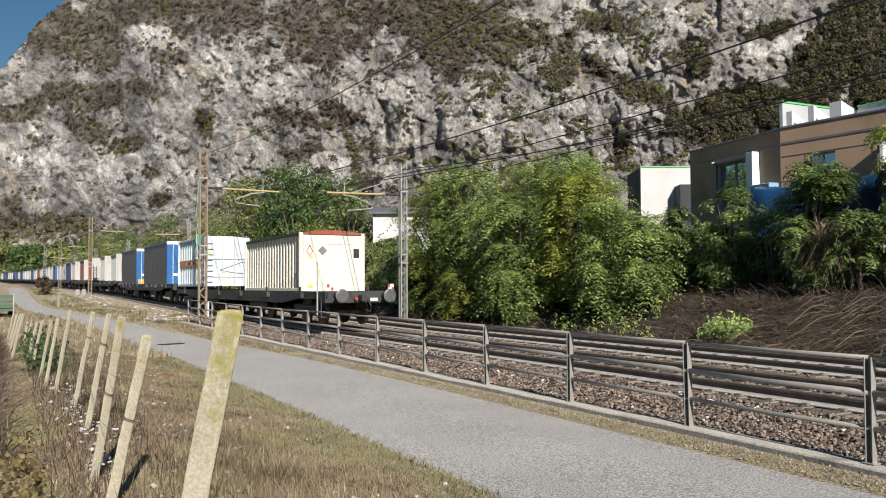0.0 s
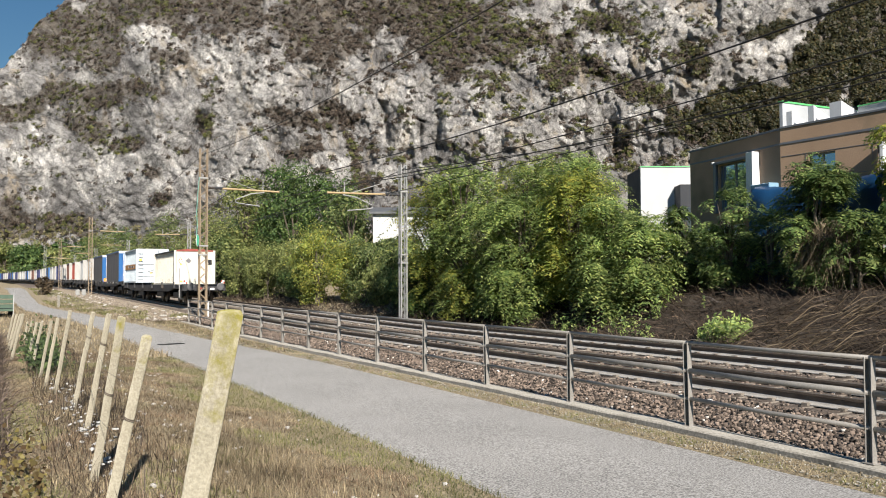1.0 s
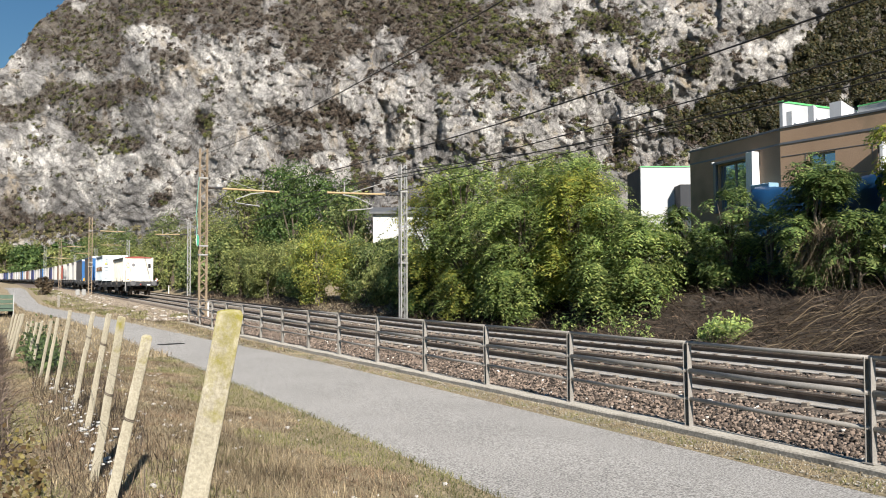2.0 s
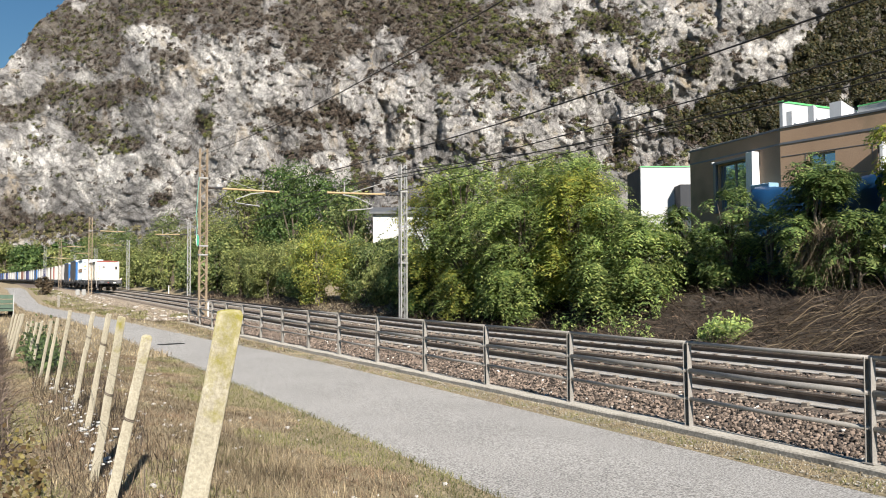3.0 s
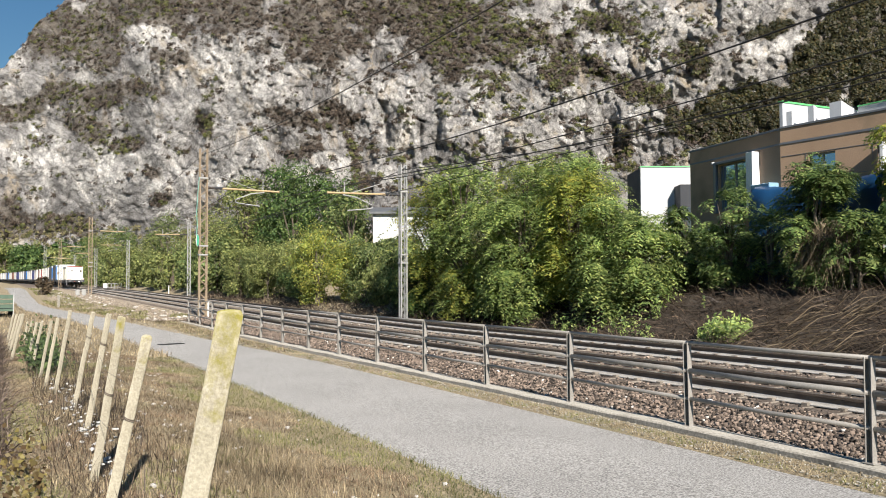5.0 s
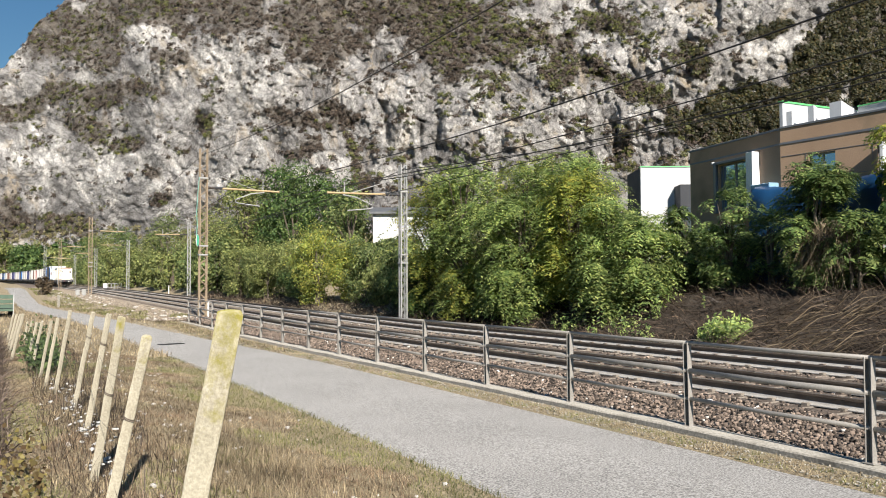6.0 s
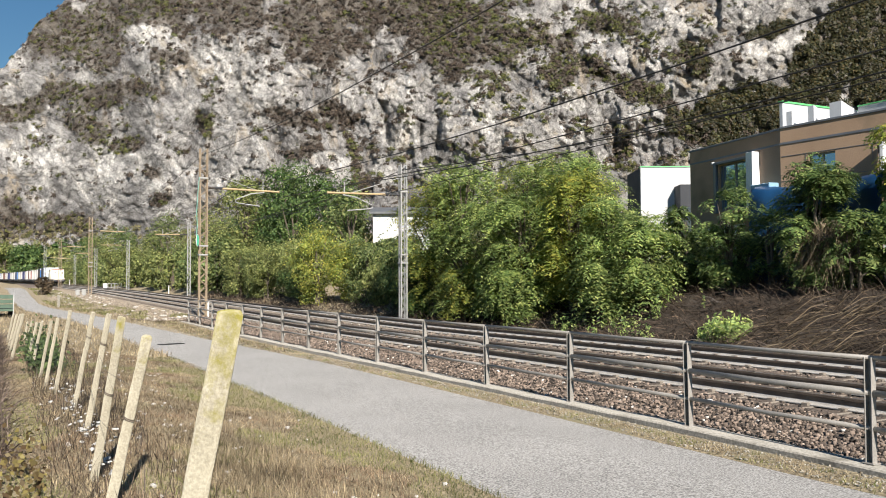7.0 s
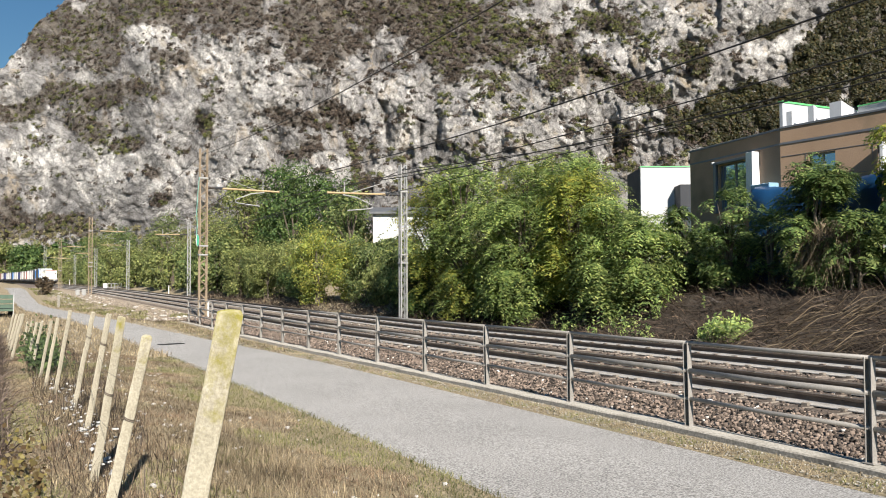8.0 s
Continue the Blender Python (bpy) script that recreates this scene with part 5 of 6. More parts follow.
gp.inputs["Roughness"].default_value, gp.inputs["Specular IOR Level"].default_value = 0.04, 0.8
gp.inputs["Metallic"].default_value = 0.9


def wall_with_openings(x, y0, y1, z0, z1, thick, holes):
    """A wall in the plane x, cut through by holes (y0, y1, z0, z1)."""
    bm = bmesh.new()
    ys = sorted({y0, y1, *[h[0] for h in holes], *[h[1] for h in holes]})
    for a, b in zip(ys, ys[1:]):
        mid = (a + b) / 2
        cuts = sorted((h[2], h[3]) for h in holes if h[0] < mid < h[1])
        z = z0
        for c, d in cuts:
            if c > z:
                box(bm, x, x + thick, a, b, z, c)
            z = d
        if z < z1:
            box(bm, x, x + thick, a, b, z, z1)
    bmesh.ops.remove_doubles(bm, verts=bm.verts, dist=0.0005)
    return bm


def window(parent, x, y0, y1, z0, z1, mullions=1, material=None, m=None):
    fm = material or trim_grey
    w = part("window", boxes((x + 0.10, x + 0.16, y0, y0 + 0.06, z0, z1), (x + 0.10, x + 0.16, y1 - 0.06, y1, z0, z1), (x + 0.10, x + 0.16, y0 + 0.06, y1 - 0.06, z0, z0 + 0.06), (x + 0.10, x + 0.16, y0 + 0.06, y1 - 0.06, z1 - 0.06, z1)), fm, parent, "framed window", m=m)
    step = (y1 - y0) / (mullions + 1)
    for k in range(mullions + 1):
        part("pane", boxes((x + 0.125, x + 0.135, y0 + k * step + 0.03, y0 + (k + 1) * step - 0.03, z0 + 0.05, z1 - 0.05)), glass, w)
    for k in range(mullions):
        part("mullion", boxes((x + 0.09, x + 0.17, y0 + (k + 1) * step - 0.03, y0 + (k + 1) * step + 0.03, z0 + 0.062, z1 - 0.062)), fm, w)
    part("sill", boxes((x - 0.05, x + 0.12, y0 - 0.05, y1 + 0.05, z0 - 0.05, z0 - 0.002)), fm, w)
    return w


bld = thing("modern_building", pose(0, 0, 0), "modern tan-clad building with flat roof and white fins", "building")
PIVOT = Matrix.Translation((25.2, 22.05, 0))
WEST = PIVOT @ pose(0, 0, 0, 0, 0, -8.5) @ PIVOT.inverted()      # the wing that turns away from the sun
SOUTH = PIVOT @ pose(0, 0, 0, 0, 0, 5) @ PIVOT.inverted()      # the long wing
X0 = 25.2
H1 = [(23.78, 25.68, 4.8, 6.66), (26.5, 27.3, 3.05, 3.95), (24.1, 25.6, 2.2, 4.2)]
part("wall", wall_with_openings(X0, 22.05, 27.65, 1.0, 7.48, 0.3, H1), render_tan, bld, m=WEST)
H2 = [(19.86, 20.9, 5.70, 6.44), (16.1, 18.38, 5.5, 6.42), (19.4, 21.4, 2.2, 4.3), (15.0, 18.3, 2.0, 4.2), (11, 13, 5.6, 6.4)]
part("wall", wall_with_openings(X0, 6.0, 22.05, 1.0, 7.52, 0.3, H2), render_tan, bld, m=SOUTH)
part("wall", boxes((25.5, 38, 27.35, 27.65, 1.0, 7.48)), render_tan, bld, m=WEST)
part("wall", boxes((25.5, 38, 6.0, 6.3, 1.0, 7.52)), render_tan, bld, m=SOUTH)
part("wall", boxes((37.7, 38, 6.3, 20.9, 1.0, 7.52)), render_tan, bld, m=SOUTH)
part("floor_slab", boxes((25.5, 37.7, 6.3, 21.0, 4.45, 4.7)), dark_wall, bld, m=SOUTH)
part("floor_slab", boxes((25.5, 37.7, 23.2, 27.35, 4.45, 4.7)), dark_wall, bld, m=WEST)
part("roof", boxes((25.5, 37.7, 6.3, 22.0, 7.18, 7.38)), roof_slate, bld, m=SOUTH)
part("roof", boxes((25.5, 37.7, 22.2, 27.35, 7.20, 7.40)), roof_slate, bld, m=WEST)
part("coping", boxes((25.165, 25.56, 5.94, 22.04, 7.522, 7.60), bevel=0.01), trim_grey, bld, "dark metal coping", m=SOUTH)
part("coping", boxes((25.165, 25.56, 22.06, 27.71, 7.482, 7.56), bevel=0.01), trim_grey, bld, "dark metal coping", m=WEST)
part("joint_strip", boxes((25.18, 25.197, 6.0, 22.04, 6.93, 7.01)), trim_grey, bld, "dark projecting ledge", m=SOUTH)
part("joint_strip", boxes((25.18, 25.197, 22.06, 27.65, 6.93, 7.0)), trim_grey, bld, "dark projecting ledge", m=WEST)
for y0, y1, z in ((6.0, 22.0, 6.49), (6.0, 22.0, 5.58)):
    part("panel_joint", boxes((25.186, 25.197, y0, y1, z - 0.008, z + 0.008)), trim_grey, bld, m=SOUTH)
for yy in (18.5, 21.0, 14.5):
    part("panel_joint", boxes((25.188, 25.197, yy - 0.008, yy + 0.008, 5.6, 6.48)), trim_grey, bld, m=SOUTH)
for h in H1:
    window(bld, X0, *h, mullions=1 if h[1] - h[0] > 1 else 0, material=frame_white if h[2] < 4 else trim_grey, m=WEST)
for h in H2:
    window(bld, X0, *h, mullions=1, material=trim_grey if h[2] > 5 else frame_white, m=SOUTH)
part("fin", boxes((24.86, 25.196, 23.2, 23.58, 4.7, 6.86), bevel=0.01), frame_white, bld, "white projecting fin", m=WEST)
part("fin", boxes((25.06, 25.196, 25.72, 25.88, 4.7, 6.78), bevel=0.01), trim_grey, bld, "grey window reveal", m=WEST)
part("fin", boxes((25.02, 25.196, 23.6, 25.71, 6.67, 6.78), bevel=0.01), trim_grey, bld, "grey window hood", m=WEST)
part("fin", boxes((25.06, 25.196, 25.9, 26.02, 6.74, 6.82), bevel=0.01), frame_white, bld, "white lamp over the window", m=WEST)
part("fin", boxes((24.9, 25.196, 26.08, 26.22, 2.5, 4.1), bevel=0.01), frame_white, bld, "white projecting fin", m=WEST)
part("fin", boxes((24.9, 25.196, 17.98, 18.1, 5.5, 6.46), bevel=0.01), frame_white, bld, "white projecting fin", m=SOUTH)
part("balcony", boxes((24.75, 25.196, 22.15, 23.19, 5.0, 5.55), bevel=0.02), pale_blue, bld, "pale blue balcony front", m=WEST)
rt = part("roof_structure", boxes((27.6, 34.0, 24.0, 24.15, 7.35, 9.12), (27.6, 27.75, 12.0, 20.6, 7.35, 8.30)), pale_board_grey, bld, "pale grey rooftop screens with green flashing")
part("flashing", boxes((27.56, 34.0, 23.96, 24.19, 9.122, 9.19)), green_edge, rt)
part("flashing", boxes((27.56, 27.79, 12.0, 20.6, 8.302, 8.34)), green_edge, rt)
for y0, deep_, c, run in ((22.95, 0.26, 8.52, 0.95), (21.94, 0.26, 8.56, 0.95), (20.75, 0.5, 8.5, 1.2)):
    bm = bmesh.new()
    vs = [bm.verts.new(p) for yy in (y0, y0 + deep_) for p in ((26.9, yy, 7.3), (26.9 + run, yy, 7.3), (26.9 + run, yy, c - 0.42), (26.9, yy, c))]
    for f in ((0, 1, 2, 3), (7, 6, 5, 4), (0, 4, 5, 1), (1, 5, 6, 2), (2, 6, 7, 3), (3, 7, 4, 0)):
        bm.faces.new([vs[i] for i in f])
    bmesh.ops.recalc_face_normals(bm, faces=bm.faces)
    part("fin", bm, frame_white, rt, "white sloping rooftop fin")
# base wall coloured dark for the shade behind the shrubs
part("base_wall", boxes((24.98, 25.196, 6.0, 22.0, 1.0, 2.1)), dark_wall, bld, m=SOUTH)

# blue tarpaulin hung over a rack before the facade
tarp = thing("tarpaulin_shelter", pose(24.35, 17.4, 1.0), "blue tarpaulin shelter behind the shrubs", "shelter")
for yy in (0.15, 2.7, 5.2):
    part("post", cyl(bmesh.new(), (0.1, yy, -0.1), (0.1, yy, 4.2), 0.04, 8), trim_grey, tarp)
ys_, ts_ = np.linspace(0, 5.4, 55), np.linspace(0, 1, 40)
TY, TT = np.meshgrid(ys_, ts_)
drop = np.interp(TT, [0, 0.80, 0.86, 0.93, 1], [-0.04, 4.0, 4.28, 4.42, 4.46])
outx = np.interp(TT, [0, 0.80, 0.86, 0.93, 1], [0.0, 0.0, 0.1, 0.35, 0.72])
fold = 0.05 * np.sin(TY * 4.1 + 0.7 * np.sin(TY * 1.7)) * (1 - 0.6 * TT) + 0.05 * fbm(TY * 1.3, TT * 4, 0 * TY, 3)
sag_ = -0.16 * np.sin(np.pi * ((TY / 2.7) % 1.0)) ** 2 * TT
tv = np.stack([outx - fold, TY, drop + sag_], -1).reshape(-1, 3)
ti = (np.arange(39)[:, None] * 55 + np.arange(54)).ravel()
cov = part("cover", mesh_np("cover", tv, np.stack([ti, ti + 1, ti + 56, ti + 55], 1), blue_sheet, True), blue_sheet, tarp)
so = cov.modifiers.new("thick", "SOLIDIFY")
so.thickness = 0.02
fa_, fb_ = np.meshgrid(np.linspace(0, 1, 16), np.linspace(0, 1, 16))
fv = np.stack([-0.55 * (1 - fa_) * (1 - fb_) + 0.7 * fa_, -0.10 - 0.75 * (1 - fb_) * (1 - 0.4 * fa_) + 0.03 * np.sin(fa_ * 14), 4.36 - 0.06 * fa_ - 1.05 * (1 - fb_) - 0.1 * fa_ * (1 - fb_)], -1).reshape(-1, 3)
fi = (np.arange(15)[:, None] * 16 + np.arange(15)).ravel()
flap = part("flap", mesh_np("flap", fv, np.stack([fi, fi + 1, fi + 17, fi + 16], 1), blue_sheet, True), blue_sheet, tarp, "stretched end flap")
so = flap.modifiers.new("thick", "SOLIDIFY")
so.thickness = 0.02
for (by, bz, bl) in ((2.25, 1.55, 0.16), (3.1, 2.35, 0.5), (4.2, 1.1, 0.14)):
    part("marking", boxes((-0.115, -0.095, by, by + bl, bz, bz + (0.2 if bl < 0.3 else 0.03))), frame_white, tarp, "faded white marking")

wb = thing("white_house", pose(29.85, 35.3, 0, 0, 0, -27), "plain white cube house with green roof edge", "house")
part("wall", boxes((0, 7.5, 0, 0.3, 1.0, 8.05)), white_wall, wb)
part("wall", boxes((0, 0.3, 0.3, 3.4, 1.0, 8.05)), charcoal, wb, "dark grey side wall")
part("wall", boxes((0.3, 7.5, 3.1, 3.4, 1.0, 8.05)), white_wall, wb)
part("wall", boxes((7.2, 7.5, 0.3, 3.1, 1.0, 8.05)), white_wall, wb)
part("roof", boxes((0.3, 7.2, 0.3, 3.1, 7.6, 7.8)), roof_slate, wb)
part("flashing", boxes((-0.05, 7.55, -0.05, 0.32, 8.052, 8.10)), green_edge, wb)
part("corner_trim", boxes((-0.03, -0.002, -0.03, 0.06, 1.0, 8.05)), frame_white, wb, "white corner strip")
part("annexe", boxes((1.75, 5.5, -1.1, -0.003, 1.0, 7.0), bevel=0.02), charcoal, wb, "dark grey projecting annexe")
part("annexe_window", boxes((2.0, 3.2, -1.13, -1.102, 4.2, 5.8), bevel=0.01), glass, wb, "dark window of the annexe")

hs = thing("old_house", pose(28.45, 69.5, 0, 0, 0, -26), "white rendered house with dark slate roof", "house")
part("wall", boxes((0, 5.5, 0, 0.3, 0.5, 8.2)), white_wall, hs)
part("wall", boxes((0, 0.3, 0.3, 7, 0.5, 8.2)), white_wall, hs)
part("wall", boxes((5.2, 5.5, 0.3, 7, 0.5, 8.2)), white_wall, hs)
part("wall", boxes((0.3, 5.2, 6.7, 7, 0.5, 8.2)), white_wall, hs)
for ys, zs in (((-0.45, 3.5), (8.1, 8.85)), ((3.5, 7.45), (8.85, 8.1))):
    bm = bmesh.new()
    vs = [bm.verts.new((x, ys[i], zs[i] + d)) for d in (0, 0.16) for i in (0, 1) for x in (-0.35, 5.85)]
    for f in ((0, 1, 3, 2), (4, 6, 7, 5), (0, 2, 6, 4), (1, 5, 7, 3), (0, 4, 5, 1), (2, 3, 7, 6)):
        bm.faces.new([vs[i] for i in f])
    bmesh.ops.recalc_face_normals(bm, faces=bm.faces)
    part("roof", bm, roof_slate, hs)

# ---- small trackside things ----
white_paint = mat("white_paint", (0.72, 0.72, 0.70), (0.8, 0.8, 0.78), 3, 0.6, 0.1)


pale_board = mat("weathered_board", (0.26, 0.26, 0.25), (0.36, 0.36, 0.34), 3, 0.7, 0.1)


def at_track(xr, y, up=0.0):
    x = xr - float(bend(y))
    return x, y, float(ground_z(x, y)) + up


x, y, z = at_track(7.4, 96.5)
t = thing("sign_board", pose(x, y, z), "pair of white trackside boards on short posts", "sign")
for k in (-0.3, 0.3):
    part("board", boxes((k - 0.2, k + 0.2, -0.02, 0.02, 0.2, 0.8), bevel=0.01), pale_board, t)
    part("leg", cyl(bmesh.new(), (k, 0.04, -0.2), (k, 0.04, 0.7), 0.03, 8), mast_galv, t)
for xr, yy, hh in ((17.6, 104.1, 1.1), (17.3, 248, 1.6)):
    x, y, z = at_track(xr, yy)
    t = thing("marker_post", pose(x, y, z), "short pale marker post beside the railway", "post", "marker posts")
    part("post", cyl(bmesh.new(), (0, 0, -0.2), (0, 0, hh), 0.06, 8), white_paint, t)
    part("cap", tube(bmesh.new(), [(0, 0, hh), (0, 0, hh + 0.08)], [0.1, 0.06], 8), mast_galv, t)
t = thing("marker_post", pose(float(path_right(66)) + 0.5, 66, float(ground_z(float(path_right(66)) + 0.5, 66))), "short pale marker post beside the path", "post", "marker posts")
part("post", cyl(bmesh.new(), (0, 0, -0.2), (0, 0, 0.8), 0.08, 8), concrete, t)
part("cap", tube(bmesh.new(), [(0, 0, 0.8), (0, 0, 0.9)], [0.14, 0.1], 8), concrete, t)
x, y, z = at_track(17.0, 158)
t = thing("barrier", pose(x, y, z), "pale metal guard frame beside the far track", "barrier")
for k in range(5):
    part("post", cyl(bmesh.new(), (-0.3 + 0.9 * k * 0.6, 0, -0.2), (-0.3 + 0.9 * k * 0.6, 0, 1.1), 0.05, 8), mast_galv, t)
for zz in (0.45, 1.05):
    part("bar", cyl(bmesh.new(), (-0.35, 0, zz), (1.95, 0, zz), 0.05, 8), mast_galv, t)
part("cabinet", boxes((-1.1, -0.42, -0.25, 0.25, 0, 1.1), bevel=0.03), white_paint, t, "white cabinet")

# sign on the mast beside the railing
gs = mat("green_sign", (0.06, 0.36, 0.22), (0.10, 0.44, 0.30), 3, 0.5, 0.05)
t = thing("mast_sign", pose(8.42, 44.1, 4.15, 0, 0, 30), "green and white rounded plate hung on the mast", "sign")
bm = tube(bmesh.new(), [(0, 0.02, 0), (0, -0.02, 0)], 0.24, 16)
bmesh.ops.scale(bm, vec=(0.32, 1, 1.25), verts=bm.verts)
part("plate", bm, gs, t)
part("rim", tube(bmesh.new(), [(0.08 * math.cos(a), 0, 0.30 * math.sin(a)) for a in (6.283 * i / 20 for i in range(21))], 0.015, 6), white_paint, t)

teal = mat("teal_cable", (0.16, 0.34, 0.28), (0.24, 0.44, 0.37), 3, 0.6, 0.05)
t = new("earth_cable", bpy.data.meshes.new("earth_cable"))
bm = tube(bmesh.new(), [(8.50, 44.15, 7.4), (8.42, 44.1, 6.6), (8.36, 44.1, 5.6), (8.40, 44.1, 4.9), (8.36, 44.1, 4.4), (8.5, 44.15, 3.9)], 0.022, 7)
bm.to_mesh(t.data)
bm.free()
t.data.materials.append(teal)
tagged(t, "pale green earth cable hanging down the mast", "cable")
t = new("cable_pipe", bpy.data.meshes.new("cable_pipe"))
bm = cyl(bmesh.new(), (8.98, 44.1, 0.05), (8.98, 44.1, 1.05), 0.045, 10)
bm.to_mesh(t.data)
bm.free()
t.data.materials.append(white_paint)
tagged(t, "white plastic pipe at the foot of the mast", "pipe")

# field shed roof and parked things past the fence
gb = mat("green_bench", (0.05, 0.09, 0.06), (0.08, 0.13, 0.09), 3, 0.6, 0.1)
t = thing("trailer", pose(-0.62, 46, float(ground_z(-0.62, 46)) - 0.25), "low dark green farm trailer beside the path", "trailer")
part("bed", boxes((-0.9, 0.75, -1.6, 1.6, 0.55, 0.68), bevel=0.01), gb, t)
for k in range(3):
    part("side_board", boxes((-0.9, 0.75, -1.64, -1.602, 0.70 + 0.22 * k, 0.88 + 0.22 * k)), gb, t)
for k in (-0.9, 0.7):
    part("stanchion", boxes((k, k + 0.05, -1.7, -1.642, 0.3, 1.4)), mast_galv, t)
for sx in (-0.75, 0.6):
    for sy in (-0.9, 0.9):
        part("wheel", tube(bmesh.new(), [(sx - 0.1, sy, 0.28), (sx + 0.1, sy, 0.28)], 0.28, 14), black, t)

# fence wires
for h in (0.55, 0.95):
    pts = [Vector((r_[0], r_[1], r_[2])) + Vector(r_[3:6]) * (h / Vector(r_[3:6]).length) + Vector((-0.05, 0, 0)) for r_ in FENCE[1:10]]
    me = bpy.data.meshes.new("fence_wire")
    bm = tube(bmesh.new(), pts, 0.0018, 5)
    bm.to_mesh(me)
    bm.free()
    me.materials.append(wire_mat)
    tagged(new("fence_wire", me), "thin rusty wire strung between the fence posts", "wire", "wires of the field fence")

# shallow dark plate lying flat on the path
t = new("drain_cover", bpy.data.meshes.new("drain_cover"))
bm = boxes((-0.42, 0.42, -0.16, 0.16, 0, 0.012), bevel=0.003)
bm.to_mesh(t.data)
bm.free()
t.data.materials.append(black)
t.matrix_basis = pose(4.75, 29.2, -0.115 + 0.018 + 0.012, 0, 0, 20)
tagged(t, "dark flat plate on the grey path", "drain cover")

# ---- the train ----
def tail_y(t):
    return 30.05 + 25.6 * t - 0.26 * t * t


def rows_for(offset):
    rows = []
    for k in range(33):
        t = 0.25 * k
        y = tail_y(t) + offset
        rows.append((t, pose(NEAR_X - float(bend(y)), y, RAIL_Z + float(rise(y)), 0.0, 0, heading(y))))
    return rows


def paint(name, c, rough=0.45, dirt=(0.2, 0.17, 0.13)):
    return mat(name, tuple(0.92 * v for v in c), c, 1.2, rough, 0.08, fine=12, c=tuple(0.7 * v + 0.3 * d for v, d in zip(c, dirt)), c_scale=0.9, spots=0.58)


cream = paint("cream_paint", (0.78, 0.735, 0.62))
white_c = paint("white_container", (0.74, 0.75, 0.77))
pale_c = paint("pale_grey_container", (0.52, 0.53, 0.53))
grime_c = paint("grime", (0.13, 0.125, 0.12))
ice_c = paint("ice_white", (0.60, 0.68, 0.73))
weather_c = paint("weathered_white", (0.52, 0.50, 0.47))
red_c = paint("red_paint", (0.42, 0.07, 0.05))
roof_red = paint("roof_red", (0.33, 0.07, 0.05))
blue_c = paint("blue_frame", (0.012, 0.125, 0.36))
curtain = paint("grey_curtain", (0.085, 0.09, 0.11), 0.5)
navy = paint("navy_curtain", (0.05, 0.06, 0.16), 0.5)
brown_c = paint("brown_container", (0.20, 0.10, 0.075))
tan_band = paint("tan_band", (0.60, 0.25, 0.04))
orange_c = paint("orange_marker", (0.75, 0.35, 0.04))
yellow_c = paint("yellow_label", (0.80, 0.62, 0.10))
grey_c = paint("grey_placard", (0.20, 0.20, 0.21))
buffer_c = paint("buffer_grey", (0.11, 0.11, 0.115))
movers = []


def corrugated(xs, y0, y1, z0, z1, pitch, depth, sgn):
    """A side sheet with trapezoid ribs that stand out along sgn."""
    bm = bmesh.new()
    n = max(2, round((y1 - y0) / pitch))
    p = (y1 - y0) / n
    ring = []
    for k in range(n):
        a = y0 + k * p
        for dy, dx in ((0, 0), (0.42 * p, 0), (0.56 * p, depth), (0.86 * p, depth)):
            ring.append((a + dy, dx))
    ring.append((y1, 0))
    lo = [bm.verts.new((xs + sgn * (dx - depth), y, z0)) for y, dx in ring]
    hi = [bm.verts.new((xs + sgn * (dx - depth), y, z1)) for y, dx in ring]
    for k in range(len(ring) - 1):
        f = (lo[k], lo[k + 1], hi[k + 1], hi[k])
        bm.faces.new(f if sgn > 0 else f[::-1])
    return bm


def container(length, height, z0, paint_side, paint_end, paint_roof, label, ribs=0.5, depth=0.06, w=1.22, frame_paint=None):
    """A box with ribbed sides; its tail end faces -y."""
    t = thing("container", pose(0, 0, 0), label, "container", "containers of the freight train")
    h = length / 2
    z1 = z0 + height
    fp = frame_paint or paint_end
    for s in (-1, 1):
        if ribs:
            part("side_wall", corrugated(s * (w - 0.01), -h + 0.12, h - 0.12, z0 + 0.14, z1 - 0.1, ribs, depth, s), paint_side, t)
        else:
            part("side_wall", boxes((s * w - 0.03, s * w - 0.005, -h + 0.12, h - 0.12, z0 + 0.14, z1 - 0.1) if s > 0 else (s * w + 0.005, s * w + 0.03, -h + 0.12, h - 0.12, z0 + 0.14, z1 - 0.1)), paint_side, t)
        part("bottom_rail", boxes((s * w - 0.06, s * w + 0.06, -h + 0.12, h - 0.12, z0, z0 + 0.138), bevel=0.01), fp, t)
        part("top_rail", boxes((s * w - 0.05, s * w + 0.05, -h + 0.12, h - 0.12, z1 - 0.098, z1), bevel=0.01), fp if paint_roof is not roof_red else dark_steel, t)
        for e in (-1, 1):
            part("corner_post", boxes((s * w - 0.08, s * w + 0.06, e * h - 0.12 if e > 0 else -h, h if e > 0 else -h + 0.12, z0, z1), bevel=0.012), fp, t)
    part("end_wall", boxes((-w + 0.08, w - 0.08, -h + 0.03, -h + 0.06, z0 + 0.02, z1 - 0.02)), paint_end, t)
    part("end_wall", boxes((-w + 0.08, w - 0.08, h - 0.06, h - 0.03, z0 + 0.02, z1 - 0.02)), paint_end, t)
    part("roof", boxes((-w + 0.05, w - 0.05, -h + 0.06, h - 0.06, z1 - 0.03, z1 + 0.012), bevel=0.01), paint_roof, t)
    part("floor", boxes((-w + 0.06, w - 0.06, -h + 0.12, h - 0.12, z0 + 0.01, z0 + 0.10)), dark_steel, t)
    return t


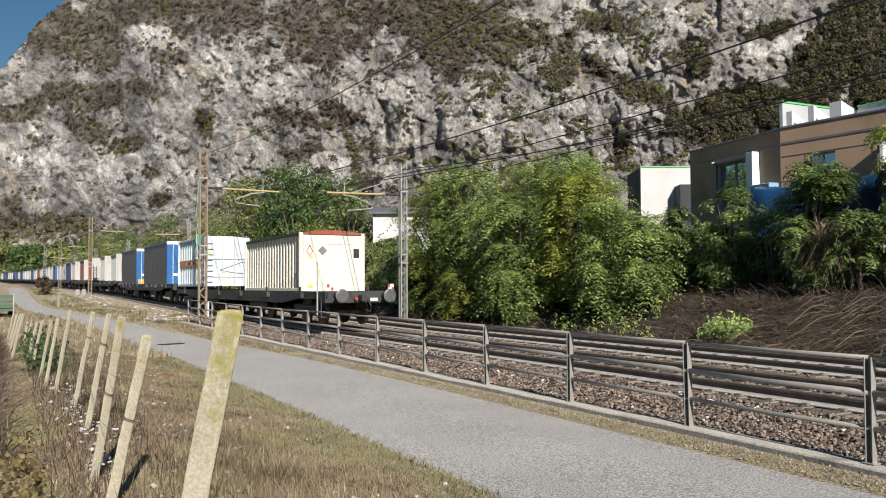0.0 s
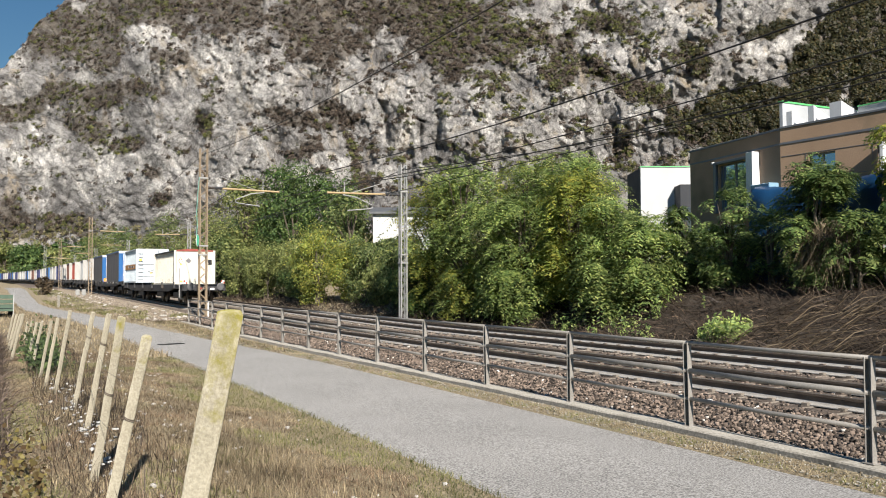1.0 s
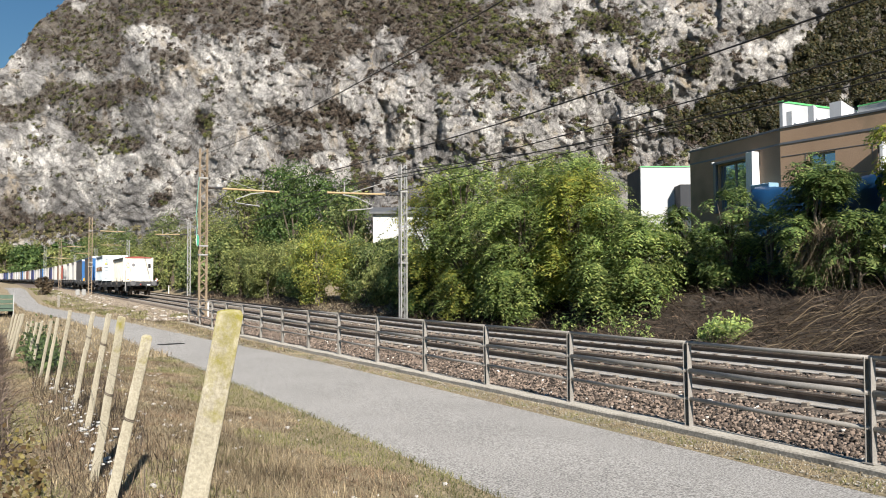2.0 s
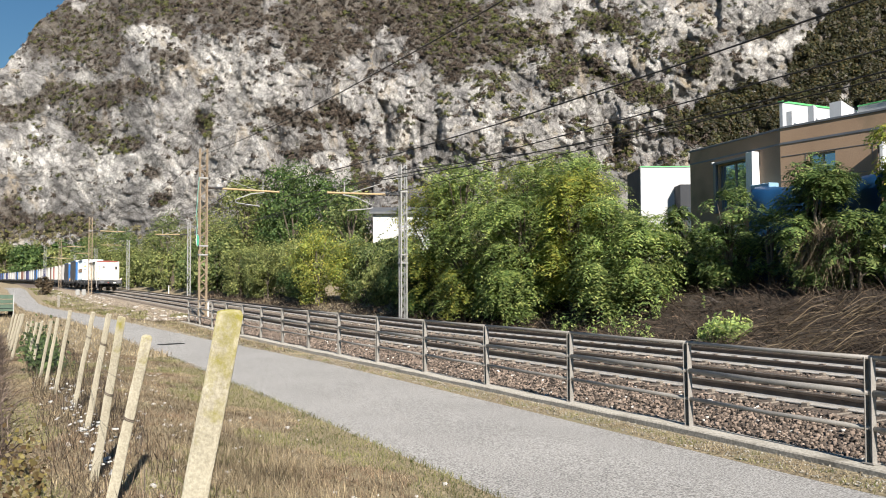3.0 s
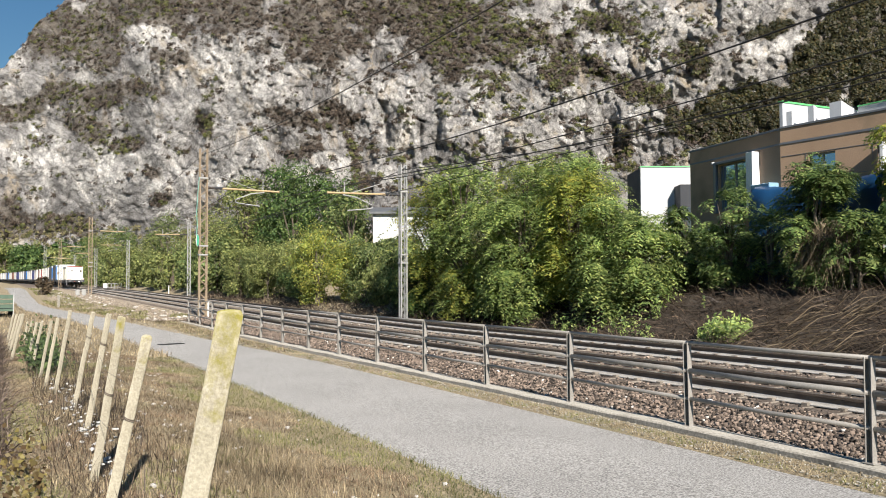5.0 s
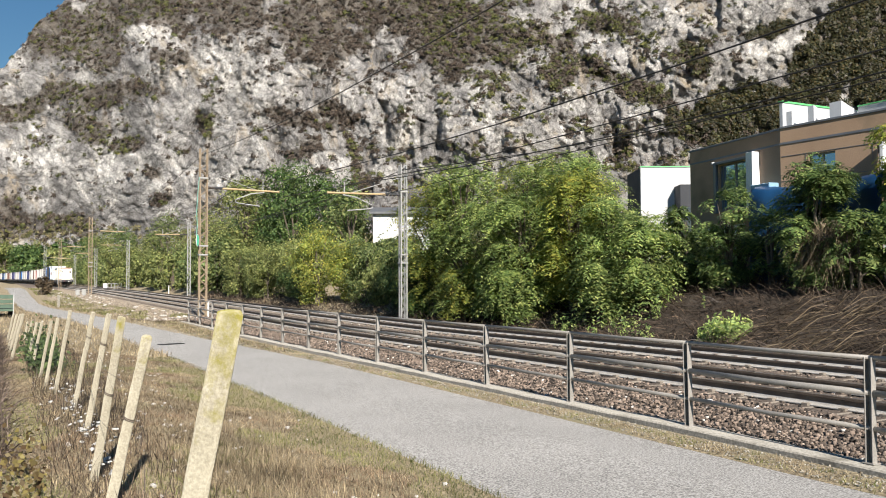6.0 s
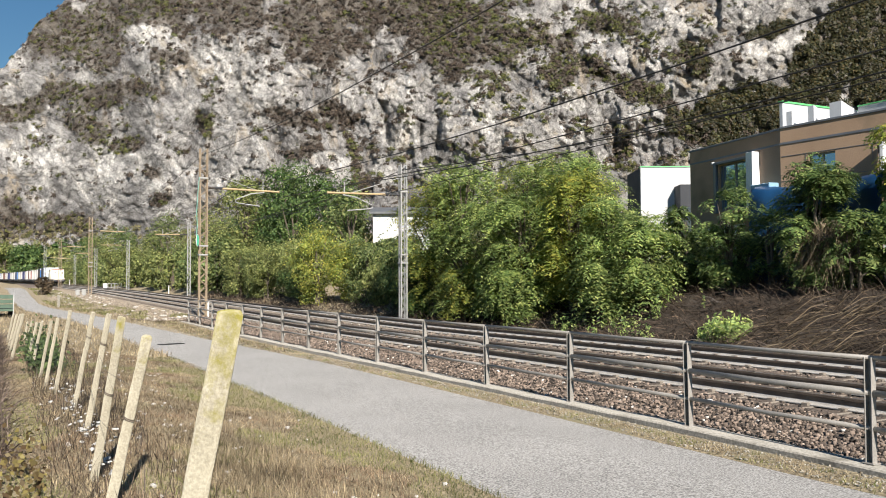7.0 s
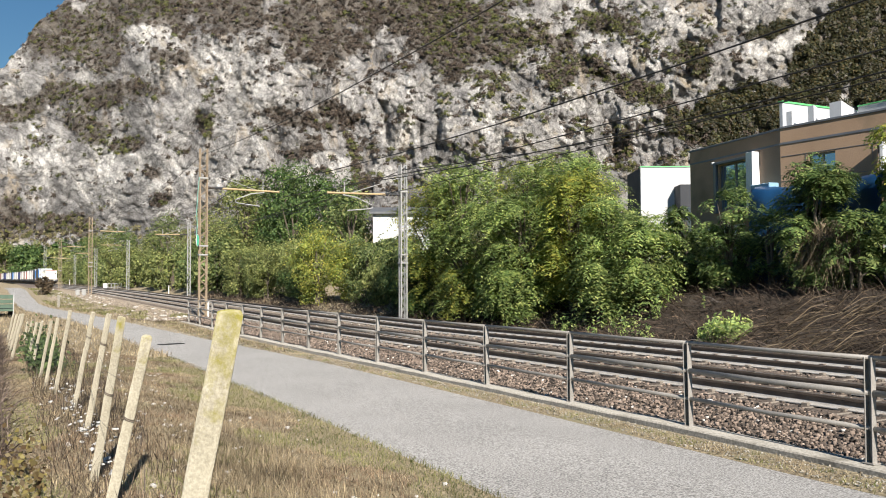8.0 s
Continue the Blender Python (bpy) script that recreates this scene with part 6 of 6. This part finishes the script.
# last container: cream, with placards on its end and dark stains on the ribs
c1 = container(7.9, 2.20, 1.25, cream, cream, roof_red, "cream ribbed container with red roof and hazard placards", 0.38, 0.15)
h = 3.95
bm = tube(bmesh.new(), [(0, 0, 0), (0, -0.012, 0)], 0.18, 4)
bmesh.ops.transform(bm, matrix=pose(-0.40, -h + 0.029, 2.78), verts=bm.verts)
part("placard", bm, grey_c, c1, "grey diamond placard")
bm = bmesh.new()
for a, b in (((-1.02, 2.75), (-0.9, 2.98)), ((-0.9, 2.98), (-0.78, 2.75)), ((-1.02, 2.75), (-0.9, 2.60)), ((-0.9, 2.60), (-0.78, 2.75))):
    cyl(bm, (a[0], -h + 0.02, a[1]), (b[0], -h + 0.02, b[1]), 0.014, 5)
part("placard_outline", bm, red_c, c1, "red outlined diamond")
part("black_plate", boxes((0.83, 1.06, -h + 0.012, -h + 0.028, 2.52, 2.86), bevel=0.01), black, c1)
part("yellow_label", boxes((-0.93, -0.80, -h + 0.012, -h + 0.028, 2.50, 2.60)), yellow_c, c1)
part("yellow_label", boxes((-0.98, -0.78, -h + 0.012, -h + 0.028, 1.42, 1.52)), yellow_c, c1)
bm = bmesh.new()
for k in range(12):
    xa, xb = -1.14 + 0.19 * k, -1.14 + 0.19 * (k + 1)
    up = [0.09 * (1 - (x / 1.14) ** 2) for x in (xa, xb)]
    vs = [bm.verts.new((x, y, z)) for y in (-h - 0.012, -h + 0.4) for x, z in ((xa, 3.38), (xb, 3.38), (xb, 3.45 + up[1]), (xa, 3.45 + up[0]))]
    for f in ((0, 1, 2, 3), (7, 6, 5, 4), (3, 2, 6, 7)):
        bm.faces.new([vs[i] for i in f])
part("roof_edge", bm, roof_red, c1, "rust-red arched roof edge")
part("end_seam", boxes((-1.13, 1.13, -h + 0.018, -h + 0.028, 3.02, 3.035)), pale_c, c1)
part("lock_rod", cyl(bmesh.new(), (-0.38, -h + 0.01, 1.3), (-0.38, -h + 0.01, 2.2), 0.018, 6), cream, c1)
for k, (n_, top) in enumerate(((0, 1.75), (1, 1.95), (2, 1.80), (4, 1.62), (5, 1.72), (6, 1.60), (11, 1.66), (13, 1.7), (8, 1.55))):
    y = -h + 0.13 + 0.383 * n_
    part("grime", boxes((-1.214, -1.2105, y + 0.20, y + 0.335, 1.40, top), (-1.072, -1.0605, y, y + 0.15, 1.40, top + 0.12)), grime_c, c1, "grey sprayed patch between the ribs")
movers.append((c1, rows_for(4.0)))

c2 = container(7.15, 2.75, 1.25, ice_c, ice_c, white_c, "white ribbed container with tan band and ladder rungs", 0.55, 0.14)
h = 3.575
part("band", boxes((-1.224, -1.212, -h + 0.13, h - 0.13, 2.38, 2.78)), tan_band, c2, "tan-brown band with lettering")
for k in range(7):
    part("letter_bar", boxes((-1.232, -1.2245, -1.9 + 0.5 * k, -1.6 + 0.5 * k, 2.5, 2.67)), dark_steel if k % 3 else white_c, c2)
for k in range(8):
    part("rung", cyl(bmesh.new(), (-1.1, -h - 0.03, 1.5 + 0.3 * k), (-0.75, -h - 0.03, 1.5 + 0.3 * k), 0.018, 6), grey_c, c2)
part("end_seam", boxes((-1.13, 1.13, -h + 0.01, -h + 0.028, 2.72, 2.76)), grey_c, c2)
part("end_seam", boxes((-0.7, 1.13, -h + 0.012, -h + 0.028, 1.75, 1.78)), grey_c, c2)
for xx in (-0.2, 0.45):
    part("lock_rod", cyl(bmesh.new(), (xx, -h + 0.0, 1.35), (xx, -h + 0.0, 3.95), 0.02, 6), pale_c, c2)
for a, b in (((-0.35, 2.15), (0.95, 2.62)), ((-0.35, 2.15), (0.3, 2.02)), ((0.3, 2.02), (1.0, 1.95)), ((0.95, 2.62), (1.0, 2.55))):
    part("scrawl", cyl(bmesh.new(), (a[0], -h + 0.02, a[1]), (b[0], -h + 0.02, b[1]), 0.02, 5), grey_c, c2, "dark painted scrawl")
part("patch", boxes((-0.3, 0.5, -h + 0.014, -h + 0.028, 1.33, 1.72)), cream, c2, "tan repair patch")
part("yellow_label", boxes((-1.05, -0.85, -h + 0.014, -h + 0.028, 3.0, 3.2)), yellow_c, c2)
part("yellow_label", boxes((-0.2, 0.0, -h + 0.012, -h + 0.027, 2.0, 2.1)), yellow_c, c2)
movers.append((c2, rows_for(16.9 + 3.6)))


def curtain_trailer(length, height, z0, label, end_paint, marker):
    t = thing("curtain_trailer", pose(0, 0, 0), label, "trailer", "curtain trailers of the freight train")
    h, w, z1 = length / 2, 1.25, z0 + height
    for s in (-1, 1):
        bm = bmesh.new()
        n = 16
        lo, hi, mid = [], [], []
        for k in range(n + 1):
            y = -h + 0.1 + (2 * h - 0.2) * k / n
            wave = 0.015 * math.sin(k * 2.1) + 0.01 * math.sin(k * 0.9)
            lo.append(bm.verts.new((s * (w - 0.01), y, z0 + 0.2)))
            mid.append(bm.verts.new((s * (w + 0.01 + wave), y, z0 + height * 0.5)))
            hi.append(bm.verts.new((s * (w - 0.01), y, z1 - 0.12)))
        for a, b in ((lo, mid), (mid, hi)):
            for k in range(n):
                f = (a[k], a[k + 1], b[k + 1], b[k])
                bm.faces.new(f if s > 0 else f[::-1])
        part("curtain", bm, curtain, t, "dark grey side curtain")
        part("side_rail", boxes((s * w - 0.05, s * w + 0.03, -h + 0.1, h - 0.1, z0, z0 + 0.2), bevel=0.01), dark_steel, t)
        part("top_rail", boxes((s * w - 0.05, s * w + 0.03, -h + 0.1, h - 0.1, z1 - 0.12, z1), bevel=0.01), blue_c, t)
        for k in range(4):
            part("buckle", boxes((s * w + (0.03 if s > 0 else -0.06), s * w + (0.06 if s > 0 else -0.03), -h + 1.2 + k * 2.2, -h + 1.75 + k * 2.2, z0 + 0.06, z0 + 0.18)), pale_c, t)
    part("end_wall", boxes((-w, w, -h, -h + 0.1, z0, z1 - 0.22), bevel=0.02), end_paint, t, "blue rear doors")
    part("header", boxes((-w, w, -h, -h + 0.1, z1 - 0.218, z1), bevel=0.02), white_c, t, "white header beam")
    part("end_wall", boxes((-w, w, h - 0.1, h, z0, z1), bevel=0.02), end_paint, t)
    part("roof", boxes((-w + 0.05, w - 0.05, -h + 0.1, h - 0.1, z1 - 0.04, z1 + 0.01)), white_c, t)
    part("floor", boxes((-w + 0.05, w - 0.05, -h + 0.1, h - 0.1, z0 + 0.02, z0 + 0.12)), dark_steel, t)
    for xx in (-0.85, 0.85):
        part("lock_rod", cyl(bmesh.new(), (xx, -h - 0.02, z0 + 0.2), (xx, -h - 0.02, z1 - 0.25), 0.025, 6), white_c, t)
    part("emblem", boxes((0.35, 0.95, -h - 0.012, -h - 0.003, z1 - 0.95, z1 - 0.72)), white_c, t)
    part("emblem", boxes((-0.85, 0.1, -h - 0.012, -h - 0.003, z0 + 0.75, z0 + 0.92)), white_c, t)
    if marker:
        part("warning_board", boxes((-1.1, 0.2, -h - 0.012, -h - 0.003, z0 + 0.12, z0 + 0.48)), orange_c, t, "orange and yellow warning board")
        part("emblem", boxes((-0.6, 0.9, -h - 0.012, -h - 0.003, z0 + 1.6, z0 + 1.95)), white_c, t)
    return t


a1 = curtain_trailer(9.9, 3.05, 1.05, "blue trailer with dark grey curtain sides", blue_c, False)
movers.append((a1, rows_for(28.3 + 4.95)))
a2 = curtain_trailer(9.2, 2.95, 1.05, "blue trailer with orange warning board", blue_c, True)
movers.append((a2, rows_for(42.3 + 4.6)))
plan = [(55.2, 4.9, weather_c, pale_c, "white container with pale grey sides"), (65.0, 5.0, weather_c, pale_c, "pale grey container with small brown sign"), (78.4, 6.0, weather_c, red_c, "white container with dark red sides"),
        (89.0, 7.0, weather_c, brown_c, "brown container with pale end"), (103.0, 7.2, weather_c, weather_c, "weathered white container"), (113.0, 9.0, navy, navy, "navy blue container"), (127.0, 7.2, weather_c, weather_c, "weathered white container"),
        (137, 7.2, pale_c, pale_c, "pale grey container"), (150, 9, blue_c, curtain, "blue container with dark sides"), (163, 7.2, weather_c, weather_c, "weathered white container"), (175, 7.2, weather_c, pale_c, "white container with pale grey sides"),
        (188, 9, navy, navy, "navy blue container"), (201, 7.2, weather_c, weather_c, "weathered white container"), (213, 7.2, brown_c, brown_c, "brown container"), (226, 9, weather_c, pale_c, "white container with pale grey sides"),
        (239, 9, blue_c, curtain, "blue container with dark sides"), (252, 7.2, weather_c, weather_c, "weathered white container"), (264, 7.2, pale_c, pale_c, "pale grey container"), (277, 9, weather_c, weather_c, "weathered white container"),
        (290, 9, navy, navy, "navy blue container"), (302, 7.2, weather_c, weather_c, "weathered white container"), (313, 9, blue_c, curtain, "blue container with dark sides"), (326, 9, navy, navy, "navy blue container"), (339, 7.2, weather_c, weather_c, "weathered white container"),
        (351, 9, weather_c, pale_c, "white container with pale grey sides"), (364, 9, navy, navy, "navy blue container"), (377, 9, blue_c, curtain, "blue container with dark sides"), (389, 7.2, weather_c, weather_c, "weathered white container")]
made = {}
for off, ln, ce, cs, lb in plan:
    key = (ln, ce.name, cs.name)
    if key in made:
        t = copy_thing(made[key], pose(0, 0, 0))
    else:
        t = container(ln, 2.65, 1.25, cs, ce, ce, lb + " on a flat wagon", 0.45, 0.05)
        made[key] = t
    movers.append((t, rows_for(off + ln / 2)))


def wagon(length, last):
    t = thing("flat_wagon", pose(0, 0, 0), "black flat container wagon" + (" with round buffers and tail lamps" if last else " coupled in the train"), "wagon", "wagons of the freight train")
    h = length / 2
    for s in (-1, 1):
        bm = bmesh.new()
        prof = [(-h, 0.95), (-h, 1.2), (h, 1.2), (h, 0.95), (h - 3.2, 0.9), (h - 5.0, 0.74), (-h + 5.0, 0.74), (-h + 3.2, 0.9)]
        x0, x1 = (1.18, 1.30) if s > 0 else (-1.30, -1.18)
        A = [bm.verts.new((x0, y, z)) for y, z in prof]
        B = [bm.verts.new((x1, y, z)) for y, z in prof]
        bm.faces.new(A)
        bm.faces.new(B[::-1])
        for k in range(8):
            bm.faces.new((A[k], B[k], B[(k + 1) % 8], A[(k + 1) % 8]))
        bmesh.ops.recalc_face_normals(bm, faces=bm.faces)
        part("side_sill", bm, dark_steel, t)
        for k in range(6):
            y = -h + 2.6 + k * (2 * h - 5.2) / 5
            part("spigot_bracket", boxes((s * 1.36 - 0.07, s * 1.36 + 0.07, y - 0.35, y + 0.35, 0.95, 1.15), (s * 1.33 - 0.03, s * 1.33 + 0.03, y - 0.08, y + 0.08, 1.152, 1.36), bevel=0.01), dark_steel, t)
    part("deck", boxes((-1.177, 1.177, -h + 0.2, h - 0.2, 0.98, 1.14)), dark_steel, t)
    for e in (-1, 1):
        part("headstock", boxes((-1.3, 1.3, e * h - 0.1 - 0.1 * e, e * h + 0.1 - 0.1 * e, 0.80, 1.215), bevel=0.015), dark_steel, t)
        for s in (-1, 1):
            b = part("buffer", tube(bmesh.new(), [(s * 0.875, e * (h + 0.0), 1.05), (s * 0.875, e * (h + 0.46), 1.05)], [0.13, 0.11], 12), dark_steel, t)
            part("buffer_head", tube(bmesh.new(), [(s * 0.875, e * (h + 0.46), 1.05), (s * 0.875, e * (h + 0.52), 1.05), (s * 0.875, e * (h + 0.54), 1.05)], [0.22, 0.235, 0.19], 16), buffer_c, b)
        part("coupling", boxes((-0.1, 0.1, e * h + (0.0 if e > 0 else -0.35), e * h + (0.35 if e > 0 else 0.0), 0.85, 1.08), bevel=0.02), dark_steel, t)
        for q_ in (2.6, 9.0) if length > 20 else (2.4,):
            bg = part("bogie", boxes((-1.12, -0.98, e * (h - q_) - 1.35, e * (h - q_) + 1.35, 0.38, 0.72), (0.98, 1.12, e * (h - q_) - 1.35, e * (h - q_) + 1.35, 0.38, 0.72), (-0.98, 0.98, e * (h - q_) - 0.25, e * (h - q_) + 0.25, 0.45, 0.9), bevel=0.03), dark_steel, t)
            for yy in (-0.9, 0.9):
                for s in (-1, 1):
                    part("wheel", tube(bmesh.new(), [(s * 0.68, e * (h - q_) + yy, 0.46), (s * 0.70, e * (h - q_) + yy, 0.46), (s * 0.82, e * (h - q_) + yy, 0.46)], [0.49, 0.46, 0.46], 20), rail_steel, bg)
                part("axle", cyl(bmesh.new(), (-1.0, e * (h - q_) + yy, 0.46), (1.0, e * (h - q_) + yy, 0.46), 0.08, 10), rail_steel, bg)
    if last:
        for s in (-1, 1):
            tp = part("tail_plate", boxes((s * 1.12 - 0.11, s * 1.12 + 0.11, -h - 0.03, -h - 0.01, 1.23, 1.45)), white_paint, t, "white tail plate with red corners")
            part("red_corner", boxes((s * 1.12 - 0.11, s * 1.12 - 0.03, -h - 0.04, -h - 0.031, 1.34, 1.45)), red_c, tp)
            part("red_corner", boxes((s * 1.12 + 0.03, s * 1.12 + 0.11, -h - 0.04, -h - 0.031, 1.23, 1.34)), red_c, tp)
        part("brake_hose", tube(bmesh.new(), [(0.25, -h - 0.05, 0.9), (0.28, -h - 0.25, 0.7), (0.25, -h - 0.25, 0.5), (0.15, -h - 0.1, 0.55)], 0.03, 7), black, t)
        part("red_valve", boxes((-0.26, -0.14, -h - 0.14, -h - 0.04, 0.88, 1.0), bevel=0.02), red_c, t)
        part("data_plate", boxes((0.35, 0.62, -h - 0.02, -h - 0.004, 0.86, 0.97)), white_paint, t)
        part("lamp_bracket", cyl(bmesh.new(), (-1.36, -h + 0.6, 0.4), (-1.36, -h + 0.6, 2.2), 0.03, 6), mast_galv, t)
        part("step", boxes((-1.35, -1.15, -h + 0.3, -h + 0.7, 0.3, 0.34), (-1.34, -1.30, -h + 0.3, -h + 0.34, 0.342, 0.95), (-1.34, -1.30, -h + 0.66, -h + 0.7, 0.342, 0.95)), dark_steel, t)
    return t


w0 = wagon(27.0, True)
movers.append((w0, rows_for(-2.7 + 13.5)))
w1 = wagon(26.6, False)
movers.append((w1, rows_for(-2.7 + 28.2 + 13.5)))
for k in range(2, 15):
    movers.append((copy_thing(w1, pose(0, 0, 0)), rows_for(-2.7 + 28.0 * k + 13.6)))


def motions():
    for t, rows in movers:
        walk(t, rows)


motions()
